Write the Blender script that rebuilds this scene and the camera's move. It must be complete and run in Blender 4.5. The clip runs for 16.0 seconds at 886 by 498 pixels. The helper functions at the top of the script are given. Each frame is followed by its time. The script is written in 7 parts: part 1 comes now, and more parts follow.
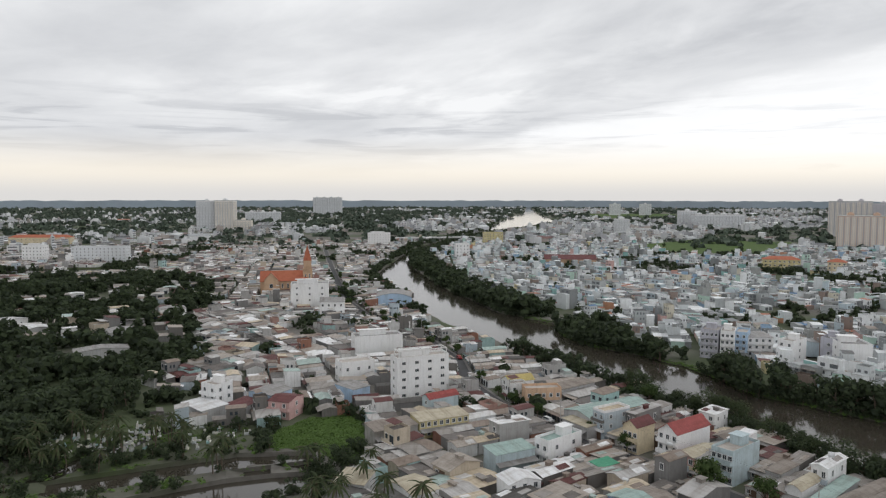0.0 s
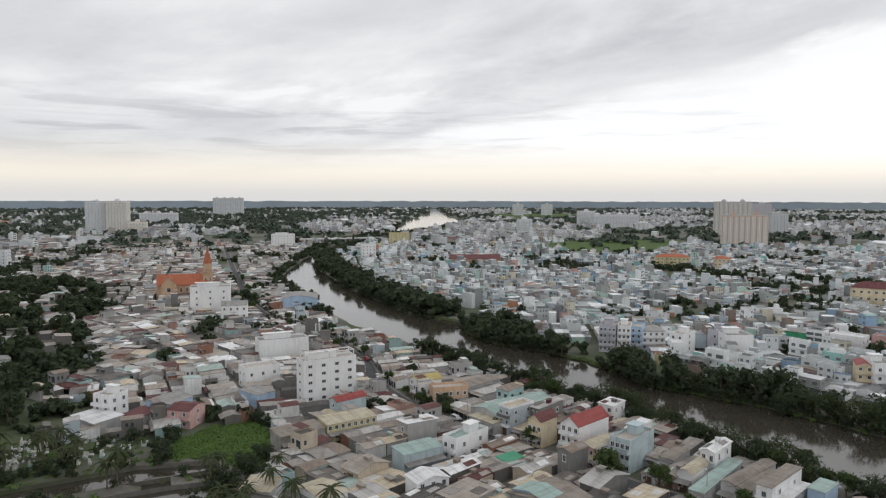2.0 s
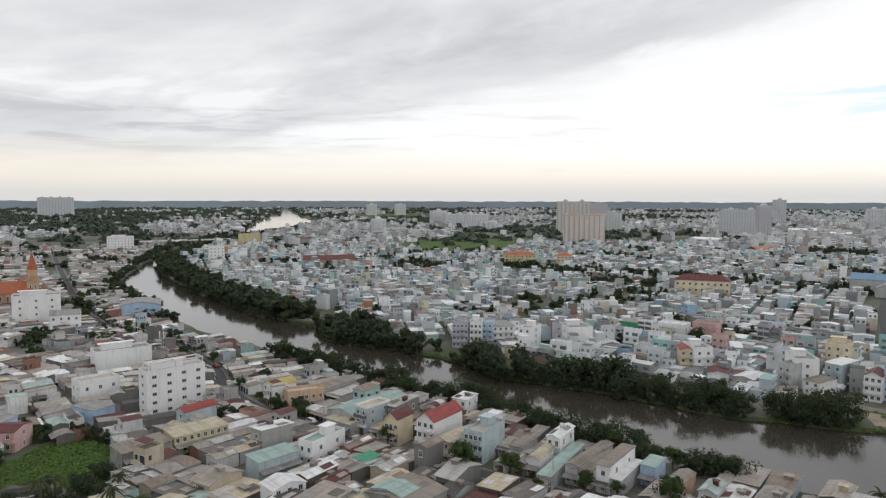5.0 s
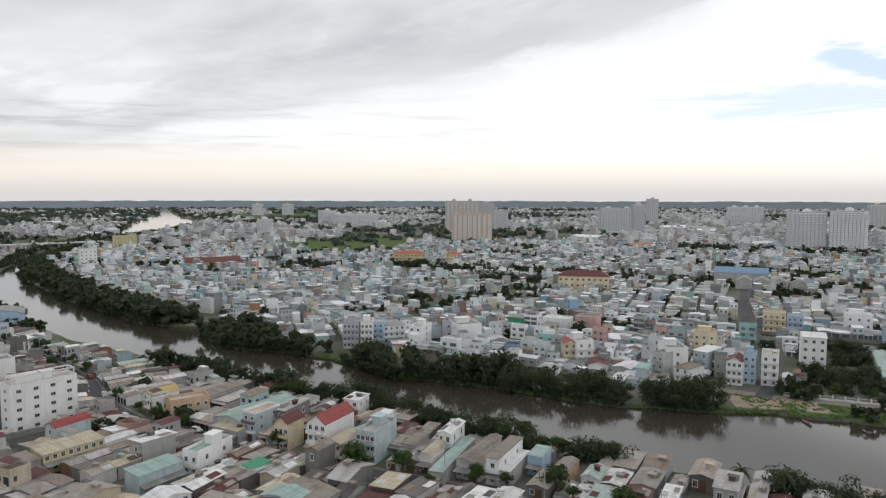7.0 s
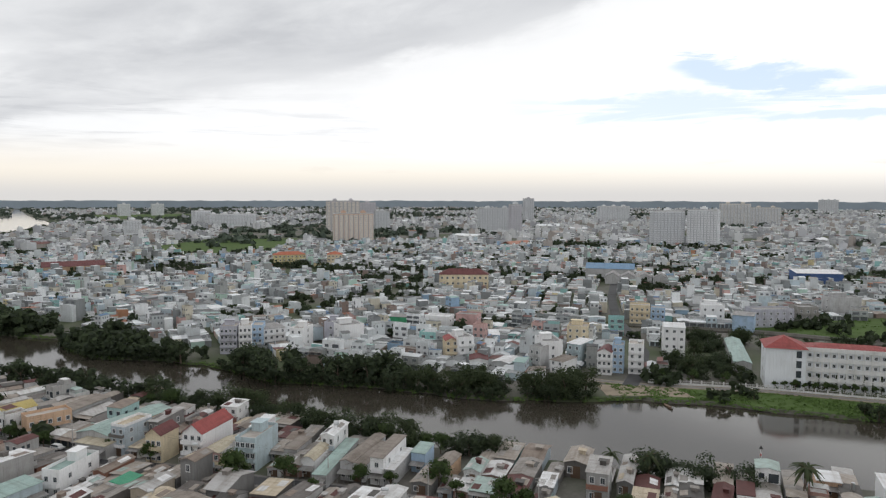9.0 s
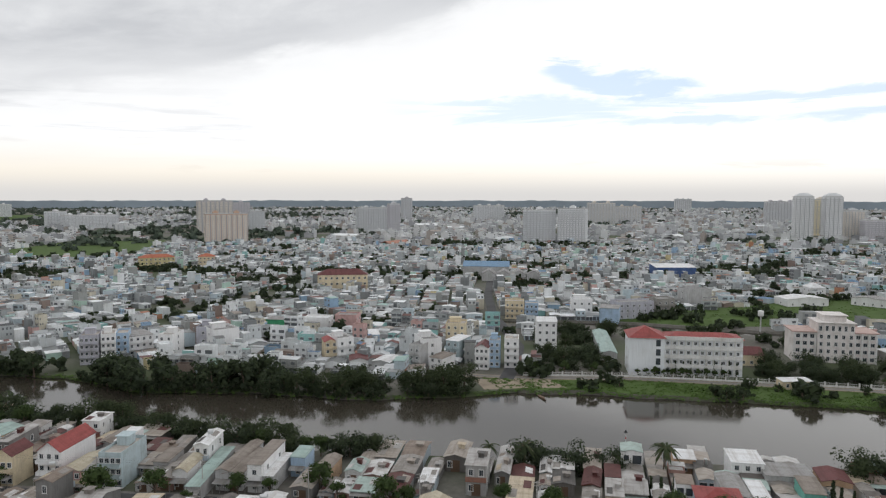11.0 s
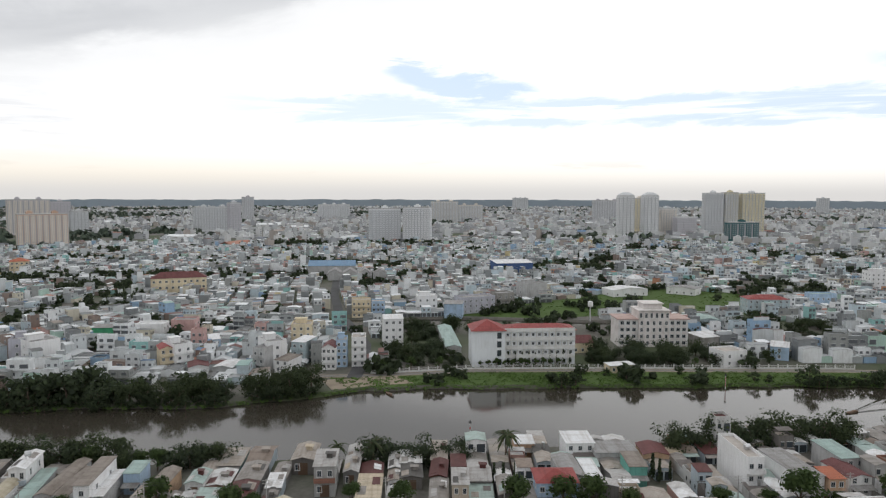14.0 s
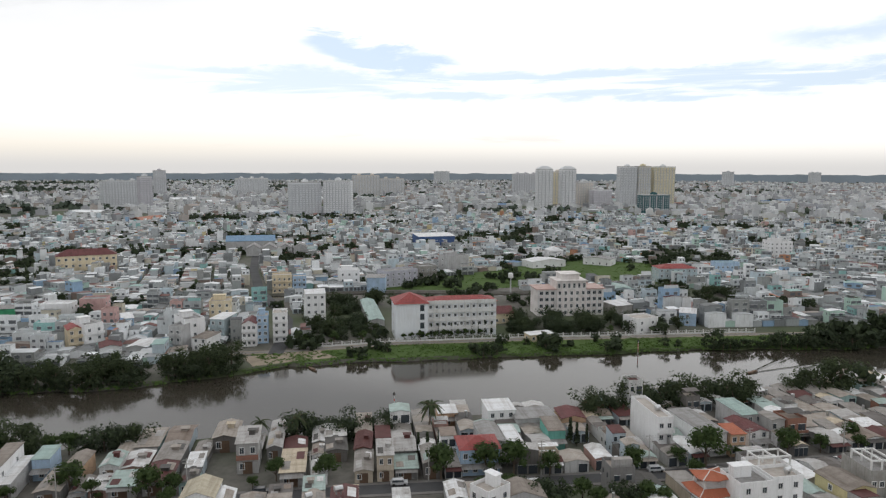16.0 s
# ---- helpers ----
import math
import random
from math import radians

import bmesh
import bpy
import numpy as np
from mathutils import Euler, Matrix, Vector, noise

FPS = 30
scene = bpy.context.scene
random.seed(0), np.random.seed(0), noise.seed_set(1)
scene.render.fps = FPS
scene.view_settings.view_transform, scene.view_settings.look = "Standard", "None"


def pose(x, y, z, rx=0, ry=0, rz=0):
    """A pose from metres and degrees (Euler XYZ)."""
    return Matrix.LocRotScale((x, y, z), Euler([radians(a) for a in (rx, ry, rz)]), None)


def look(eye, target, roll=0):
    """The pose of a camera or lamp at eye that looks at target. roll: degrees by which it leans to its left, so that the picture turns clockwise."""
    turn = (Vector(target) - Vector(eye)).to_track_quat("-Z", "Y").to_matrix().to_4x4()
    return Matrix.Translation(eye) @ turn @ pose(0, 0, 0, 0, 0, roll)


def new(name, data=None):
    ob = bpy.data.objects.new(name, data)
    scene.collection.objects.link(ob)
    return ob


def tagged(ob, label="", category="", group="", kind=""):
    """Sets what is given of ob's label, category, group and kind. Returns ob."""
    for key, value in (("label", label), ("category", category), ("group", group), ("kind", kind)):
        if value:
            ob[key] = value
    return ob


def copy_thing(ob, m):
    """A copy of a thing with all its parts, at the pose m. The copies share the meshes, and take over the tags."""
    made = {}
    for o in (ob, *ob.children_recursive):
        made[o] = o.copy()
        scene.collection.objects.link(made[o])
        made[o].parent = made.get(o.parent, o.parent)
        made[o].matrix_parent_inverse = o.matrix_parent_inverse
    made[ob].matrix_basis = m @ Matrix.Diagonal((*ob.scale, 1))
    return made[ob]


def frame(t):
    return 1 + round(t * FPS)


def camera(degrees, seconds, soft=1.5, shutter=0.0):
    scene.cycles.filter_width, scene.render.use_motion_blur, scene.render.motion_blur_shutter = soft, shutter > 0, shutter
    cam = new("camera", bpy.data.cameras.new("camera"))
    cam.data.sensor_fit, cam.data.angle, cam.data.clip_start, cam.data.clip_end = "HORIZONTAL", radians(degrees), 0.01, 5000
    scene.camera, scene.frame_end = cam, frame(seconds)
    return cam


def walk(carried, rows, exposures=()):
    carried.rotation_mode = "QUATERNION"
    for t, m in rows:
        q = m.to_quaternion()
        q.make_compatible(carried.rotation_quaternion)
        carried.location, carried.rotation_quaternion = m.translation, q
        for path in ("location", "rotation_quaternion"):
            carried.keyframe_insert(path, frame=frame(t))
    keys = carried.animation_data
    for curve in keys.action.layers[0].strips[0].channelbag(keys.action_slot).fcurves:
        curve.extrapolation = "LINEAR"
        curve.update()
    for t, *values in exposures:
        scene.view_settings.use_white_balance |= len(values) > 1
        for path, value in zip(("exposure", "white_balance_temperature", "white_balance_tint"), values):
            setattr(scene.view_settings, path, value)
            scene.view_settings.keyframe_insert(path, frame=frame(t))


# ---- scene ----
cam = camera(64.7, 16.0, soft=1.25)
# seconds, eye x y z, turn about x, y, z
PATH = [
    (0.0, 0.00, 0.00, 72.00, 85.74, -0.07, 0.00),
    (0.5, -0.02, -0.12, 72.03, 85.77, -0.07, -1.88),
    (1.0, -0.05, -0.26, 72.06, 85.77, -0.09, -3.81),
    (1.5, -0.07, -0.40, 72.10, 85.78, -0.11, -5.74),
    (2.0, -0.10, -0.55, 72.13, 85.79, -0.10, -7.68),
    (2.5, -0.14, -0.71, 72.17, 85.79, -0.13, -9.59),
    (3.0, -0.18, -0.87, 72.21, 85.80, -0.13, -11.52),
    (3.5, -0.22, -1.04, 72.26, 85.80, -0.14, -13.46),
    (4.0, -0.26, -1.21, 72.30, 85.80, -0.15, -15.44),
    (6.5, -0.52, -2.12, 72.51, 85.78, -0.13, -26.28),
    (7.0, -0.58, -2.30, 72.54, 85.77, -0.11, -28.61),
    (7.5, -0.64, -2.48, 72.58, 85.77, -0.11, -30.98),
    (8.0, -0.71, -2.66, 72.61, 85.77, -0.09, -33.40),
    (8.5, -0.77, -2.83, 72.64, 85.76, -0.13, -35.83),
    (9.0, -0.84, -3.00, 72.67, 85.76, -0.11, -38.28),
    (11.5, -1.22, -3.73, 72.73, 85.73, -0.10, -50.67),
    (12.0, -1.30, -3.85, 72.73, 85.72, -0.12, -53.09),
    (12.5, -1.38, -3.96, 72.72, 85.70, -0.11, -55.25),
    (13.0, -1.46, -4.05, 72.70, 85.69, -0.11, -57.15),
    (13.5, -1.55, -4.13, 72.68, 85.68, -0.12, -59.01),
    (14.0, -1.64, -4.20, 72.64, 85.67, -0.12, -60.78),
    (14.5, -1.72, -4.25, 72.60, 85.67, -0.13, -62.47),
    (15.0, -1.81, -4.29, 72.56, 85.20, -0.11, -64.08),
    (15.5, -1.90, -4.31, 72.50, 84.36, -0.10, -65.66),
    (16.0, -2.00, -4.31, 72.43, 83.54, -0.14, -67.18),
]
walk(cam, [(t, pose(x, y, z, rx, ry, rz)) for t, x, y, z, rx, ry, rz in PATH])

# ---- sky and sun: bright broken overcast, brighter to the north-east ----
world = bpy.data.worlds.new("sky")
scene.world = world
world.use_nodes = True
wn, wl = world.node_tree.nodes, world.node_tree.links
wn.clear()


def wnode(kind, **values):
    n = wn.new(kind)
    for key, value in values.items():
        n.inputs[key].default_value = value
    return n


def wmath(op, a, b=None, c=None, clamp=False):
    n = wn.new("ShaderNodeMath")
    n.operation, n.use_clamp = op, clamp
    for i, s in enumerate((a, b, c)):
        if s is None:
            continue
        if isinstance(s, (int, float)):
            n.inputs[i].default_value = s
        else:
            wl.new(s, n.inputs[i])
    return n.outputs[0]


def wstep(value, lo, hi, out_lo=0.0, out_hi=1.0):
    n = wn.new("ShaderNodeMapRange")
    n.interpolation_type = "SMOOTHSTEP"
    n.inputs[1].default_value, n.inputs[2].default_value = lo, hi
    n.inputs[3].default_value, n.inputs[4].default_value = out_lo, out_hi
    wl.new(value, n.inputs[0])
    return n.outputs[0]


def wmix(fac, a, b):
    n = wn.new("ShaderNodeMix")
    n.data_type = "RGBA"
    for socket, s in ((n.inputs[0], fac), (n.inputs[6], a), (n.inputs[7], b)):
        if isinstance(s, (int, float)):
            socket.default_value = s
        elif isinstance(s, tuple):
            socket.default_value = (*s, 1)
        else:
            wl.new(s, socket)
    return n.outputs[2]


def wnoise(vector, scale, detail=6.0, rough=0.55, distort=0.0):
    n = wnode("ShaderNodeTexNoise", Scale=scale, Detail=detail, Roughness=rough, Distortion=distort)
    wl.new(vector, n.inputs["Vector"])
    return n.outputs["Fac"]


SUN_UP, SUN_AZ = 38.0, 48.0
sky = wn.new("ShaderNodeTexSky")
sky.sky_type, sky.sun_disc = "NISHITA", False
sky.sun_elevation, sky.sun_rotation = radians(SUN_UP), radians(SUN_AZ)
coords = wn.new("ShaderNodeTexCoord").outputs["Generated"]
split = wn.new("ShaderNodeSeparateXYZ")
wl.new(coords, split.inputs[0])
sx, sy, sz = split.outputs
elev = wmath("MULTIPLY", wmath("ARCSINE", sz), 57.2958)
azim = wmath("MULTIPLY", wmath("ARCTAN2", sx, sy), 57.2958)
# cloud noise in degrees of turn and height, drawn out level, finer towards the horizon
high = wmath("MULTIPLY", wmath("LOGARITHM", wmath("ADD", wmath("MAXIMUM", elev, 0.0), 3.0), 2.718), 9.0)


def layer(wide, tall, lift=0.0):
    n = wn.new("ShaderNodeCombineXYZ")
    wl.new(wmath("ADD", wmath("MULTIPLY", azim, wide), wmath("MULTIPLY", elev, lift)), n.inputs[0])
    wl.new(wmath("MULTIPLY", high, tall), n.inputs[1])
    return n.outputs[0]


def hump(value, centre, reach):
    q = wmath("MULTIPLY", wmath("SUBTRACT", value, centre), 1.0 / reach)
    return wmath("POWER", 2.718, wmath("MULTIPLY", wmath("MULTIPLY", q, q), -1.0))


big = wnoise(layer(0.040, 0.150, -0.06), 1.0, 5.0, 0.52, 0.35)
fine = wnoise(layer(0.100, 0.420, -0.10), 1.0, 8.0, 0.60, 0.30)
wisp = wnoise(layer(0.060, 0.700), 1.3, 7.0, 0.58, 0.60)
# heavier cloud to the west of a slanting edge
ragged = wmath("MULTIPLY", wmath("SUBTRACT", wmath("ADD", wmath("MULTIPLY", fine, 0.5), wmath("MULTIPLY", big, 0.5)), 0.5), 46.0)
edge = wmath("ADD", wmath("SUBTRACT", wmath("SUBTRACT", azim, 27.0), wmath("MULTIPLY", wmath("SUBTRACT", elev, 9.0), 4.2)), ragged)
west = wstep(edge, 3.0, -5.0)
rim = hump(edge, -11.0, 11.0)
body = wmath("ADD", wstep(big, 0.34, 0.66), wmath("MULTIPLY", wmath("SUBTRACT", fine, 0.5), 1.5))
body = wmath("ADD", wmath("MULTIPLY", body, 0.62), wmath("MULTIPLY", rim, wstep(elev, 8.0, 12.0, 0.1, 0.5)))
gleam = wmath("MULTIPLY", wmath("MULTIPLY", hump(elev, 8.3, 1.5), hump(azim, -1.0, 15.0)), wstep(fine, 0.36, 0.58, 1.0, 0.35))
body = wmath("SUBTRACT", wmath("ADD", body, 0.16), wmath("MULTIPLY", gleam, 0.75))
bars = wmath("MULTIPLY", wstep(wisp, 0.48, 0.64), wmath("MULTIPLY", hump(elev, 5.4, 2.2), wstep(azim, 62.0, 12.0, 0.0, 0.55)))
grey = wmath("ADD", wmath("MULTIPLY", west, body), bars, None, True)
thin = wmath("MULTIPLY", wstep(big, 0.58, 0.72), wmath("MULTIPLY", wstep(elev, 9.5, 12.5), 0.35))
puffs = wmath("MULTIPLY", wstep(fine, 0.56, 0.64), wmath("MULTIPLY", hump(elev, 2.3, 0.55), 0.34))
grey = wmath("MAXIMUM", grey, wmath("MAXIMUM", thin, puffs))
cloud = wmix(grey, wmix(wstep(edge, -12.0, 45.0), (0.93, 0.94, 0.955), (1.22, 1.225, 1.24)), (0.60, 0.615, 0.645))
# blue breaks: a long pale band and a three-cornered rift over it
blue = wn.new("ShaderNodeVectorMath")
blue.operation = "SCALE"
blue.inputs["Scale"].default_value = 0.1
wl.new(sky.outputs[0], blue.inputs[0])
blue = wmix(0.75, blue.outputs[0], (0.50, 0.69, 0.92))
band_el = wmath("ADD", elev, wmath("MULTIPLY", wmath("SUBTRACT", fine, 0.5), 4.5))
gap = wmath("MULTIPLY", wstep(hump(band_el, 6.7, 1.35), 0.25, 0.75), wmath("MULTIPLY", wstep(azim, 36.0, 52.0), wstep(azim, 150.0, 120.0)))
gap = wmath("MULTIPLY", gap, wstep(wisp, 0.60, 0.46, 0.25, 0.85))
slant = wmath("ADD", azim, wmath("MULTIPLY", wmath("SUBTRACT", elev, 9.0), 1.6))
rift_el = wmath("ADD", elev, wmath("ADD", wmath("MULTIPLY", wmath("SUBTRACT", fine, 0.5), 5.0), wmath("MULTIPLY", wmath("SUBTRACT", wisp, 0.5), 5.0)))
rift = wmath("MULTIPLY", hump(rift_el, 8.8, 1.9), hump(slant, 62.5, 6.0))
far_rift = wmath("MULTIPLY", wmath("MULTIPLY", hump(band_el, 9.6, 0.8), wstep(azim, 88.0, 95.0)), 0.8)
gap = wmath("MAXIMUM", wmath("MAXIMUM", gap, far_rift), wmath("MULTIPLY", wstep(rift, 0.30, 0.62), wstep(fine, 0.60, 0.50, 0.45, 1.0)))
heaven = wmix(wmath("MULTIPLY", gap, 0.80), cloud, blue)
# cream glow low down, and the pale haze at the horizon
low = wmath("MULTIPLY", wstep(elev, 5.2, 1.3), wstep(azim, 92.0, 30.0, 0.62, 1.0))
heaven = wmix(wmath("MULTIPLY", low, 0.88), heaven, (0.97, 0.895, 0.775))
heaven = wmix(wstep(elev, 2.2, 0.0), heaven, (0.73, 0.715, 0.70))
back = wn.new("ShaderNodeBackground")
wl.new(heaven, back.inputs[0])
back.inputs[1].default_value = 1.0
wl.new(back.outputs[0], wn.new("ShaderNodeOutputWorld").inputs[0])

sun = new("sun", bpy.data.lights.new("sun", "SUN"))
sun.data.energy, sun.data.angle, sun.data.color = 0.35, radians(20), (1.0, 0.98, 0.95)
sun.matrix_world = look((0, 0, 300), Vector((0, 0, 300)) - Vector((math.sin(radians(SUN_AZ)) * math.cos(radians(SUN_UP)), math.cos(radians(SUN_AZ)) * math.cos(radians(SUN_UP)), math.sin(radians(SUN_UP)))))
scene.view_settings.exposure = 0.0

# ---- materials ----
MATS = {}


def material(name, cols, rand=None, rough=0.75, metal=0.0, stain=(0.25, 0.25), grain=(3.0, 0.12), bump=0.15, ribs=0.0, streaks=0.0, spec=0.4, sheets=0.0):
    """A surface with one or more base colours (picked at random by object or by the mesh's tone), stains, grain and relief."""
    m = bpy.data.materials.new(name)
    m.use_nodes = True
    n, l = m.node_tree.nodes, m.node_tree.links
    n.clear()
    bsdf, out = n.new("ShaderNodeBsdfPrincipled"), n.new("ShaderNodeOutputMaterial")
    l.new(bsdf.outputs[0], out.inputs[0])
    tex = n.new("ShaderNodeTexCoord").outputs["Object"]
    if rand == "object":
        info = n.new("ShaderNodeObjectInfo")
        pick = info.outputs["Random"]
        shift = n.new("ShaderNodeVectorMath")
        shift.operation = "ADD"
        far = n.new("ShaderNodeMath")
        far.operation = "MULTIPLY"
        far.inputs[1].default_value = 90.0
        l.new(pick, far.inputs[0])
        l.new(tex, shift.inputs[0])
        l.new(far.outputs[0], shift.inputs[1])
        tex = shift.outputs[0]
    elif rand == "tone":
        attr = n.new("ShaderNodeAttribute")
        attr.attribute_name = "tone"
        pick = attr.outputs["Fac"]
    elif rand == "island":
        pick = n.new("ShaderNodeNewGeometry").outputs["Random Per Island"]
    if rand and len(cols) > 1:
        ramp = n.new("ShaderNodeValToRGB")
        ramp.color_ramp.interpolation = "CONSTANT"
        total, run = sum(c[3] for c in cols), 0.0
        while len(ramp.color_ramp.elements) < len(cols):
            ramp.color_ramp.elements.new(0.5)
        for e, c in zip(ramp.color_ramp.elements, cols):
            e.position, e.color = run / total, (*c[:3], 1)
            run += c[3]
        l.new(pick, ramp.inputs[0])
        base = ramp.outputs[0]
    else:
        rgb = n.new("ShaderNodeRGB")
        rgb.outputs[0].default_value = (*cols[0][:3], 1)
        base = rgb.outputs[0]

    def noise_fac(scale, detail, vec=None):
        t = n.new("ShaderNodeTexNoise")
        t.inputs["Scale"].default_value, t.inputs["Detail"].default_value, t.inputs["Roughness"].default_value = scale, detail, 0.6
        l.new(vec or tex, t.inputs["Vector"])
        return t.outputs["Fac"]

    def shade(colour, fac, amount, lo, hi, dark):
        r = n.new("ShaderNodeMapRange")
        r.inputs[1].default_value, r.inputs[2].default_value = lo, hi
        r.inputs[3].default_value, r.inputs[4].default_value = 0.0, amount
        l.new(fac, r.inputs[0])
        mix = n.new("ShaderNodeMix")
        mix.data_type, mix.blend_type = "RGBA", "MULTIPLY"
        l.new(r.outputs[0], mix.inputs[0])
        l.new(colour, mix.inputs[6])
        mix.inputs[7].default_value = (*dark, 1)
        return mix.outputs[2]

    worn = noise_fac(stain[0], 5.0)
    small = noise_fac(grain[0], 3.0)
    base = shade(base, worn, stain[1] * 2, 0.45, 0.75, (0.42, 0.38, 0.33))
    base = shade(base, small, grain[1] * 2, 0.4, 0.7, (0.5, 0.5, 0.48))
    if streaks:
        squash = n.new("ShaderNodeMapping")
        squash.inputs["Scale"].default_value = (1.2, 1.2, 0.09)
        l.new(tex, squash.inputs[0])
        base = shade(base, noise_fac(1.6, 4.0, squash.outputs[0]), streaks * 2, 0.5, 0.72, (0.35, 0.34, 0.32))
    if sheets:                             # weathering that runs down the sheets, and lapped edges
        for scale, size, amount in (((1.1, 0.10, 0.10), 1.0, sheets), ((0.10, 0.9, 0.10), 1.1, sheets * 0.7)):
            squash = n.new("ShaderNodeMapping")
            squash.inputs["Scale"].default_value = scale
            l.new(tex, squash.inputs[0])
            base = shade(base, noise_fac(size, 4.0, squash.outputs[0]), amount * 2, 0.46, 0.66, (0.50, 0.44, 0.39))
    l.new(base, bsdf.inputs["Base Color"])
    bsdf.inputs["Roughness"].default_value, bsdf.inputs["Metallic"].default_value = rough, metal
    bsdf.inputs["Specular IOR Level"].default_value = spec
    if bump:
        b = n.new("ShaderNodeBump")
        b.inputs["Strength"].default_value, b.inputs["Distance"].default_value = bump, 0.05
        l.new(small, b.inputs["Height"])
        if ribs:
            w = n.new("ShaderNodeTexWave")
            w.bands_direction = "X"
            w.inputs["Scale"].default_value = ribs
            l.new(tex, w.inputs["Vector"])
            b2 = n.new("ShaderNodeBump")
            b2.inputs["Strength"].default_value, b2.inputs["Distance"].default_value = 0.5, 0.06
            l.new(w.outputs["Fac"], b2.inputs["Height"])
            l.new(b.outputs[0], b2.inputs["Normal"])
            b = b2
        l.new(b.outputs[0], bsdf.inputs["Normal"])
    MATS[name] = m
    return m


WALLS = [(0.82, 0.84, 0.85, 26), (0.62, 0.65, 0.66, 22), (0.42, 0.445, 0.45, 17), (0.54, 0.63, 0.68, 9), (0.25, 0.265, 0.27, 14), (0.60, 0.56, 0.46, 4), (0.62, 0.54, 0.32, 1), (0.30, 0.52, 0.50, 3), (0.60, 0.40, 0.37, 2),
         (0.32, 0.46, 0.62, 3), (0.28, 0.22, 0.19, 5), (0.46, 0.62, 0.54, 4), (0.48, 0.25, 0.15, 1), (0.33, 0.34, 0.33, 9)]
NEAR_WALLS = [(0.60, 0.60, 0.59, 20), (0.40, 0.395, 0.385, 15), (0.22, 0.215, 0.21, 18), (0.46, 0.53, 0.58, 7), (0.52, 0.45, 0.36, 7), (0.36, 0.50, 0.49, 4), (0.42, 0.26, 0.22, 4), (0.16, 0.15, 0.14, 12), (0.28, 0.14, 0.10, 3), (0.80, 0.80, 0.80, 11)]
ROOFS = [(0.22, 0.23, 0.23, 18), (0.35, 0.365, 0.37, 20), (0.56, 0.58, 0.59, 19), (0.16, 0.165, 0.165, 11), (0.30, 0.26, 0.23, 9), (0.16, 0.07, 0.06, 5), (0.30, 0.43, 0.40, 5), (0.78, 0.80, 0.81, 13), (0.09, 0.095, 0.10, 7), (0.38, 0.17, 0.11, 2), (0.12, 0.21, 0.34, 2)]
NEAR_ROOFS = [(0.32, 0.30, 0.28, 20), (0.39, 0.35, 0.31, 19), (0.17, 0.155, 0.145, 13), (0.48, 0.47, 0.46, 13), (0.64, 0.64, 0.635, 10), (0.125, 0.050, 0.047, 13), (0.40, 0.50, 0.47, 5), (0.84, 0.85, 0.86, 10), (0.58, 0.50, 0.38, 4), (0.11, 0.105, 0.10, 7), (0.27, 0.22, 0.185, 10)]
material("wall_mixed", NEAR_WALLS, "object", 0.85, stain=(0.35, 0.16), streaks=0.16)
material("wall_tone", WALLS, "tone", 0.85, stain=(0.2, 0.16), streaks=0.14)
material("roof_mixed", NEAR_ROOFS, "object", 0.6, stain=(0.3, 0.22), ribs=2.2, spec=0.2, sheets=0.22)
material("roof_tone", ROOFS, "tone", 0.6, stain=(0.15, 0.22), spec=0.2)
material("wall_near", NEAR_WALLS, "tone", 0.85, stain=(0.2, 0.2), streaks=0.2)
material("roof_near", NEAR_ROOFS, "tone", 0.6, stain=(0.15, 0.25), spec=0.2, sheets=0.22)
material("wall_white", [(0.82, 0.82, 0.82, 1)], None, 0.8, stain=(0.12, 0.12), streaks=0.12)
material("wall_cream", [(0.72, 0.62, 0.44, 1)], None, 0.85, streaks=0.15)
material("wall_yellow", [(0.60, 0.53, 0.30, 1)], None, 0.85, streaks=0.18)
material("wall_grey", [(0.50, 0.50, 0.50, 1)], None, 0.85, streaks=0.2)
material("wall_teal", [(0.46, 0.55, 0.58, 1)], None, 0.85, streaks=0.18)
material("wall_pink", [(0.62, 0.40, 0.38, 1)], None, 0.85, streaks=0.18)
material("wall_blue", [(0.42, 0.56, 0.72, 1)], None, 0.85, streaks=0.16)
material("wall_green", [(0.08, 0.40, 0.20, 1)], None, 0.8, streaks=0.16)
material("wall_orange", [(0.60, 0.41, 0.28, 1)], None, 0.85, streaks=0.18)
material("wall_brick", [(0.52, 0.36, 0.24, 1)], None, 0.9, stain=(0.2, 0.3))
material("wall_concrete", [(0.34, 0.33, 0.31, 1)], None, 0.9, stain=(0.3, 0.3), streaks=0.25)
material("roof_red", [(0.32, 0.075, 0.07, 1)], None, 0.6, stain=(0.3, 0.2), ribs=2.0, spec=0.2, sheets=0.2)
material("roof_orange", [(0.42, 0.14, 0.08, 1)], None, 0.7, stain=(0.3, 0.2), ribs=2.0, spec=0.2)
material("roof_maroon", [(0.15, 0.05, 0.05, 1)], None, 0.6, stain=(0.3, 0.25), ribs=2.0, spec=0.2, sheets=0.2)
material("roof_teal", [(0.32, 0.44, 0.41, 1)], None, 0.55, stain=(0.3, 0.2), ribs=2.0, sheets=0.2)
material("roof_green", [(0.05, 0.28, 0.16, 1)], None, 0.55, stain=(0.3, 0.2), ribs=2.0)
material("roof_grey", [(0.33, 0.325, 0.32, 1)], None, 0.6, stain=(0.3, 0.3), ribs=2.2, spec=0.2, sheets=0.2)
material("roof_tan", [(0.29, 0.255, 0.225, 1)], None, 0.75, stain=(0.3, 0.3), ribs=2.2, spec=0.2, sheets=0.2)
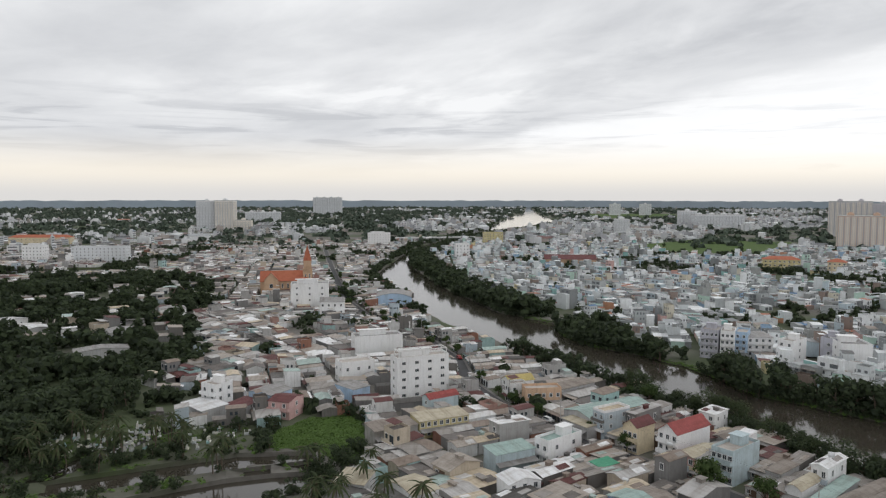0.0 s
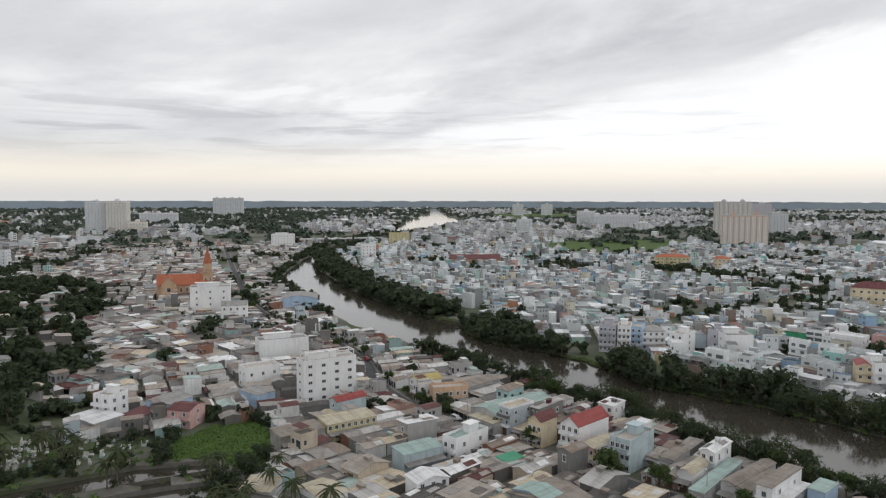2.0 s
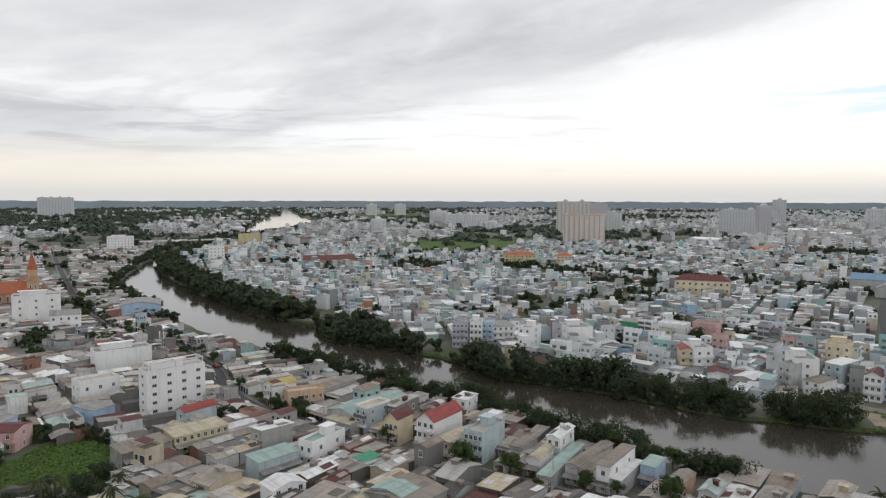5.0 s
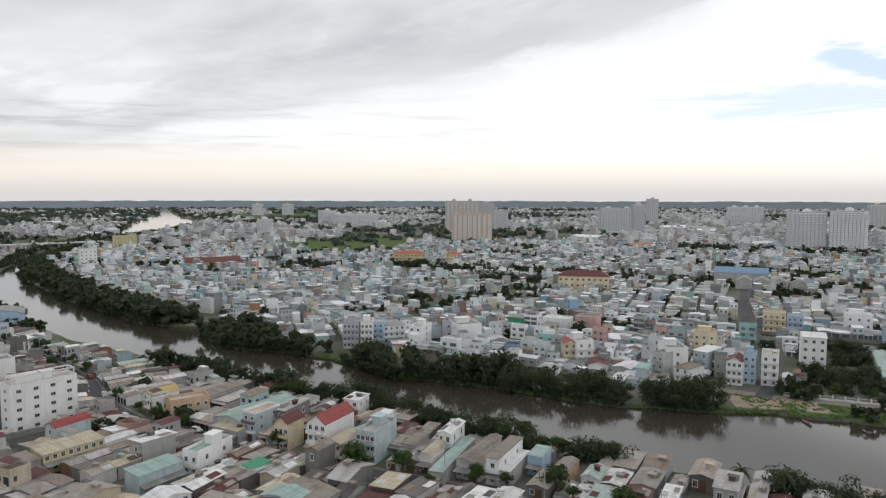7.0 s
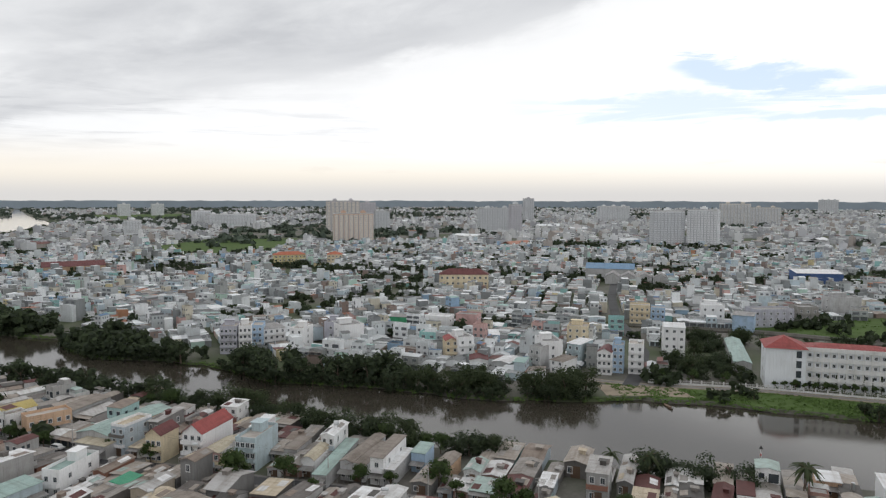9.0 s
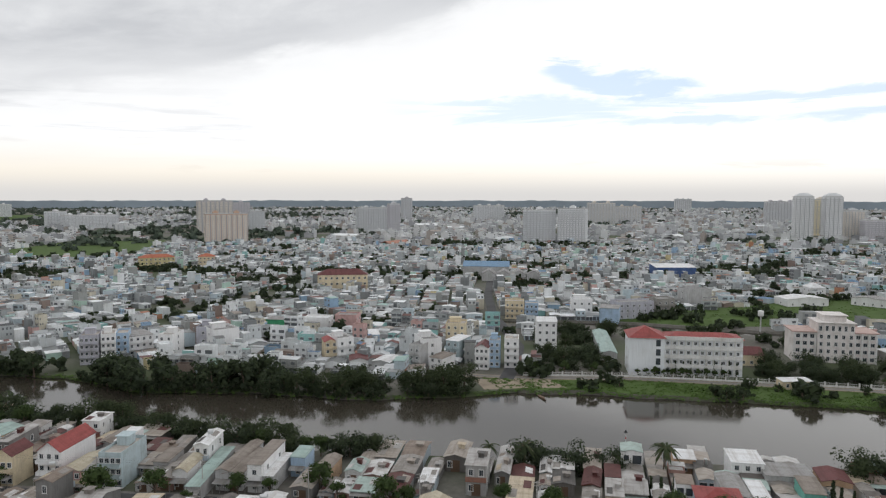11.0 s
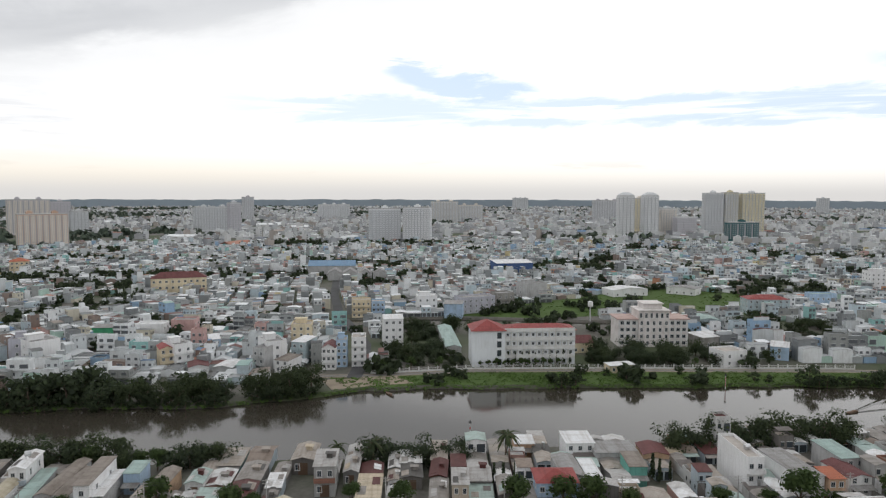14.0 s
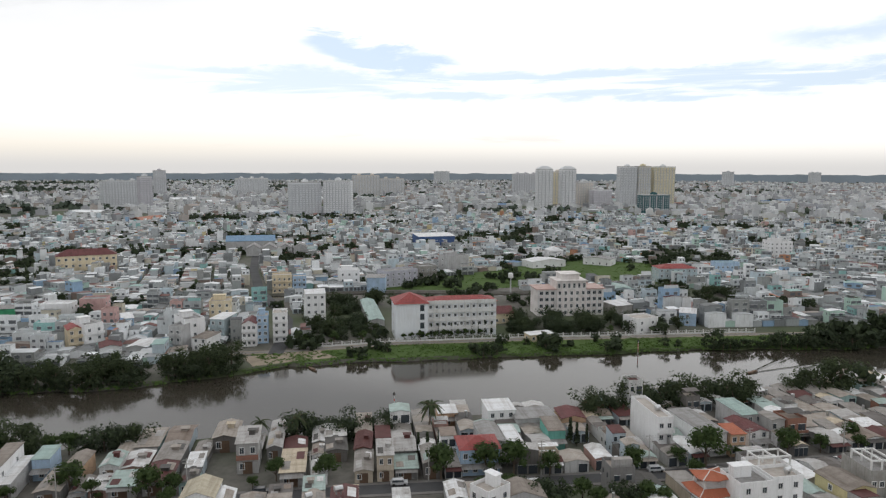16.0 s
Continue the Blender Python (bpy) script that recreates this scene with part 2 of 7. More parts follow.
material("roof_white", [(0.74, 0.75, 0.76, 1)], None, 0.5, stain=(0.25, 0.15), ribs=2.2, sheets=0.2)
material("roof_yellow", [(0.46, 0.37, 0.13, 1)], None, 0.6, stain=(0.3, 0.2), ribs=2.2)
material("roof_cream", [(0.52, 0.47, 0.36, 1)], None, 0.6, stain=(0.3, 0.25), ribs=2.2, spec=0.2, sheets=0.2)
material("roof_blue", [(0.10, 0.22, 0.36, 1)], None, 0.5, stain=(0.3, 0.2), ribs=2.0)
material("glass", [(0.05, 0.06, 0.07, 1)], None, 0.15, stain=(0.5, 0.1), bump=0, spec=0.6)
material("glass_dull", [(0.13, 0.14, 0.15, 1)], None, 0.3, stain=(0.5, 0.1), bump=0)
# one grey for tower windows and for the painted shade between piers
material("bay_shade_glass", [(0.42, 0.43, 0.45, 1)], None, 0.5, stain=(0.3, 0.1), bump=0)
material("trim", [(0.74, 0.74, 0.73, 1)], None, 0.7, streaks=0.1)
material("metal", [(0.62, 0.63, 0.64, 1)], None, 0.3, 0.9, bump=0)
material("wood_dark", [(0.14, 0.09, 0.06, 1)], None, 0.8)
material("tile_floor", [(0.46, 0.42, 0.38, 1)], None, 0.8, stain=(0.4, 0.3))
material("asphalt", [(0.075, 0.075, 0.078, 1)], None, 0.9, stain=(0.12, 0.3))
material("pavement", [(0.20, 0.19, 0.18, 1)], None, 0.9, stain=(0.2, 0.3))
material("earth_pale", [(0.30, 0.25, 0.19, 1)], None, 0.95, stain=(0.15, 0.3))
material("grass", [(0.082, 0.128, 0.040, 1)], "island", 0.9, stain=(0.1, 0.2), spec=0.1)
LEAVES = [(0.050, 0.068, 0.038, 3), (0.060, 0.081, 0.042, 3), (0.070, 0.095, 0.047, 2), (0.043, 0.058, 0.036, 2)]
material("leaves", LEAVES, "island", 0.8, bump=0, stain=(0.15, 0.1), spec=0.2)
material("leaves_olive", [(0.055, 0.074, 0.035, 3), (0.067, 0.088, 0.040, 3), (0.047, 0.064, 0.034, 2)], "island", 0.8, bump=0, stain=(0.15, 0.1), spec=0.2)
material("leaves_bright", [(0.070, 0.108, 0.036, 2), (0.058, 0.090, 0.033, 2), (0.086, 0.126, 0.043, 1)], "island", 0.8, bump=0, stain=(0.15, 0.1), spec=0.2)
material("leaves_palm", [(0.055, 0.077, 0.034, 3), (0.072, 0.092, 0.040, 2), (0.100, 0.094, 0.052, 1)], "island", 0.75, bump=0, stain=(0.15, 0.1), spec=0.25)
# far foliage paled and blued: distance haze put into the leaf colour
material("leaves_hazed", [(0.080, 0.104, 0.078, 2), (0.092, 0.118, 0.086, 2), (0.070, 0.092, 0.072, 2)], "island", 0.85, bump=0, stain=(0.02, 0.15), spec=0.15)
# far walls held to close, pale tones: haze put into the colour
material("wall_far", [(0.74, 0.75, 0.76, 6), (0.58, 0.59, 0.61, 6), (0.42, 0.43, 0.45, 5), (0.68, 0.68, 0.68, 2), (0.42, 0.38, 0.35, 2)], "tone", 0.9, stain=(0.05, 0.15))
material("bark", [(0.13, 0.10, 0.075, 1)], None, 0.95)



def let_through(name, amount):
    """Thin leaves pass some of the light on."""
    n, l = MATS[name].node_tree.nodes, MATS[name].node_tree.links
    bsdf = next(k for k in n if k.type == "BSDF_PRINCIPLED")
    out = next(k for k in n if k.type == "OUTPUT_MATERIAL")
    thin, mix = n.new("ShaderNodeBsdfTranslucent"), n.new("ShaderNodeMixShader")
    l.new(bsdf.inputs["Base Color"].links[0].from_socket, thin.inputs[0])
    mix.inputs[0].default_value = amount
    l.new(bsdf.outputs[0], mix.inputs[1])
    l.new(thin.outputs[0], mix.inputs[2])
    l.new(mix.outputs[0], out.inputs[0])


for kind in ("leaves", "leaves_olive", "leaves_bright", "leaves_palm"):
    let_through(kind, 0.42)


def ground_material():
    m = material("ground", [(0.150, 0.142, 0.126, 1)], None, 0.95, stain=(0.02, 0.3), grain=(0.4, 0.3), bump=0.2)
    n, l = m.node_tree.nodes, m.node_tree.links
    bsdf = next(k for k in n if k.type == "BSDF_PRINCIPLED")
    old = bsdf.inputs["Base Color"].links[0].from_socket
    tex = n.new("ShaderNodeTexCoord").outputs["Object"]
    t = n.new("ShaderNodeTexNoise")
    t.inputs["Scale"].default_value, t.inputs["Detail"].default_value = 0.012, 8.0
    l.new(tex, t.inputs["Vector"])
    r = n.new("ShaderNodeMapRange")
    r.inputs[1].default_value, r.inputs[2].default_value = 0.44, 0.58
    l.new(t.outputs["Fac"], r.inputs[0])
    mix = n.new("ShaderNodeMix")
    mix.data_type = "RGBA"
    l.new(r.outputs[0], mix.inputs[0])
    l.new(old, mix.inputs[6])
    mix.inputs[7].default_value = (0.060, 0.078, 0.035, 1)
    l.new(mix.outputs[2], bsdf.inputs["Base Color"])


ground_material()


def water_material():
    m = bpy.data.materials.new("water")
    m.use_nodes = True
    n, l = m.node_tree.nodes, m.node_tree.links
    bsdf = next(k for k in n if k.type == "BSDF_PRINCIPLED")
    bsdf.inputs["Base Color"].default_value = (0.046, 0.040, 0.031, 1)
    bsdf.inputs["Roughness"].default_value = 0.09
    bsdf.inputs["IOR"].default_value = 1.68
    tex = n.new("ShaderNodeTexCoord").outputs["Object"]
    height = None
    for scale, strength, dist in ((1.1, 0.10, 0.03), (0.12, 0.06, 0.2)):
        t = n.new("ShaderNodeTexNoise")
        t.inputs["Scale"].default_value, t.inputs["Detail"].default_value = scale, 4.0
        l.new(tex, t.inputs["Vector"])
        b = n.new("ShaderNodeBump")
        b.inputs["Strength"].default_value, b.inputs["Distance"].default_value = strength, dist
        l.new(t.outputs["Fac"], b.inputs["Height"])
        if height:
            l.new(height, b.inputs["Normal"])
        height = b.outputs[0]
    l.new(height, bsdf.inputs["Normal"])
    MATS["water"] = m


water_material()

# ---- tools for building ----
rng = np.random.default_rng(11)


class Geo:
    """Faces of one mesh, each with the number of its material."""

    def __init__(self):
        self.v, self.f, self.m = [], [], []

    def face(self, pts, m=0):
        k = len(self.v)
        self.v += [tuple(p) for p in pts]
        self.f.append(tuple(range(k, k + len(pts))))
        self.m.append(m)

    def solid(self, ring, z0, z1, m=0, cap=None, floor=False, scale=1.0):
        """An upright prism over a ring of (x, y), counter-clockwise."""
        k, n = len(self.v), len(ring)
        cx, cy = sum(p[0] for p in ring) / n, sum(p[1] for p in ring) / n
        self.v += [(x, y, z0) for x, y in ring] + [(cx + (x - cx) * scale, cy + (y - cy) * scale, z1) for x, y in ring]
        for i in range(n):
            j = (i + 1) % n
            self.f.append((k + i, k + j, k + n + j, k + n + i))
            self.m.append(m)
        self.f.append(tuple(range(k + n, k + 2 * n)))
        self.m.append(m if cap is None else cap)
        if floor:
            self.f.append(tuple(range(k + n - 1, k - 1, -1)))
            self.m.append(m)

    def box(self, x0, y0, z0, x1, y1, z1, m=0, cap=None, floor=False):
        self.solid([(x0, y0), (x1, y0), (x1, y1), (x0, y1)], z0, z1, m, cap, floor)

    def slab(self, pts, thick, m=0):
        """A plate of even thickness under the four or more points pts (counter-clockwise from above)."""
        k, n = len(self.v), len(pts)
        self.v += [tuple(p) for p in pts] + [(p[0], p[1], p[2] - thick) for p in pts]
        self.f.append(tuple(range(k, k + n)))
        self.m.append(m)
        self.f.append(tuple(range(k + 2 * n - 1, k + n - 1, -1)))
        self.m.append(m)
        for i in range(n):
            j = (i + 1) % n
            self.f.append((k + n + i, k + n + j, k + j, k + i))
            self.m.append(m)

    def tube(self, pts, radii, sides=6, m=0):
        k = len(self.v)
        for p, r in zip(pts, radii):
            for i in range(sides):
                a = 2 * math.pi * i / sides
                self.v.append((p[0] + r * math.cos(a), p[1] + r * math.sin(a), p[2]))
        for j in range(len(pts) - 1):
            for i in range(sides):
                a, b = k + j * sides + i, k + j * sides + (i + 1) % sides
                self.f.append((a, b, b + sides, a + sides))
                self.m.append(m)
        self.f.append(tuple(range(k + (len(pts) - 1) * sides, k + len(pts) * sides)))
        self.m.append(m)

    def arrays(self):
        return (np.array(self.v, float).reshape(-1, 3), np.array([i for f in self.f for i in f], np.int64), np.array([len(f) for f in self.f], np.int64), np.array(self.m, np.int64))


def mesh_of(name, arrays, mats, tone=None):
    v, loops, totals, m = arrays
    me = bpy.data.meshes.new(name)
    me.vertices.add(len(v))
    me.vertices.foreach_set("co", v.astype(np.float32).ravel())
    me.loops.add(len(loops))
    me.loops.foreach_set("vertex_index", loops.astype(np.int32))
    me.polygons.add(len(totals))
    me.polygons.foreach_set("loop_start", np.concatenate([[0], np.cumsum(totals)[:-1]]).astype(np.int32))
    me.polygons.foreach_set("material_index", m.astype(np.int32))
    for k in mats:
        me.materials.append(MATS[k])
    if tone is not None:
        me.attributes.new("tone", "FLOAT", "FACE").data.foreach_set("value", tone.astype(np.float32))
    me.update(calc_edges=True)
    me.validate()
    me.shade_flat()
    return me


def part(name, geo, mats, parent, label=""):
    ob = new(name, mesh_of(name, geo.arrays(), [mats] if isinstance(mats, str) else mats))
    ob.parent = parent
    return tagged(ob, label)


def root(name, label, category, group="", m=None):
    ob = tagged(new(name), label, category, group)
    ob.empty_display_size = 1.0
    if m is not None:
        ob.matrix_basis = m
    return ob


def merge(pieces):
    """pieces: (arrays, x, y, z, turn in radians, scale xyz, tone of material 0, tone of the rest) -> arrays and tones of all."""
    V, Lo, T, M, C, k = [], [], [], [], [], 0
    for (v, loops, totals, m), x, y, z, a, s, tone0, tone1 in pieces:
        c, d = math.cos(a), math.sin(a)
        w = v * s
        V.append(np.stack([c * w[:, 0] - d * w[:, 1] + x, d * w[:, 0] + c * w[:, 1] + y, w[:, 2] + z], -1))
        Lo.append(loops + k)
        T.append(totals)
        M.append(m)
        C.append(np.choose(m, (tone0, tone1, 0, 0, 0, tone1 * 7.31 % 1, tone0 * 5.17 % 1)))
        k += len(v)
    return (np.concatenate(V), np.concatenate(Lo), np.concatenate(T), np.concatenate(M)), np.concatenate(C)


def stuff(name, pieces, mats, label, category, keep=True):
    arrays, tone = merge(pieces)
    return tagged(new(name, mesh_of(name, arrays, mats, tone if keep else None)), label, category, kind="stuff")


def inside(poly, x, y):
    x, y = np.asarray(x, float), np.asarray(y, float)
    hit = np.zeros(x.shape, bool)
    n = len(poly)
    for i in range(n):
        (ax, ay), (bx, by) = poly[i], poly[(i + 1) % n]
        if ay != by:
            hit ^= ((ay > y) != (by > y)) & (x < (bx - ax) * (y - ay) / (by - ay) + ax)
    return hit


def near_line(line, x, y):
    """The distance of points from a line of (x, y)."""
    x, y = np.asarray(x, float), np.asarray(y, float)
    best = np.full(x.shape, 1e9)
    for (ax, ay), (bx, by) in zip(line[:-1], line[1:]):
        dx, dy = bx - ax, by - ay
        t = np.clip(((x - ax) * dx + (y - ay) * dy) / (dx * dx + dy * dy), 0, 1)
        best = np.minimum(best, np.hypot(x - ax - t * dx, y - ay - t * dy))
    return best


def finer(line, step, wobble=0.0, seed=0):
    """The line in short steps, with a natural wobble."""
    out = []
    for (ax, ay), (bx, by) in zip(line[:-1], line[1:]):
        n = max(1, int(math.hypot(bx - ax, by - ay) / step))
        for i in range(n):
            x, y = ax + (bx - ax) * i / n, ay + (by - ay) * i / n
            out.append((x + wobble * noise.noise((x * 0.06, y * 0.06, seed)) + 0.5 * wobble * noise.noise((x * 0.2, y * 0.2, seed + 5)), y + wobble * noise.noise((x * 0.06, y * 0.06, seed + 9))))
    out.append(line[-1])
    return out


def offset(line, d):
    """The line moved d to its left."""
    out = []
    for i, (x, y) in enumerate(line):
        (ax, ay), (bx, by) = line[max(i - 1, 0)], line[min(i + 1, len(line) - 1)]
        n = math.hypot(bx - ax, by - ay) or 1.0
        out.append((x - d * (by - ay) / n, y + d * (bx - ax) / n))
    return out


def along(line, step, first=0.0):
    """Points every step metres along a line: x, y and the line's heading."""
    out, left = [], first
    for (ax, ay), (bx, by) in zip(line[:-1], line[1:]):
        n = math.hypot(bx - ax, by - ay)
        while left < n:
            out.append((ax + (bx - ax) * left / n, ay + (by - ay) * left / n, math.atan2(by - ay, bx - ax)))
            left += step
        left -= n
    return out

# ---- the land: river, canals, ponds, roads ----
WATER_Z = -1.2
far_bank = finer([(586, 4700), (422, 3148), (344, 2121), (205, 1624), (112, 1441), (48, 1277), (6, 1146), (-10, 1017), (-38, 870), (-28, 710), (-3, 582), (17, 511), (36, 442), (53, 415), (66, 400), (64, 370), (72, 340), (98, 316), (110, 280),
                  (118, 252), (132, 236), (150, 214), (170, 180), (196, 162), (212, 150), (230, 122), (253, 84), (275, 47), (303, 0), (330, -55), (360, -110), (420, -220), (520, -400)], 6, 3.5, 1)
near_bank = finer([(560, 4700), (360, 3145), (195, 2274), (87, 1512), (0, 1191), (-13, 1107), (-34, 1038), (-53, 848), (-62, 693), (-58, 620), (-30, 513), (-17, 443), (2, 396), (22, 358), (42, 305), (54, 281), (67, 259), (76, 239), (90, 223),
                   (100, 200), (107, 176), (116, 162), (126, 148), (135, 135), (144, 123), (152, 107), (163, 89), (176, 76), (187, 66), (197, 49), (205, 33), (218, 20), (230, 5), (242, -12), (257, -30), (272, -52), (302, -110), (362, -220), (460, -400)], 6, 2.5, 2)
river = far_bank + near_bank[::-1]
river_bed = offset(far_bank, -1.6) + offset(near_bank, 1.6)[::-1]


def band(line, width):
    return offset(line, width / 2) + offset(line, -width / 2)[::-1]


canal_near = finer([(318, 256), (337, 224), (356, 197), (370, 167), (380, 135), (396, 103), (425, 60)], 8, 1.0, 3)
canal_far = finer([(310, 700), (344, 629), (393, 545), (436, 470), (480, 406), (520, 347), (560, 305), (640, 215), (720, 120)], 12, 1.0, 4)
pond_a = [(-109.6, 168.3), (-98.5, 173.5), (-89.1, 177.9), (-74.1, 185.0), (-57.8, 192.2), (-36.7, 194.0), (-34.5, 188.0), (-46.2, 183.5), (-57.2, 179.9), (-70.0, 174.3), (-81.5, 168.0), (-93.7, 162.4)]
pond_b = [(-76.9, 162.5), (-67.5, 168.0), (-55.5, 174.3), (-44.7, 177.7), (-35.0, 179.2), (-34.4, 169.8), (-41.8, 160.1), (-51.4, 152.8), (-69.2, 150.0)]
lake_west = [(-440, 690), (-334, 712), (-296, 660), (-365, 626), (-440, 620)]
waters = [(river, river_bed), (band(canal_near, 14), band(canal_near, 9)), (band(canal_far, 17), band(canal_far, 11))]
for pond in (pond_a, pond_b, lake_west):
    cx, cy = sum(p[0] for p in pond) / len(pond), sum(p[1] for p in pond) / len(pond)
    waters.append((pond, [(cx + (x - cx) * 0.975, cy + (y - cy) * 0.95) for x, y in pond]))


def build_ground():
    from mathutils.geometry import delaunay_2d_cdt
    pts, edges, bed = [], [], set()

    def ring(poly, deep):
        k = len(pts)
        for p in poly:
            if deep:
                bed.add(len(pts))
            pts.append(Vector(p))
        edges.extend((k + i, k + (i + 1) % len(poly)) for i in range(len(poly)))

    ring([(4900 * math.cos(2 * math.pi * i / 96), 4900 * math.sin(2 * math.pi * i / 96)) for i in range(96)], False)
    for rim, deep in waters:
        ring(rim, False)
        ring(deep, True)
    verts, _, faces, source, _, _ = delaunay_2d_cdt(pts, edges, [], 0, 0.01)
    g = Geo()
    g.v = [(p.x, p.y, -3.0 if any(i in bed for i in src) else 0.0) for p, src in zip(verts, source)]
    g.f = [tuple(f) for f in faces]
    g.m = [0] * len(g.f)
    tagged(new("ground", mesh_of("ground", g.arrays(), ["ground"])), "flat delta land of grey-brown soil and scrub reaching the horizon", "ground", kind="structure")
    w = Geo()
    w.face([(4890 * math.cos(2 * math.pi * i / 64), 4890 * math.sin(2 * math.pi * i / 64), WATER_Z) for i in range(64)])
    tagged(new("water", mesh_of("water", w.arrays(), ["water"])), "murky brown river water with a calm reflecting surface", "water", kind="structure")


build_ground()

street = finer([(-165, 975), (-107, 677), (-69, 489), (-46, 419), (-13, 366), (7, 302), (10, 268), (19, 241), (36, 213), (45, 198), (59, 179), (70, 163), (79, 152), (100, 120), (128, 76), (141, 53), (154, 30), (167, 8), (177, -7), (192, -30), (200, -42), (240, -100)], 8)
bank_road = finer([(214, 178), (227, 157), (254, 125), (271, 97), (288, 68), (303, 40), (327, -3), (354, -55), (408, -165)], 8)
cross_road = finer([(221, 161), (245, 174), (275, 194), (301, 220), (340, 260), (408, 317), (464, 359), (589, 450)], 8)


def ribbon(name, line, width, z, mat, label, category, thick=0.12):
    g = Geo()
    a, b = offset(line, width / 2), offset(line, -width / 2)
    for i in range(len(line) - 1):
        p = [(*b[i], z), (*b[i + 1], z), (*a[i + 1], z), (*a[i], z)]
        g.face(p)
        for u, v in ((b[i], b[i + 1]), (a[i + 1], a[i])):
            g.face([(*u, z - thick), (*v, z - thick), (*v, z), (*u, z)])
    return tagged(new(name, mesh_of(name, g.arrays(), [mat])), label, category, kind="structure")


ribbon("pavement_street", street, 7.0, 0.14, "pavement", "worn concrete pavement along the riverside street", "pavement", 0.2)
ribbon("road_street", street, 4.6, 0.16, "asphalt", "grey asphalt riverside street between low houses", "road", 0.2)
ribbon("pavement_bank", bank_road, 4.6, 0.14, "earth_pale", "pale dirt verge along the grassy bank", "pavement", 0.2)
ribbon("road_bank", bank_road, 2.6, 0.16, "pavement", "narrow concrete embankment path", "road", 0.2)
ribbon("road_cross", cross_road, 6.0, 0.17, "asphalt", "straight asphalt side street between town houses", "road", 0.2)

forest = [(-110, 196), (-101, 215), (-112, 257), (-104, 302), (-138, 381), (-150, 470), (-190, 560), (-240, 620), (-330, 600), (-420, 420), (-320, 180), (-200, 120), (-130, 172)]
scrub = [(-51.0, 196.7), (-51.2, 209.8), (-43.8, 222.4), (-34.3, 226.5), (-25.9, 219.0), (-22.1, 193.2), (-26.3, 182.7), (-36.0, 194.5)]
wetland = [(-220, 100), (-220, 190), (-125, 206), (-98, 217), (-57, 212), (-40, 222), (-27, 229), (-21, 186), (-30, 172), (-23, 160), (-24, 100)]
cemetery = [(-125, 190), (-60, 196), (-58, 212), (-98, 216), (-125, 205)]
field_a = [(330, 820), (250, 980), (300, 1060), (420, 1180), (560, 1120), (470, 960)]
field_b = [(560, 2400), (560, 3000), (980, 3000), (900, 2500)]
park = [(366, 204), (426, 180), (472, 158), (560, 122), (560, 40), (470, 30), (428, 100), (386, 150)]
campus = [(240, 160), (272, 106), (310, 44), (328, 14), (380, 60), (385, 108), (358, 165), (328, 216), (300, 205), (262, 178)]
bank_grass = [p for p in offset(bank_road, -2.4) if -40 < p[1] < 172] + [p for p in offset(far_bank, 0.4) if -36 < p[1] < 156][::-1]
landing = [(203, 158), (212, 170), (222, 160), (232, 148), (226, 136), (217, 146)]


def lawn(name, poly, label, mat="grass"):
    g = Geo()
    high = 0.10 if mat == "earth_pale" else 0.06
    g.solid(poly if sum(a[0] * b[1] - b[0] * a[1] for a, b in zip(poly, poly[1:] + poly[:1])) > 0 else poly[::-1], -0.05, high)
    return tagged(new(name, mesh_of(name, g.arrays(), [mat])), label, "grass", kind="structure")


lawn("ground_scrub", scrub, "overgrown green vacant plot beside a pond")
lawn("ground_field_near", field_a, "open green field among houses")
lawn("ground_field_far", field_b, "wide green paddy field in the distance")
lawn("ground_park", park, "rough green open land behind the canal")
lawn("ground_landing", landing, "trodden pale earth at a small river landing", "earth_pale")
lawn("ground_bank", bank_grass, "bright green grassy river bank")


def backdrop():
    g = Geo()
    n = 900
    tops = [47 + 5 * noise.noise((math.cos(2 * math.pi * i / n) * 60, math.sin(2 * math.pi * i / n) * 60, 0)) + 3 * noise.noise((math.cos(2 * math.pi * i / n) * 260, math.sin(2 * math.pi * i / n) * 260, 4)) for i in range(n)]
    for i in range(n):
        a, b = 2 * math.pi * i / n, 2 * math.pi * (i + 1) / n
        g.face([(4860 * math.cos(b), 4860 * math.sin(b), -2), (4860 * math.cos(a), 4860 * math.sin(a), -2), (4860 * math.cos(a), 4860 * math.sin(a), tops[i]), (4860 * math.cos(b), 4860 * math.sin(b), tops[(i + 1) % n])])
    # haze sits in this colour: the woods are painted blue-grey
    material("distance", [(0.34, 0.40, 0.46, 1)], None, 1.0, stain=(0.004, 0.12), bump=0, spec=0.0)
    tagged(new("backdrop", mesh_of("backdrop", g.arrays(), ["distance"])), "backdrop band of far woods on the horizon, painted blue-grey as haze", "backdrop", kind="structure")


backdrop()

# ---- kinds of things: houses ----
def window_geo(w=1.1, h=1.3):
    """A window with a proud frame and dark panes, its foot at z 0, facing -y; material 0 the frame, 1 the glass."""
    g = Geo()
    t = 0.07
    for x0, x1, z0, z1 in ((-w / 2 - t, -w / 2 + t, 0, h), (w / 2 - t, w / 2 + t, 0, h), (-w / 2 - t, w / 2 + t, h - t, h + t), (-w / 2 - t - 0.06, w / 2 + t + 0.06, -0.09, t)):
        g.box(x0, -0.08, z0, x1, 0.0, z1)
    g.box(-0.025, -0.05, t, 0.025, 0, h - t)
    g.face([(-w / 2, -0.025, 0), (w / 2, -0.025, 0), (w / 2, -0.025, h), (-w / 2, -0.025, h)], 1)
    return g


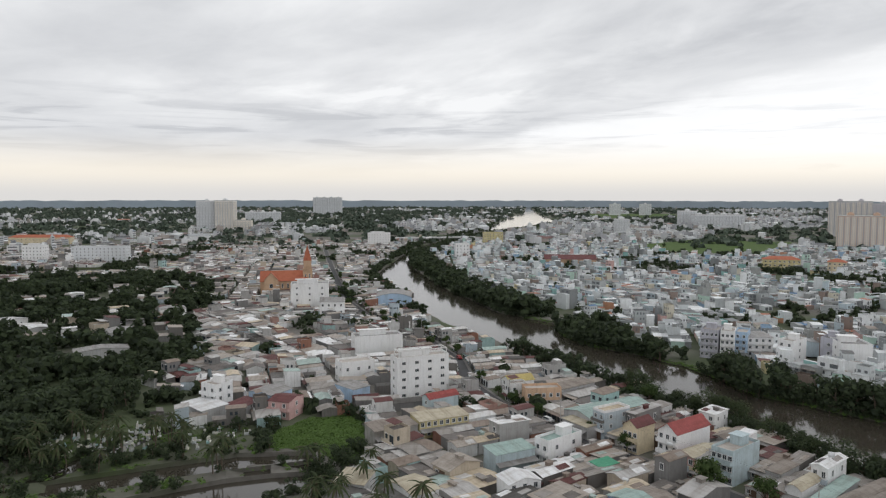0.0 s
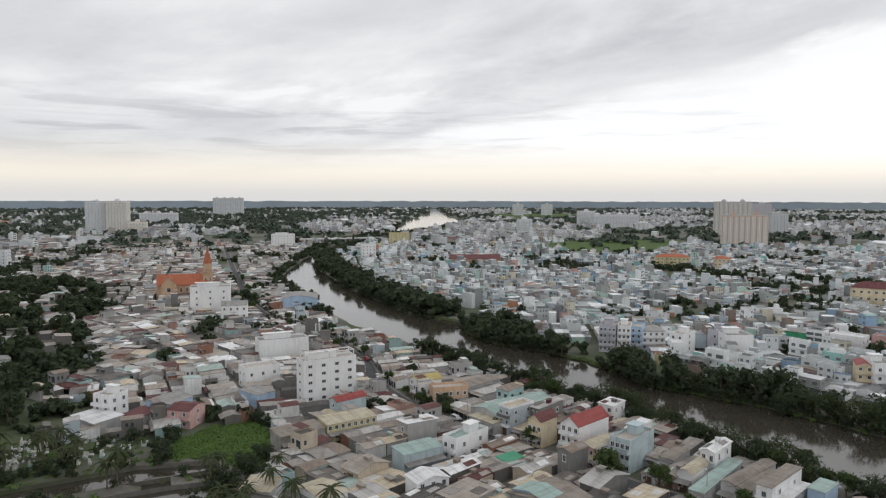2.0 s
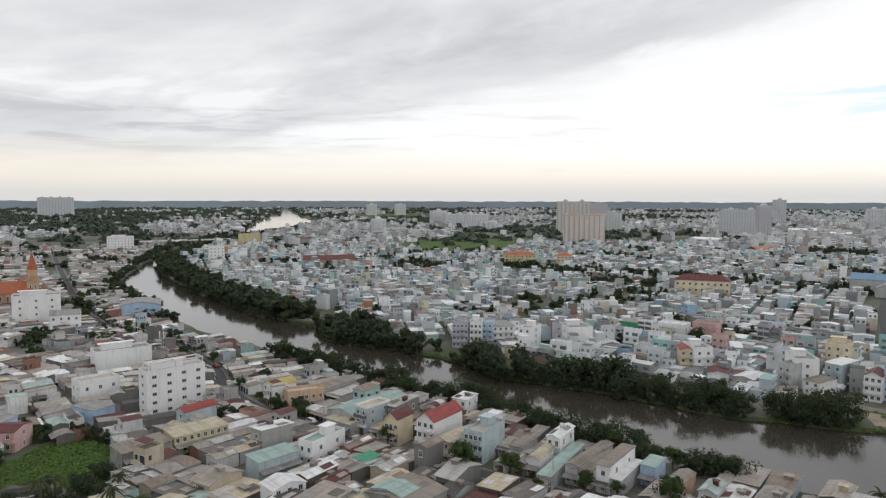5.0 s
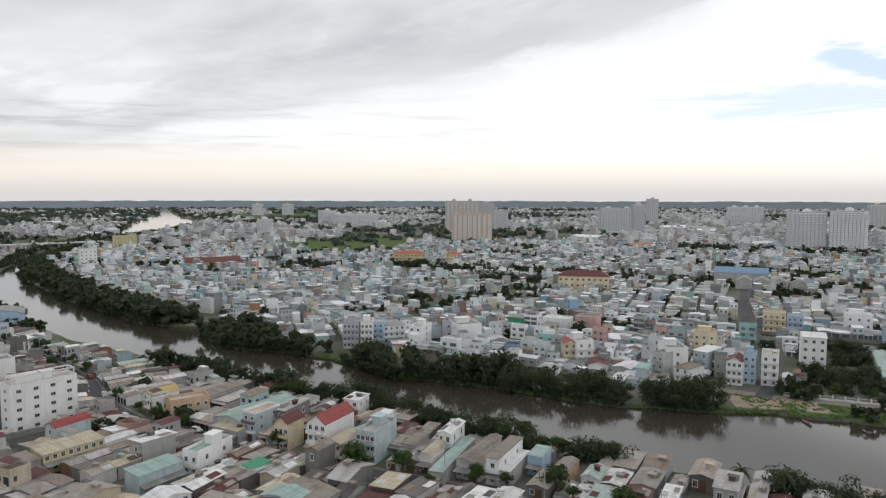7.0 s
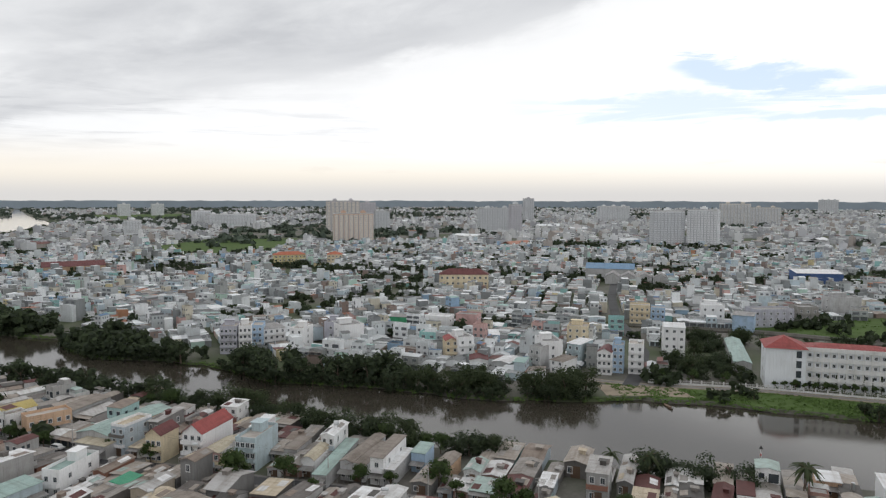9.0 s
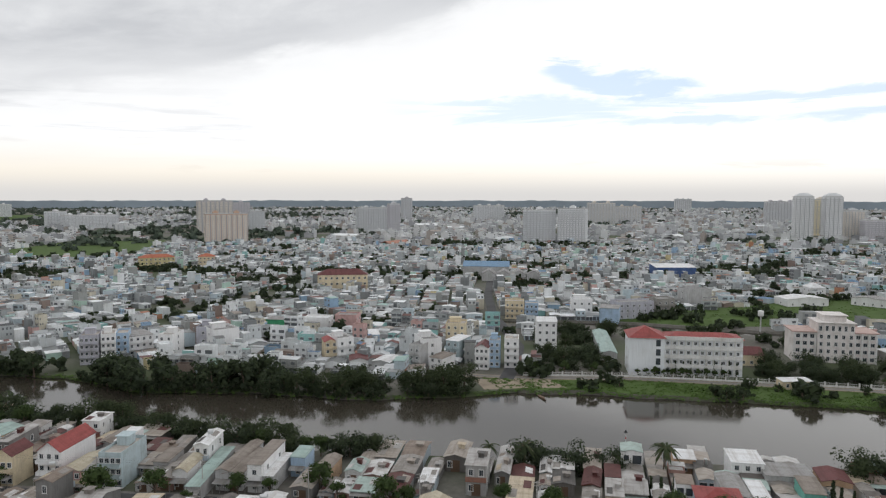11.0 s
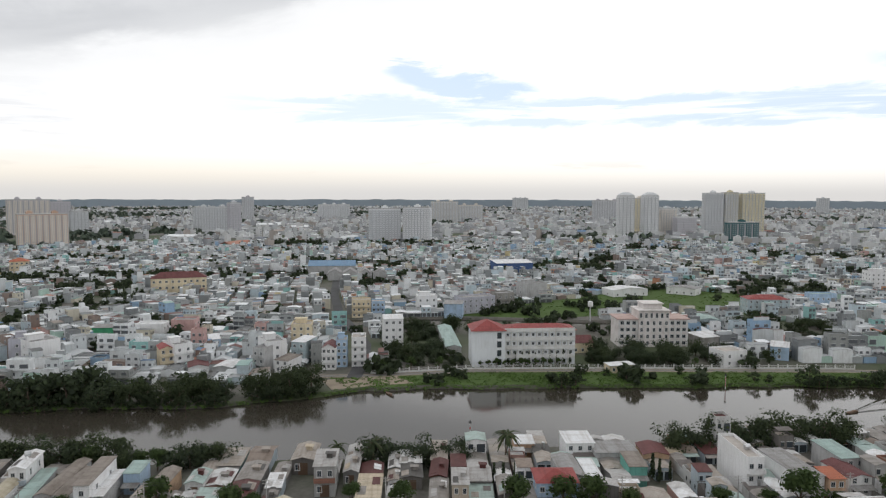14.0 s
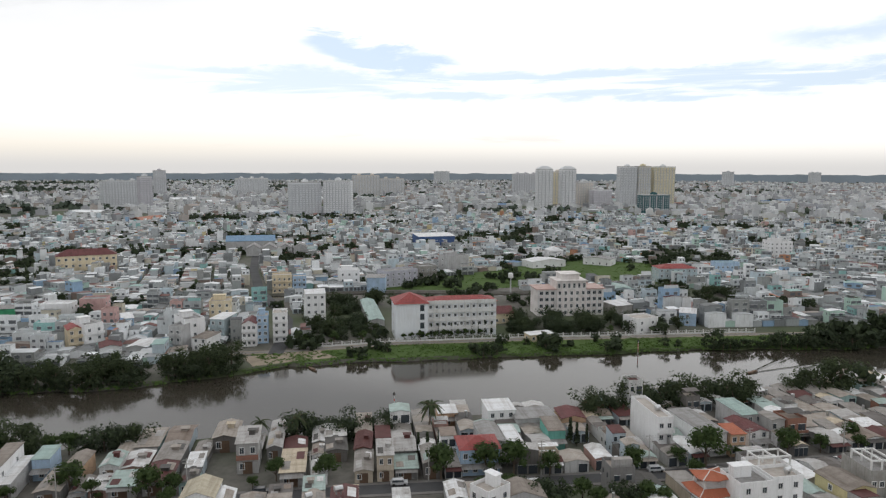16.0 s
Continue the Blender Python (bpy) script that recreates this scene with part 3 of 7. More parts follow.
def tank_geo(r=0.55, l=1.5):
    """A lying steel water tank on a stand."""
    g = Geo()
    for x in (-l * 0.3, l * 0.3):
        g.box(x - 0.05, -r * 0.7, 0, x + 0.05, r * 0.7, 0.5)
    n = 10
    k = len(g.v)
    for x, q in ((-l / 2 - 0.12, 0.5), (-l / 2, 1.0), (l / 2, 1.0), (l / 2 + 0.12, 0.5)):
        for i in range(n):
            a = 2 * math.pi * i / n
            g.v.append((x, r * q * math.cos(a), 0.45 + r + r * q * math.sin(a)))
    for j in range(3):
        for i in range(n):
            g.f.append((k + j * n + i, k + j * n + (i + 1) % n, k + (j + 1) * n + (i + 1) % n, k + (j + 1) * n + i)[::-1])
            g.m.append(0)
    g.f += [tuple(range(k, k + n)), tuple(range(k + 4 * n - 1, k + 3 * n - 1, -1))]
    g.m += [0, 0]
    return g


def sheet(g, profile, b0, b1, thick, m=0, turn=False):
    """A bent roof sheet: a profile of (across, z) drawn out from b0 to b1, as one shell."""
    if not thick:
        for (p, z), (q, y) in zip(profile[:-1], profile[1:]):
            pts = [(b0, p, z), (b1, p, z), (b1, q, y), (b0, q, y)] if turn else [(p, b0, z), (q, b0, y), (q, b1, y), (p, b1, z)]
            g.face(pts, m)
        return
    k, n = len(g.v), len(profile)
    for b in (b0, b1):
        for dz in (0.0, -thick):
            g.v += [(b, p, z + dz) if turn else (p, b, z + dz) for p, z in profile]
    flip = -1 if turn else 1
    for i in range(n - 1):
        for f in ((k + i, k + i + 1, k + 2 * n + i + 1, k + 2 * n + i), (k + n + i + 1, k + n + i, k + 3 * n + i, k + 3 * n + i + 1), (k + i + 1, k + i, k + n + i, k + n + i + 1), (k + 2 * n + i, k + 2 * n + i + 1, k + 3 * n + i + 1, k + 3 * n + i)):
            g.f.append(f[::flip])
            g.m.append(m)
    for a, o in ((0, 1), (n - 1, -1)):
        g.f.append((k + a, k + 2 * n + a, k + 3 * n + a, k + n + a)[::o * flip])
        g.m.append(m)


def roof_geo(kind, w, d, z, over=0.45, rise=None, thick=0.1, m=0, wall=None):
    """A roof over a w x d house whose walls end at z. Gable walls go to the geo wall."""
    g = Geo()
    a, b = w / 2 + over * 0.4, d / 2 + over
    if kind == "gable":      # ridge along the depth
        r = rise or w * 0.11
        s = r / (w / 2) * over * 0.4
        sheet(g, [(-a, z - s), (0, z + r), (a, z - s)], -b, b, thick, m)
        if wall:
            for y, o in ((-d / 2, 1), (d / 2, -1)):
                wall.face([(-w / 2, y, z), (w / 2, y, z), (0, y, z + r - thick)][::o])
    elif kind == "side":     # ridge along the street
        r = rise or d * 0.09
        s = r / (d / 2) * over
        sheet(g, [(-b, z - s), (0, z + r), (b, z - s)], -a, a, thick, m, True)
        if wall:
            for x, o in ((-w / 2, -1), (w / 2, 1)):
                wall.face([(x, -d / 2, z), (x, d / 2, z), (x, 0, z + r - thick)][::o])
    elif kind == "shed":
        r = rise or 0.6
        sheet(g, [(-b, z + r * 0.1), (b, z + r)], -a, a, thick, m, True)
        if wall:
            wall.face([(w / 2, -d / 2, z), (w / 2, d / 2, z), (w / 2, d / 2, z + r - thick)])
            wall.face([(-w / 2, d / 2, z), (-w / 2, -d / 2, z), (-w / 2, d / 2, z + r - thick)])
            wall.face([(w / 2, d / 2, z), (-w / 2, d / 2, z), (-w / 2, d / 2, z + r - thick), (w / 2, d / 2, z + r - thick)])
    elif kind == "arch":     # bowed sheet metal
        n, r = 5, rise or w * 0.1
        pts = [(-a + 2 * a * i / n, z + r * (1 - (2 * i / n - 1) ** 2)) for i in range(n + 1)]
        sheet(g, pts, -b, b, thick, m)
        if wall:
            for y, o in ((-d / 2, 1), (d / 2, -1)):
                wall.face(([(-w / 2, y, z), (w / 2, y, z)] + [(x * w / 2 / a, y, zz - thick) for x, zz in pts[::-1]])[::o])
    elif kind == "hip":
        r = rise or min(w, d) * 0.22
        q = max(0.0, (d - w) / 2) if d > w else 0.0
        p = max(0.0, (w - d) / 2)
        a = w / 2 + over
        e0, e1 = (-p, -q, z + r), (p, q, z + r)
        c = [(-a, -b, z - 0.1), (a, -b, z - 0.1), (a, b, z - 0.1), (-a, b, z - 0.1)]
        if d > w:
            g.face([c[0], c[1], e0], m), g.face([c[1], c[2], e1, e0], m), g.face([c[2], c[3], e1], m), g.face([c[3], c[0], e0, e1], m)
        else:
            g.face([c[0], c[1], e1, e0], m), g.face([c[1], c[2], e1], m), g.face([c[2], c[3], e0, e1], m), g.face([c[3], c[0], e0], m)
        g.face(c[::-1], m)
    else:                    # flat deck behind a parapet
        t, h = 0.14, 0.8
        g.box(-w / 2 + t, -d / 2 + t, z - 0.05, w / 2 - t, d / 2 - t, z + 0.05, m)
    return g


def parapet_geo(w, d, z, h=0.85, t=0.14):
    g = Geo()
    g.box(-w / 2, -d / 2, z, w / 2, -d / 2 + t, z + h)
    g.box(-w / 2, d / 2 - t, z, w / 2, d / 2, z + h)
    g.box(-w / 2, -d / 2 + t, z, -w / 2 + t, d / 2 - t, z + h)
    g.box(w / 2 - t, -d / 2 + t, z, w / 2, d / 2 - t, z + h)
    return g


WINDOW_MESH = {}


def window_mesh(w, h):
    key = (round(w, 1), round(h, 1))
    if key not in WINDOW_MESH:
        WINDOW_MESH[key] = mesh_of("window", window_geo(*key).arrays(), ["trim", "glass"])
    return WINDOW_MESH[key]


def put_window(parent, x, y, z, turn, w=1.1, h=1.3):
    ob = new("window", window_mesh(w, h))
    ob.parent = parent
    ob.matrix_basis = pose(x, y, z, 0, 0, turn)
    return ob


def house(name, label, category, m, w, d, h, floors, wall, roof, kind="gable", windows=(2, 0, 0, 2), rise=None, group="", extras=(), win=(1.1, 1.3), base=0.9, over=0.45):
    """A house as a thing with its parts. windows: how many a floor on the front, the two sides and the back."""
    top = root(name, label, category, group, m)
    g = Geo()
    g.box(-w / 2, -d / 2, -0.3, w / 2, d / 2, h)
    r = roof_geo(kind, w, d, h, over=over, rise=rise, wall=g)
    part("wall", g, wall, top)
    part("roof", r, roof, top)
    if kind == "flat":
        part("parapet", parapet_geo(w, d, h), wall, top)
    fh = h / floors
    for f in range(floors):
        z = f * fh + base
        for side, count in enumerate(windows):
            span = w if side in (0, 3) else d
            for i in range(count):
                if side == 0 and f == 0 and i == count // 2 and "door" in extras:
                    continue
                u = (i + 0.5) / count * span - span / 2
                x, y, turn = ((u, -d / 2, 0), (-w / 2, -u, -90), (w / 2, u, 90), (-u, d / 2, 180))[side]
                put_window(top, x, y, z, turn, *win)
    if "door" in extras:
        g = Geo()
        g.box(-1.1, -d / 2 - 0.06, 0, 1.1, -d / 2, 2.4)
        part("door", g, "wood_dark", top, "dark folding metal door")
    if "awning" in extras:
        g = Geo()
        g.slab([(-w / 2, -d / 2 - 2.2, 2.5), (w / 2, -d / 2 - 2.2, 2.5), (w / 2, -d / 2, 3.0), (-w / 2, -d / 2, 3.0)], 0.06)
        for x in (-w / 2 + 0.15, w / 2 - 0.15):
            g.box(x - 0.05, -d / 2 - 2.1, 0, x + 0.05, -d / 2 - 2.0, 2.46)
        part("awning", g, "roof_grey", top, "grey metal street awning on posts")
    if "balcony" in extras:
        for f in range(1, floors):
            g = Geo()
            z = f * fh
            g.box(-w / 2, -d / 2 - 1.1, z - 0.12, w / 2, -d / 2, z)
            g.box(-w / 2, -d / 2 - 1.1, z, w / 2, -d / 2 - 1.02, z + 0.85)
            for x in (-w / 2, w / 2 - 0.08):
                g.box(x, -d / 2 - 1.02, z, x + 0.08, -d / 2, z + 0.85)
            part("balcony", g, wall, top)
    if "patch" in extras and kind in ("gable", "shed"):
        r = rise or (w * 0.11 if kind == "gable" else 0.6)
        for x0, x1, y0, y1 in ((-0.46, -0.12, -0.42, -0.05), (0.1, 0.44, 0.02, 0.36)):
            g = Geo()
            pts = []
            for px, py in ((x0, y0), (x1, y0), (x1, y1), (x0, y1)):
                z = h + r * (1 - 2 * abs(px)) if kind == "gable" else h + r * (0.1 + 0.9 * (py + 0.5))
                pts.append((px * w, py * d, z + 0.07))
            g.slab(pts, 0.05)
            part("roof_sheet", g, "roof_mixed", top)
    if "lean_to" in extras:
        g = Geo()
        g.slab([(-w * 0.5, d / 2, h * 0.62), (w * 0.12, d / 2, h * 0.62), (w * 0.12, d / 2 + 1.5, h * 0.52), (-w * 0.5, d / 2 + 1.5, h * 0.52)][::-1], 0.07)
        for x in (-w * 0.46, w * 0.08):
            g.box(x - 0.06, d / 2 + 1.3, -0.2, x + 0.06, d / 2 + 1.42, h * 0.5)
        part("lean_to", g, "roof_mixed", top)
        if kind in ("gable", "shed", "side"):
            g = Geo()
            rr = rise or (w * 0.11 if kind == "gable" else 0.6 if kind == "shed" else d * 0.09)
            g.box(w * 0.02, -d * 0.06, h - 0.2, w * 0.30, d * 0.08, h + rr + 0.55)
            g.slab([(-w * 0.04, -d * 0.09, h + rr + 0.72), (w * 0.36, -d * 0.09, h + rr + 0.66), (w * 0.36, d * 0.11, h + rr + 0.66), (-w * 0.04, d * 0.11, h + rr + 0.72)], 0.07)
            part("roof_lantern", g, "roof_mixed", top)
    if "frame" in extras:
        g = Geo()
        x0, x1, y0, y1, z = -w * 0.46, w * 0.46, -d * 0.46, d * 0.2, h + 2.7
        for x in (x0, 0.0, x1):
            for y in (y0, y1):
                g.box(x - 0.15, y - 0.15, h, x + 0.15, y + 0.15, z)
            g.box(x - 0.15, y0 + 0.15, z, x + 0.15, y1 - 0.15, z + 0.35, floor=True)
        for y in (y0, y1):
            g.box(x0 - 0.2, y - 0.15, z, x1 + 0.2, y + 0.15, z + 0.35, floor=True)
        part("roof_frame", g, "trim", top, "white open concrete roof frame")
    if "stair" in extras:
        g = Geo()
        g.box(-w * 0.35, d * 0.05, h, w * 0.2, d * 0.32, h + 2.5)
        g.slab([(-w * 0.4, d * 0.02, h + 2.62), (w * 0.25, d * 0.02, h + 2.62), (w * 0.25, d * 0.35, h + 2.62), (-w * 0.4, d * 0.35, h + 2.62)], 0.12)
        part("stair_house", g, wall, top)
    if "tank" in extras:
        g = tank_geo()
        ob = part("water_tank", g, "metal", top, "stainless steel water tank")
        ob.matrix_basis = pose(w * 0.22, -d * 0.1, h + (0.05 if kind == "flat" else (rise or w * 0.22) * 0.55), 0, 0, 20)
    return top


def house_plain(w, d, floors, kind, detail, r, storey=3.1):
    """The same kinds of house for the mass of the town, as one set of faces: 0 wall, 1 roof, 2 glass, 3 trim, 4 metal, 5 roof of the rear wing, 6 its wall."""
    g = Geo()

    def block(y0, y1, n, kd, wall_m, roof_m):
        h = n * storey + (0.3 if n > 1 else 0.0)
        dd, yc = y1 - y0, (y0 + y1) / 2
        g.box(-w / 2, y0, -0.3, w / 2, y1, h, wall_m, roof_m)
        q = Geo()
        rf = roof_geo(kd, w, dd, h, wall=q, over=0.3, thick=0.1 if detail else 0) if detail or kd != "flat" else Geo()
        for a, m in ((q, wall_m), (rf, roof_m)) + (((parapet_geo(w, dd, h, 0.6 + 0.5 * r.random()), wall_m),) if kd == "flat" and detail else ()):
            k = len(g.v)
            g.v += [(x, y + yc, z) for x, y, z in a.v]
            g.f += [tuple(i + k for i in f) for f in a.f]
            g.m += [m] * len(a.f)
        if kd == "flat":
            if n > 1 and r.random() < 0.5:
                y = y0 + dd * (0.35 + 0.3 * r.random())
                g.box(-w * 0.46, y, h, w * (0.05 + 0.35 * r.random()), y + dd * 0.28, h + 2.3, 6, 5)
            if r.random() < 0.4:
                y = y0 + dd * 0.3
                g.slab([(-w / 2, y - dd * 0.25, h + 2.2), (w / 2, y - dd * 0.25, h + 2.2), (w / 2, y + dd * 0.25, h + 2.5), (-w / 2, y + dd * 0.25, h + 2.5)], 0.08, 5)
        if detail and r.random() < 0.12:
            x, y = w * r.uniform(-0.3, 0.3), yc + dd * r.uniform(-0.2, 0.2)
            g.solid([(x + 0.5 * math.cos(a), y + 0.5 * math.sin(a)) for a in np.arange(7) * math.pi / 3.5], h + 0.3, h + 2.0, 4)
        return h

    cut = d / 2
    if floors > 1 or r.random() < 0.5:
        cut = -d / 2 + d * r.uniform(0.4, 0.72)
        block(cut, d / 2, max(1, floors - r.choice((1, 1, 2))), r.choice(("shed", "shed", "gable", "gable", "flat")), 6, 5)
    block(-d / 2, cut, floors, kind, 0, 1)
    n = max(1, int(w / 2.0))
    for f in range(floors):
        z = f * storey
        for side, yy in ((-1, -d / 2), (1, cut)):
            if side > 0 and f == 0:
                continue
            y = yy + side * 0.03
            for i in range(n):
                x = (i + 0.5) / n * w - w / 2
                ww, wh, z0 = (0.95, 2.3, 0.1) if side < 0 and (f == 0 or r.random() < 0.45) else (0.55, 1.35, 0.95)
                if r.random() < 0.1:
                    continue
                pts = [(x - ww, y, z + z0), (x + ww, y, z + z0), (x + ww, y, z + z0 + wh), (x - ww, y, z + z0 + wh)]
                g.face(pts[::-side], 2)
                if detail:
                    y0, y1 = sorted((yy, yy + side * 0.12))
                    g.box(x - ww - 0.08, y0, z + z0 + wh, x + ww + 0.08, y1, z + z0 + wh + 0.1, 3)
        if floors > 1 and f and r.random() < 0.65:
            g.box(-w / 2, -d / 2 - 1.0, z - 0.1, w / 2, -d / 2, z + 0.05, 3, floor=True)
            g.box(-w / 2, -d / 2 - 1.0, z + 0.05, w / 2, -d / 2 - 0.92, z + 0.9, 0, 3)
    if r.random() < 0.5:
        g.slab([(-w / 2, -d / 2 - 1.8, 2.5), (w / 2, -d / 2 - 1.8, 2.5), (w / 2, -d / 2, 2.9), (-w / 2, -d / 2, 2.9)], 0.06, 5)
    if detail and floors > 1:
        for side in (-1, 1):
            if r.random() < 0.8:
                x = side * (w / 2 + 0.03)
                for f in range(floors):
                    for y in (-d * 0.36, -d * 0.2, -d * 0.05, d * 0.2):
                        if r.random() < 0.5 and (y < 0 or f < floors - 1):
                            z = f * storey + 1.0
                            pts = [(x, y - 0.5, z), (x, y + 0.5, z), (x, y + 0.5, z + 1.2), (x, y - 0.5, z + 1.2)]
                            g.face(pts[::side], 2)
    return g.arrays()


# ---- kinds of things: trees ----
def leaf_cloud(g, centre, radius, count, size, r, flat=0.75, m=0, rise=0.0):
    """Leaf sprays scattered through an uneven clump."""
    for _ in range(count):
        d = Vector((r.gauss(0, 1), r.gauss(0, 1), r.gauss(0, 1))).normalized()
        q = radius * (0.45 + 0.62 * r.random())
        c = Vector(centre) + Vector((d.x * q, d.y * q, d.z * q * flat))
        n = (d + Vector((0, 0, 0.25)) + Vector((r.uniform(-1, 1), r.uniform(-1, 1), r.uniform(-0.4, 1.0))) * 0.42 + Vector((0, 0, rise))).normalized()
        u = n.orthogonal().normalized()
        u.rotate(Matrix.Rotation(r.uniform(0, 6.28), 3, n))
        v = n.cross(u)
        s = size * r.uniform(0.6, 1.3)
        u, v = u * s, v * s * 0.7
        g.face([c - u * 0.7 - v * 0.7, c + u * 0.8 - v * 0.6 + n * s * 0.15, c + u * 0.6 + v * 0.9, c - u * 0.8 + v * 0.6 - n * s * 0.15], m)


def crown_geo(height, spread, r, lobes=9, leaves=55, size=0.75, bottom=0.3):
    g = Geo()
    for i in range(lobes):
        a, q = r.uniform(0, 6.28), spread * 0.5 * math.sqrt(r.random()) * 0.8
        z = height * (bottom + 0.12 + (0.74 - bottom) * (1.0 - r.random() ** 1.6)) - q * 0.3
        leaf_cloud(g, (q * math.cos(a), q * math.sin(a), z), spread * r.uniform(0.16, 0.34), leaves, size, r)
    return g


def trunk_geo(height, spread, r, limbs=4):
    g = Geo()
    lean = (r.uniform(-0.4, 0.4), r.uniform(-0.4, 0.4))
    g.tube([(0, 0, -0.3), (lean[0] * 0.3, lean[1] * 0.3, height * 0.25), (lean[0], lean[1], height * 0.6)], [height * 0.035, height * 0.026, height * 0.014])
    for i in range(limbs):
        a = 6.28 * i / limbs + r.uniform(-0.4, 0.4)
        z = height * r.uniform(0.22, 0.42)
        q = spread * 0.32
        g.tube([(lean[0] * 0.3, lean[1] * 0.3, z), (q * 0.5 * math.cos(a), q * 0.5 * math.sin(a), z + height * 0.16), (q * math.cos(a), q * math.sin(a), z + height * 0.28)], [height * 0.018, height * 0.012, height * 0.006], 5)
    return g


def palm_crown(r, fronds=15, length=3.4, z=0.0):
    g = Geo()
    for i in range(fronds):
        a = 6.28 * i / fronds + r.uniform(-0.2, 0.2)
        lift = r.uniform(-0.25, 0.9)
        c, s = math.cos(a), math.sin(a)
        prev = None
        for j in range(6):
            t = j / 5
            q = length * t
            h = z + length * (lift * t - 0.75 * t * t)
            wdt = 0.34 * math.sin(math.pi * (0.12 + 0.85 * t)) + 0.03
            cur = ((c * q - s * wdt, s * q + c * wdt, h - 0.25 * wdt), (c * q, s * q, h + 0.05), (c * q + s * wdt, s * q - c * wdt, h - 0.25 * wdt))
            if prev:
                g.face([prev[0], prev[1], cur[1], cur[0]])
                g.face([prev[1], prev[2], cur[2], cur[1]])
            prev = cur
    return g


def tree_kind(name, label, height, spread, seed, lobes=10, leaves=60, size=0.7, mat="leaves", bottom=0.3):
    """A tree at the origin, to be copied; it is moved to its own place at the end."""
    r = random.Random(seed)
    top = root(name, label, "tree", "trees")
    part("trunk", trunk_geo(height, spread, r), "bark", top)
    part("crown", crown_geo(height, spread, r, lobes, leaves, size, bottom), mat, top)
    return top


def palm_kind(height, seed, label):
    r = random.Random(seed)
    top = root("coconut_palm", label, "palm", "palms")
    g = Geo()
    g.tube([(0, 0, -0.3), (0.25, 0.1, height * 0.4), (0.6, 0.2, height * 0.75), (0.75, 0.2, height)], [0.22, 0.16, 0.14, 0.12])
    part("trunk", g, "bark", top)
    c = palm_crown(r, 18, 3.6)
    c.v = [(x + 0.75, y + 0.2, z + height) for x, y, z in c.v]
    part("crown", c, "leaves_palm", top)
    return top


def clump_plain(height, spread, seed, lobes, leaves, size):
    """A tree for far woods and thickets, as faces alone: 0 leaves, 1 bark."""
    r = random.Random(seed)
    g = crown_geo(height, spread, r, lobes, leaves, size, 0.1)
    k = len(g.f)
    t = trunk_geo(height, spread, r, 3) if leaves > 20 else Geo()
    o = len(g.v)
    g.v += t.v
    g.f += [tuple(i + o for i in f) for f in t.f]
    g.m += [1] * len(t.f)
    return g.arrays()

# ---- landmark buildings ----
TAKEN = []          # plan circles that the landmarks stand on


def claim(x, y, rot, w, d, pad=2.0):
    c, s = math.cos(radians(rot)), math.sin(radians(rot))
    n = max(1, round(w / d)) if w > d else max(1, round(d / w))
    q = min(w, d)
    for i in range(n):
        u = ((i + 0.5) / n - 0.5) * max(w, d)
        a, b = (u, 0) if w > d else (0, u)
        TAKEN.append((x + c * a - s * b, y + s * a + c * b, q * 0.52 + pad))


def at(x, y, rot, w, d, pad=1.5):
    claim(x, y, rot, w, d, pad)
    return pose(x, y, 0, 0, 0, rot)


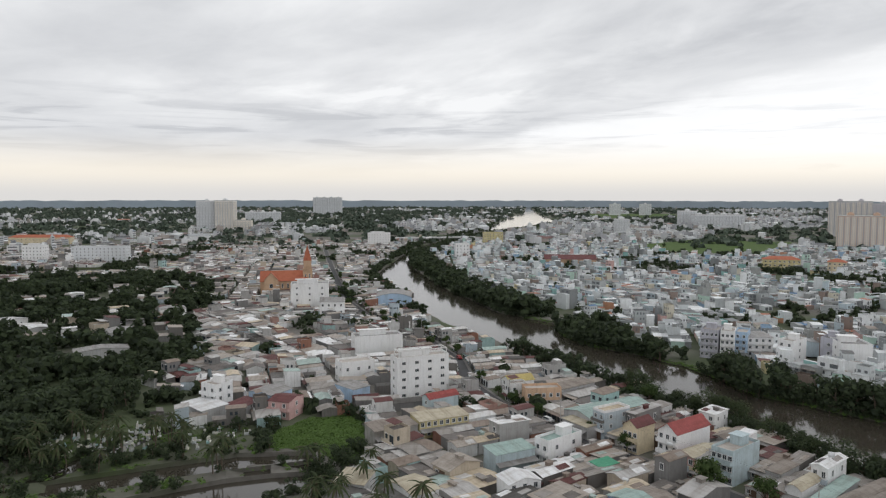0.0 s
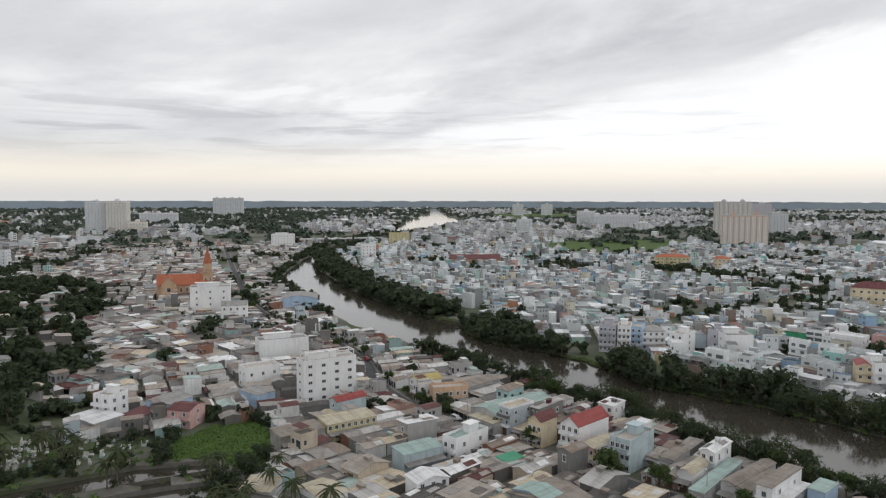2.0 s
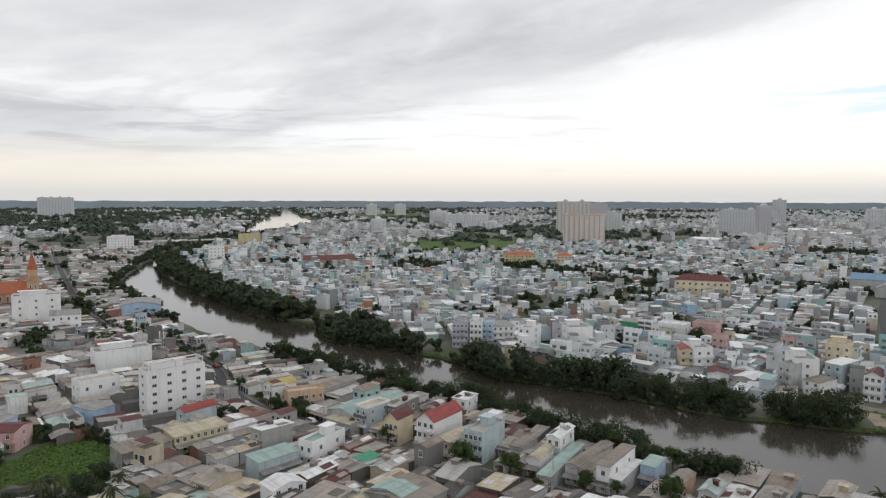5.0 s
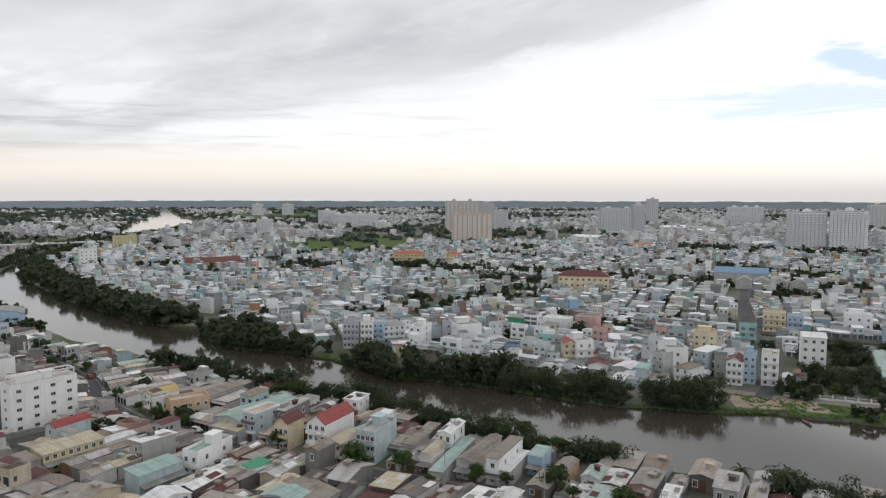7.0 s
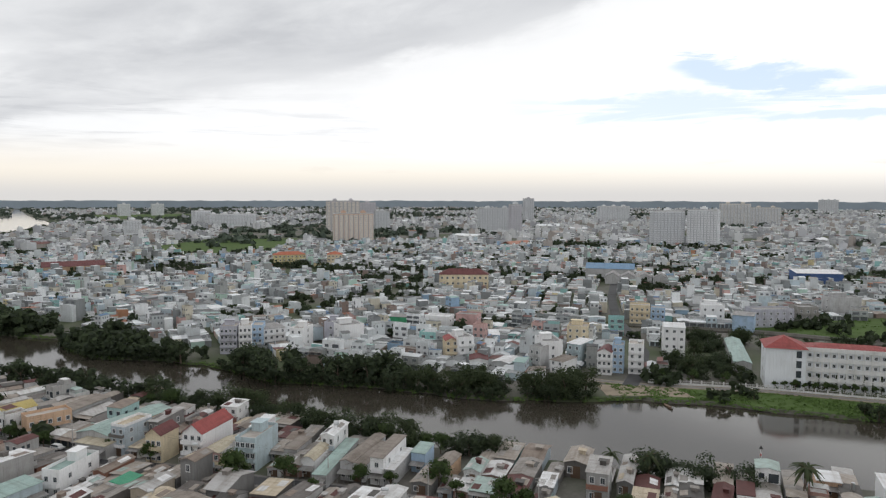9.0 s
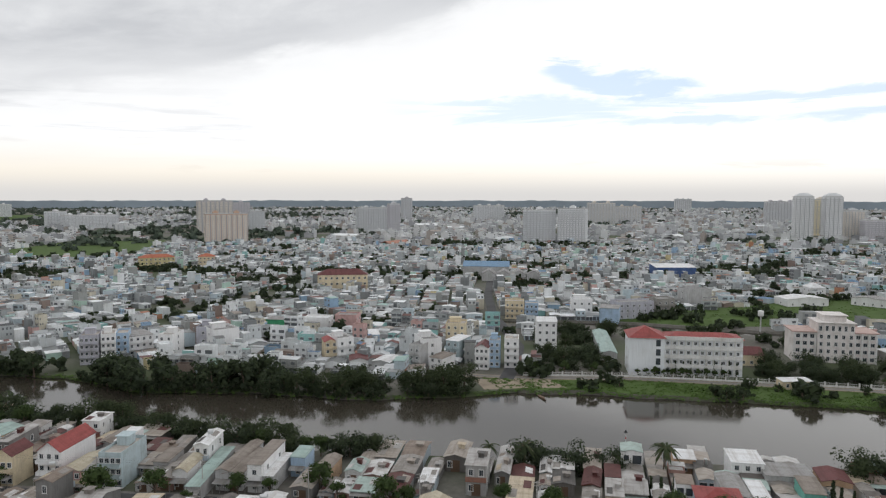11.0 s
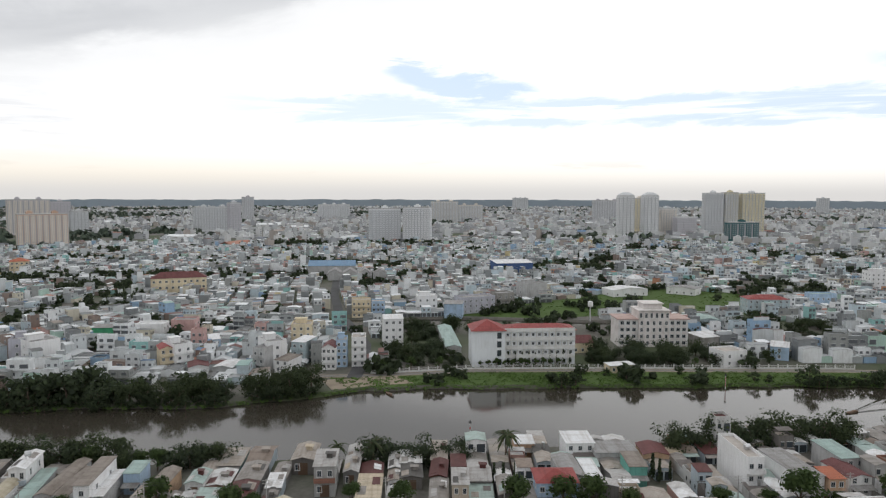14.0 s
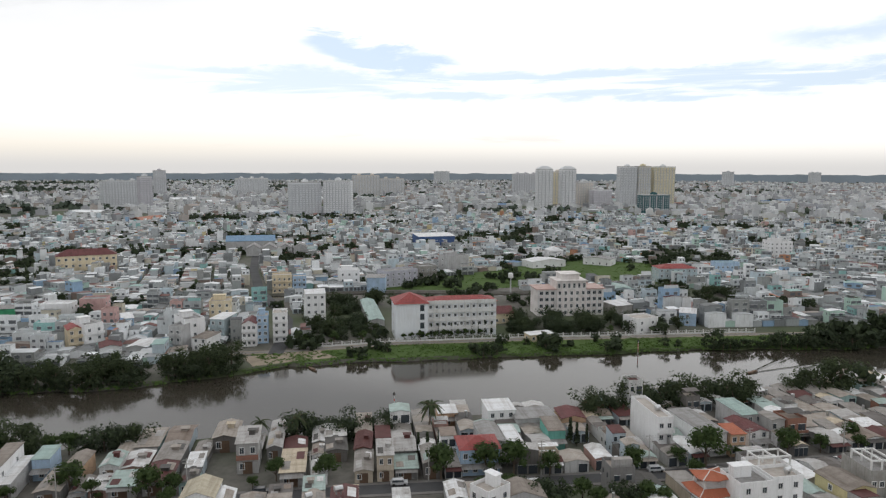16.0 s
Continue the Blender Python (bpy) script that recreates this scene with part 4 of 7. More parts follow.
def tower(label, x, y, rot, w, d, h, wall, bay, bays=8, crown=3.0, steps=1, group="tower blocks"):
    """A block of flats: shaft, window piers with floor slabs, grey strips painted as shaded gaps, parapet and lift
    houses.
    """
    top = root("apartment_tower", label, "apartment tower", group, at(x, y, rot, w, d))
    g = Geo()
    g.box(-w / 2, -d / 2, -0.5, w / 2, d / 2, h)
    part("wall", g, wall, top)
    p = Geo()
    p.box(-w / 2 - 0.2, -d / 2 - 0.2, h, w / 2 + 0.2, d / 2 + 0.2, h + 1.2)
    part("roof", p, "wall_grey", top)
    if steps > 1:                          # a crown that steps in to a rounded top
        for k in range(steps):
            q, a = Geo(), 0.46 - 0.36 * (k / steps) ** 1.5
            q.box(-w * a, -d * a, h + 1.2 + 1.5 * k, w * a, d * a, h + 2.7 + 1.5 * k)
            part("crown", q, wall, top)
    else:
        for i in range(max(1, int(w / 26))):
            q = Geo()
            cx = ((i + 0.5) / max(1, int(w / 26)) - 0.5) * w
            q.box(cx - 4, -d * 0.25, h + 1.2, cx + 4, d * 0.25, h + 1.2 + crown)
            q.box(cx - 2, -d * 0.12, h + 1.2 + crown, cx + 2, d * 0.12, h + 2.6 + crown)
            part("lift_house", q, wall, top)
    floors = int(h / 3.2)
    for side in range(4):
        span = w if side in (0, 3) else d
        n = bays if side in (0, 3) else max(2, int(bays * d / w))
        sp = span / n
        g = Geo()
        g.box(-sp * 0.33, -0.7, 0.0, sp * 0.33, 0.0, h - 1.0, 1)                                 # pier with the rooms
        # flat strips on the wall, coloured as the shade of recessed gaps
        g.face([(sp * 0.40, -0.06, 4.0), (sp * 0.50, -0.06, 4.0), (sp * 0.50, -0.06, h - 1.5), (sp * 0.40, -0.06, h - 1.5)])
        g.face([(-sp * 0.50, -0.06, 4.0), (-sp * 0.40, -0.06, 4.0), (-sp * 0.40, -0.06, h - 1.5), (-sp * 0.50, -0.06, h - 1.5)])
        for f in range(1, floors):
            z = f * 3.2
            for x in (-sp * 0.16, sp * 0.16):
                g.face([(x - sp * 0.09, -0.74, z + 0.9), (x + sp * 0.09, -0.74, z + 0.9), (x + sp * 0.09, -0.74, z + 2.4), (x - sp * 0.09, -0.74, z + 2.4)], 0)
            g.box(-sp * 0.34, -0.95, z - 0.1, sp * 0.34, -0.7, z + 0.1, 2, floor=True)
        me = mesh_of("balcony_bay", g.arrays(), ["bay_shade_glass", bay, wall])
        for i in range(n):
            u = ((i + 0.5) / n - 0.5) * span
            px, py, turn = ((u, -d / 2, 0), (-w / 2, -u, -90), (w / 2, u, 90), (-u, d / 2, 180))[side]
            ob = new("balcony_bay", me)
            ob.parent = top
            ob.matrix_basis = pose(px, py, 0, 0, 0, turn)
    return top


material("flats_white", [(0.82, 0.83, 0.84, 1)], None, 0.8, stain=(0.05, 0.1), streaks=0.06)
material("flats_pale", [(0.68, 0.70, 0.72, 1)], None, 0.8, stain=(0.05, 0.1), streaks=0.06)
material("flats_tan", [(0.62, 0.43, 0.32, 1)], None, 0.8, stain=(0.05, 0.1), streaks=0.06)
material("flats_cream", [(0.79, 0.73, 0.65, 1)], None, 0.8, stain=(0.05, 0.1), streaks=0.06)
material("flats_lilac", [(0.58, 0.56, 0.60, 1)], None, 0.8, stain=(0.05, 0.1), streaks=0.06)
material("flats_yellow", [(0.78, 0.70, 0.47, 1)], None, 0.8, stain=(0.05, 0.1), streaks=0.06)
material("net_green", [(0.05, 0.14, 0.15, 1)], None, 0.9, stain=(0.1, 0.2))

tower("pair of tall white slab blocks with dark bays", -505, 1500, 14, 42, 22, 62, "flats_white", "flats_pale", 7)
tower("pair of tall white slab blocks with dark bays", -462, 1490, -6, 40, 22, 63, "flats_white", "flats_cream", 7)
tower("lower cream block beside a white tower", -420, 1474, 2, 34, 16, 22, "flats_cream", "flats_cream", 6)
tower("long low white apartment block among far trees", -516, 2008, 2, 98, 18, 28, "flats_white", "flats_pale", 12)
tower("wide pale grey tower block on the horizon", -469, 2852, 3, 114, 30, 68, "flats_pale", "flats_pale", 12)
tower("small pale tower block in far fields", 692, 2820, 5, 40, 22, 44, "flats_white", "flats_pale", 6)
tower("small pale tower block in far fields", 816, 2826, -8, 44, 22, 44, "flats_white", "flats_pale", 6)
tower("single white block above low roofs", 364, 1424, 4, 27, 18, 27, "flats_white", "flats_pale", 5)
tower("long white hospital-like block with window bands", 656, 1670, 2, 120, 24, 30, "flats_white", "flats_pale", 16)
tower("white wing beside a long white block", 600, 1720, 2, 40, 24, 38, "flats_white", "flats_pale", 6)
tower("tan and cream slab tower with vertical bays", 577, 960, -27, 62, 22, 46, "flats_tan", "flats_cream", 8)
tower("lilac-grey slab towers in a row", 750, 1290, -26, 68, 24, 64, "flats_lilac", "flats_cream", 8)
tower("lilac-grey slab towers in a row", 867, 1380, -26, 36, 24, 59, "flats_lilac", "flats_lilac", 6)
tower("pale block beside a tan tower", 822, 1250, -26, 30, 20, 42, "flats_pale", "flats_pale", 5)
tower("broad pale grey slab block", 1014, 1100, -26, 76, 20, 49, "flats_pale", "flats_pale", 14)
tower("slim dark and white tower", 920, 945, -27, 20, 18, 59, "flats_pale", "flats_lilac", 4)
tower("distant grey tower above the horizon", 1486, 1472, -26, 28, 22, 68, "flats_lilac", "flats_pale", 5)
tower("far white apartment blocks", 1695, 1324, -26, 96, 20, 46, "flats_white", "flats_pale", 12)
tower("large white slab tower over dark trees", 880, 590, -38, 44, 20, 53, "flats_white", "flats_pale", 9)
tower("large white slab tower over dark trees", 906, 548, -70, 40, 22, 55, "flats_white", "flats_white", 9)
tower("far cream apartment blocks", 1653, 917, -52, 70, 24, 57, "flats_cream", "flats_pale", 9)
tower("far cream apartment blocks", 1771, 899, -52, 68, 22, 47, "flats_cream", "flats_pale", 9)
tower("tall white twin tower with rounded crown", 1302, 336, -60, 28, 22, 73, "flats_white", "flats_white", 4, steps=4)
tower("tall white twin tower with rounded crown", 1331, 298, -60, 27, 22, 73, "flats_white", "flats_white", 4, steps=4)
tower("cream tower behind white twins", 1486, 355, -53, 30, 24, 68, "flats_cream", "flats_yellow", 5)
tower("pale tower beside white twins", 1390, 279, -53, 31, 22, 49, "flats_pale", "flats_cream", 6)
tower("lower white block beside towers", 1372, 242, -53, 38, 20, 34, "flats_white", "flats_lilac", 7)
tower("broad white tower with yellow edge bands", 1455, 205, -60, 34, 22, 79, "flats_white", "flats_pale", 6)
tower("slab tower with broad yellow bands", 1477, 177, -60, 26, 22, 80, "flats_yellow", "flats_pale", 5)
tower("broad white tower with yellow edge bands", 1503, 140, -60, 44, 22, 79, "flats_white", "flats_yellow", 7)
tower("block under construction wrapped in dark green net", 1246, 129, -54, 50, 22, 30, "net_green", "net_green", 4)
tower("far lilac tower slabs", 2112, 607, -52, 80, 24, 60, "flats_lilac", "flats_pale", 10)
tower("hazy far block on the horizon", 3602, 1520, -49, 84, 24, 62, "flats_pale", "flats_pale", 8)
tower("hazy far block on the horizon", 3257, 39, -62, 42, 24, 66, "flats_pale", "flats_pale", 5)
tower("hazy far block on the horizon", 4200, -375, -61, 58, 24, 62, "flats_pale", "flats_pale", 5)

# near bank
house("hotel_block", "white six-storey building with small windows and roof terrace", "building", at(-8.4, 250.7, 24, 20, 7), 20, 7, 14.4, 5, "wall_white", "tile_floor", "flat", (4, 1, 2, 3), extras=("stair", "frame"), win=(1.5, 1.1))
house("town_house", "white two-storey house with arched windows", "house", at(-34.7, 272, 28, 13.5, 8), 13.5, 8, 7.4, 2, "wall_white", "tile_floor", "flat", (3, 2, 2, 3), win=(1.0, 1.3))
house("town_house", "large blank white-walled house", "house", at(-30.5, 319, 18, 22, 10), 22, 10, 8.4, 2, "wall_white", "roof_grey", "flat", (0, 1, 2, 2), extras=("stair",))
house("warehouse", "grey metal shed on the river bank", "warehouse", at(-32, 456, 2, 23, 22), 23, 22, 8, 1, "wall_blue", "roof_grey", "arch", (0, 0, 0, 0), rise=2.4)
house("apartment_block", "white four-storey block with blank side wall", "building", at(-87, 455, 8, 24, 14), 24, 14, 15.5, 4, "wall_white", "roof_grey", "flat", (3, 2, 1, 3), extras=("stair",))
house("apartment_block", "pale blue-white three-storey house", "building", at(-65, 408, 6, 14, 12), 14, 12, 11.5, 3, "wall_white", "roof_grey", "side", (4, 2, 2, 4), rise=1.8)


def church():
    top = root("church", "sandstone church with orange tiled roof and pointed bell tower", "church", m=at(-120, 525, 12, 38, 16))
    g = Geo()
    g.box(-17, -7, -0.3, 17, 7, 10)
    r = roof_geo("side", 34, 14, 10, over=0.8, rise=6.5, wall=g)
    part("wall", g, "wall_brick", top)
    part("roof", r, "roof_orange", top)
    g = Geo()
    g.box(-14, -13, -0.3, -4, -7, 11)
    r = roof_geo("gable", 10, 6, 11, over=0.5, rise=5.5, wall=g)
    for q in (g, r):
        q.v = [(x - (9 if q is r or abs(x) <= 5.8 and i >= 8 else 0), y - (10 if q is r or i >= 8 and abs(x) <= 5.8 else 0), z) for i, (x, y, z) in enumerate(q.v)]
    part("transept", g, "wall_brick", top)
    part("transept_roof", r, "roof_orange", top)
    g = Geo()
    g.box(14, -5, -0.3, 21, 2, 18)
    g.solid([(14.6, -4.4), (20.4, -4.4), (20.4, 1.4), (14.6, 1.4)], 18, 24)
    part("bell_tower", g, "wall_brick", top)
    g = Geo()
    g.solid([(14.4, -4.6), (20.6, -4.6), (20.6, 1.6), (14.4, 1.6)], 24, 36, scale=0.02)
    part("spire", g, "roof_orange", top)
    for x in (-1, 3, 7, 11):
        put_window(top, x, -7, 4.0, 0, 1.2, 3.4)
    put_window(top, -9, -13, 5.0, 0, 2.4, 3.0)
    for x in (-11.5, -6.5):
        put_window(top, x, -13, 1.0, 0, 1.1, 2.6)
    for x in (16, 19):
        put_window(top, x, -5, 11.0, 0, 0.9, 3.0)


church()

# far bank
material("wall_cool", [(0.78, 0.81, 0.84, 1)], None, 0.8, stain=(0.12, 0.1), streaks=0.1)


def school():
    top = root("school", "white four-storey school with red hipped roofs and gallery windows", "school", m=at(280.5, 113.5, -57, 46, 14, 3))
    g = Geo()
    g.box(-22, -6, -0.3, 22, 7, 15.2)
    g.box(-23, -9, -0.3, -9, 7, 15.6)
    part("wall", g, "wall_cool", top)
    g = roof_geo("hip", 31, 13, 15.2, over=0.7, rise=1.7)
    g.v = [(x + 6.5, y + 0.5, z) for x, y, z in g.v]
    part("roof", g, "roof_red", top)
    g = roof_geo("hip", 14, 16, 15.6, over=0.7, rise=3.6)
    g.v = [(x - 16, y - 1, z) for x, y, z in g.v]
    part("gable_roof", g, "roof_red", top)
    for f in range(4):
        z = f * 3.8
        g = Geo()
        g.box(-8.8, -6.75, z + 3.1, 21.8, -6.0, z + 3.75, floor=True)
        g.box(-8.8, -6.75, z + 3.75, 21.8, -6.6, z + 4.7)
        part("gallery", g, "trim", top)
        for i in range(11):
            put_window(top, -7.4 + i * 2.75, -6, z + 1.1, 0, 1.1, 1.3)
            g = Geo()
            g.box(-8.95 + i * 2.75, -6.7, z - 0.1, -8.45 + i * 2.75, -6.0, z + 3.1)
            part("pilaster", g, "trim", top)
        put_window(top, 22, -3, z + 1.0, 90, 1.0, 1.2)
        put_window(top, 22, 2, z + 1.0, 90, 1.0, 1.2)
        put_window(top, -23, 0, z + 1.0, -90, 1.4, 1.4)
        g = Geo()
        g.box(-12.4, -9.12, z + 0.8, -10.6, -9.0, z + 3.4)
        part("stair_window", g, "glass", top)


school()


def hall():
    top = root("public_hall", "cream four-storey public building with stepped tower and terraces", "public building", m=at(347, 74, -60, 36, 16, 3))
    g = Geo()
    g.box(-17, -7, -0.3, 17, 7, 13.2)
    part("wall", g, "wall_cream_pale", top)
    for x0, x1, y0, y1, z0, z1 in ((-7.4, 7.4, -8.4, 5, -0.3, 17.6), (-4.6, 4.6, -6, 4, 17.95, 20.6)):
        g = Geo()
        g.box(x0, y0, z0, x1, y1, z1)
        g.slab([(x0 - 0.6, y0 - 0.6, z1 + 0.35), (x1 + 0.6, y0 - 0.6, z1 + 0.35), (x1 + 0.6, y1 + 0.6, z1 + 0.35), (x0 - 0.6, y1 + 0.6, z1 + 0.35)], 0.35)
        part("tower", g, "wall_cream_pale", top)
    g = Geo()
    g.slab([(-17.7, -7.7, 13.65), (17.7, -7.7, 13.65), (17.7, 7.7, 13.65), (-17.7, 7.7, 13.65)], 0.45)
    part("roof", g, "roof_pinkish", top)
    for sgn in (-1, 1):
        for i in range(4):
            g = Geo()
            x = sgn * (7.9 + i * 2.9)
            g.box(x - 0.28, -7.5, -0.3, x + 0.28, -7.0, 13.2)
            part("pilaster", g, "trim", top)
    for f in range(4):
        for i in range(3):
            for sgn in (-1, 1):
                put_window(top, sgn * (9.3 + i * 2.9), -7, f * 3.25 + 0.9, 0, 1.7, 1.7)
        for x in (-6, -3, 0, 3, 6):
            put_window(top, x, -8.4, f * 3.25 + 1.0, 0, 1.3, 1.8)
    for x in (-6.4, -3.8, -1.3, 1.3, 3.8, 6.4):
        put_window(top, x, -8.4, 14.2, 0, 1.2, 2.3)


material("wall_cream_pale", [(0.74, 0.70, 0.68, 1)], None, 0.85, streaks=0.1)
material("roof_pinkish", [(0.50, 0.36, 0.32, 1)], None, 0.7, stain=(0.3, 0.2))
hall()
house("apartment_block", "narrow white four-storey house beside a grove", "building", at(281, 182, -52, 9.5, 12), 9.5, 12, 14.0, 4, "wall_white", "roof_white", "side", (3, 2, 2, 2), rise=1.3, win=(1.2, 1.3))
house("school", "cream three-storey school with dark red hipped roof", "school", at(350, 415, -40, 38, 14), 38, 14, 13, 3, "wall_cream", "roof_maroon", "hip", (9, 3, 3, 9), rise=4.0, win=(1.6, 1.6))
house("school", "yellow school building with orange roof", "school", at(335, 690, -18, 34, 14), 34, 14, 11, 3, "wall_yellow", "roof_orange", "hip", (8, 2, 2, 8), rise=3.0, win=(1.6, 1.4))
house("school", "yellow school wing with orange roof", "school", at(376, 664, -30, 16, 14), 16, 14, 11, 3, "wall_cream", "roof_orange", "hip", (4, 2, 2, 4), rise=3.0, win=(1.6, 1.4))
house("market_hall", "blue-roofed market hall beside saw-tooth sheds", "warehouse", at(505, 395, -54, 42, 22), 42, 22, 10, 1, "wall_grey", "roof_blue", "side", (0, 0, 0, 0), rise=4.0)
for k in range(4):
    house("market_shed", "pale gabled shed in a row of market sheds", "warehouse", at(482 + 7.5 * k, 374 - 10.5 * k, -54, 12, 20, 0), 12, 20, 6.5, 1, "wall_grey", "roof_grey", "gable", (0, 0, 0, 0), rise=3.2, group="market sheds")
house("sports_hall", "blue hall with a white roof", "warehouse", at(608, 262, -48, 36, 20), 36, 20, 10, 1, "wall_hall_blue", "roof_white", "shed", (0, 0, 0, 0), rise=2.0) if material("wall_hall_blue", [(0.07, 0.13, 0.30, 1)], None, 0.7) else None
house("town_house", "house with a blank bright green side wall", "house", at(222, 318, -56, 11, 10), 11, 10, 6.4, 2, "wall_green", "roof_grey", "side", (0, 2, 2, 3), rise=0.8)
house("town_house", "house with a blank pink side wall", "house", at(252, 294, -56, 12, 10), 12, 10, 7.0, 2, "wall_pink", "roof_grey", "flat", (0, 2, 2, 3))
house("town_house", "large white house with a blank wall", "house", at(236, 300, -56, 14, 10), 14, 10, 6.8, 2, "wall_white", "roof_white", "flat", (0, 2, 2, 3))
house("apartment_block", "pale lilac row of four-storey houses", "building", at(-375, 765, 4, 58, 14), 58, 14, 17, 5, "flats_pale", "roof_grey", "flat", (14, 3, 3, 14))
house("apartment_block", "white five-storey block near a pond", "building", at(-447, 765, 2, 22, 14), 22, 14, 18, 5, "wall_white", "roof_grey", "flat", (6, 3, 3, 6), extras=("stair",))
house("villa_block", "long orange-roofed cream building", "building", at(-612, 1065, 4, 90, 16), 90, 16, 10, 2, "wall_cream", "roof_orange", "hip", (16, 2, 2, 12), rise=4)
house("factory", "long brick hall with a dark maroon roof", "warehouse", at(135, 742, -8, 54, 24), 54, 24, 7, 1, "wall_brick", "roof_maroon", "side", (6, 2, 2, 6), rise=4)
house("apartment_block", "white five-storey block by the river trees", "building", at(22, 806, 5, 16, 14), 16, 14, 18, 5, "wall_white", "roof_grey", "flat", (4, 3, 3, 4))
house("apartment_block", "yellow five-storey building by the river", "building", at(77, 1080, 3, 30, 16), 30, 16, 17, 5, "wall_yellow", "roof_grey", "flat", (7, 3, 3, 7))
house("apartment_block", "white apartment building by the bend", "building", at(-95, 1040, 3, 33, 16), 33, 16, 18, 5, "wall_white", "roof_grey", "flat", (8, 3, 3, 8), extras=("stair",))
house("public_building", "teal-white building with a red roof", "building", at(476, 32, -64, 25, 14), 25, 14, 9.5, 3, "wall_teal", "roof_red", "hip", (7, 3, 3, 7), rise=2.2)
house("town_house", "blue and green painted house", "house", at(522, 2, -66, 16, 10), 16, 10, 8.4, 2, "wall_blue", "roof_teal", "flat", (5, 2, 2, 4))
house("apartment_block", "large white house above low roofs", "building", at(650, -37, -66, 19, 14), 19, 14, 13, 4, "wall_white", "roof_grey", "flat", (5, 3, 3, 4), extras=("stair",))
house("lodge", "long low building with a maroon roof", "building", at(314, 100, -58, 13, 12), 13, 12, 5, 1, "wall_cream", "roof_maroon", "side", (4, 1, 1, 3), rise=2.4)
house("workshop", "long shed with a pale green roof", "warehouse", at(296, 159, -56, 7, 52), 7, 52, 4.4, 1, "wall_grey", "roof_teal", "gable", (2, 0, 0, 2), rise=1.0)


# ---- houses of the near bank, one by one ----
YARD_TREES = [(139.7, 39.4, 0.8), (140.7, 34.5, 0.9), (142.3, 29.2, 0.9), (144.5, 24.1, 0.8), (147.1, 15.4, 0.9), (148.5, 10.8, 0.8), (148.4, 7.2, 0.7), (142.9, 20.1, 0.7), (136.9, 31.0, 1.0)]
material("wall_greenblue", [(0.16, 0.42, 0.36, 1)], None, 0.85, streaks=0.18)
house("house", "cream three-storey house with dark red gable roof", "house", at(66.6, 188.6, -54, 6.2, 14.7, 0), 6.2, 14.7, 9.0, 3, "wall_white", "roof_red", "gable", (3, 0, 0, 2), rise=2.4, extras=('balcony', 'awning'), group="near houses")
house("house", "low shed with a weathered grey roof", "house", at(83.2, 197.1, -54, 5.0, 12.8, 0), 5.0, 12.8, 4.2, 1, "wall_grey", "roof_tan", "gable", (1, 0, 0, 1), rise=0.8, extras=('awning',), group="near houses")
house("house", "pale blue-grey three-storey house with roof terrace", "house", at(75.2, 175.2, -52, 5.8, 13.0, 0), 5.8, 13.0, 8.4, 3, "wall_teal", "tile_floor", "flat", (4, 0, 0, 2), rise=None, extras=('balcony', 'awning', 'stair'), group="near houses")
house("house", "two-storey red-painted shophouse with a cream roof", "house", at(66.9, 178.7, -55, 5.3, 11.4, 0), 5.3, 11.4, 6.0, 2, "wall_pink", "roof_cream", "gable", (3, 0, 0, 1), rise=0.7, extras=('awning',), group="near houses")
house("house", "grey two-storey shophouse with a metal roof", "house", at(68.1, 176.4, -52, 4.0, 9.8, 0), 4.0, 9.8, 5.8, 2, "wall_cream", "roof_grey", "shed", (2, 0, 0, 1), rise=0.5, extras=('awning', 'balcony'), group="near houses")
house("house", "house with a bright white metal roof", "house", at(82.6, 188.4, -50, 3.6, 9.7, 0), 3.6, 9.7, 6.5, 2, "wall_white", "roof_white", "shed", (2, 1, 1, 1), rise=0.7, extras=('awning',), group="near houses")
house("house", "low grey shed beside the river trees", "house", at(85.7, 171.9, -54, 4.1, 8.9, 0), 4.1, 8.9, 4.0, 1, "wall_grey", "roof_tan", "shed", (1, 0, 0, 1), rise=0.5, extras=('awning',), group="near houses")
house("house", "white bungalow with a cream bowed roof", "house", at(86.4, 161.8, -51, 3.8, 13.1, 0), 3.8, 13.1, 4.6, 1, "wall_white", "roof_cream", "arch", (2, 0, 0, 1), rise=1.1, extras=('door', 'awning'), group="near houses")
house("house", "long low house with a pale blue-grey roof", "house", at(89.6, 157.0, -50, 3.6, 24.8, 0), 3.6, 24.8, 3.8, 1, "wall_grey", "roof_teal", "shed", (2, 0, 0, 1), rise=0.6, extras=('awning',), group="near houses")
house("house", "house with barred window and weathered tan roof", "house", at(96.9, 155.2, -57, 3.6, 21.0, 0), 3.6, 21.0, 5.2, 1, "wall_grey", "roof_tan", "gable", (2, 0, 0, 1), rise=0.6, extras=('awning',), group="near houses")
house("house", "white shophouse with a weathered tan roof", "house", at(96.6, 152.6, -54, 5.1, 17.0, 0), 5.1, 17.0, 4.4, 1, "wall_white", "roof_tan", "gable", (3, 0, 0, 1), rise=0.7, extras=('door', 'awning'), group="near houses")
house("house", "narrow white two-storey house with a blue front", "house", at(99.5, 147.0, -56, 3.6, 16.3, 0), 3.6, 16.3, 7.2, 2, "wall_white", "roof_tan", "shed", (1, 0, 2, 1), rise=0.4, extras=('balcony', 'awning'), group="near houses")
house("house", "low house with a pale metal roof", "house", at(100.4, 144.5, -55, 3.9, 14.4, 0), 3.9, 14.4, 4.4, 1, "wall_grey", "roof_white", "shed", (2, 0, 0, 1), rise=0.4, extras=('awning',), group="near houses")
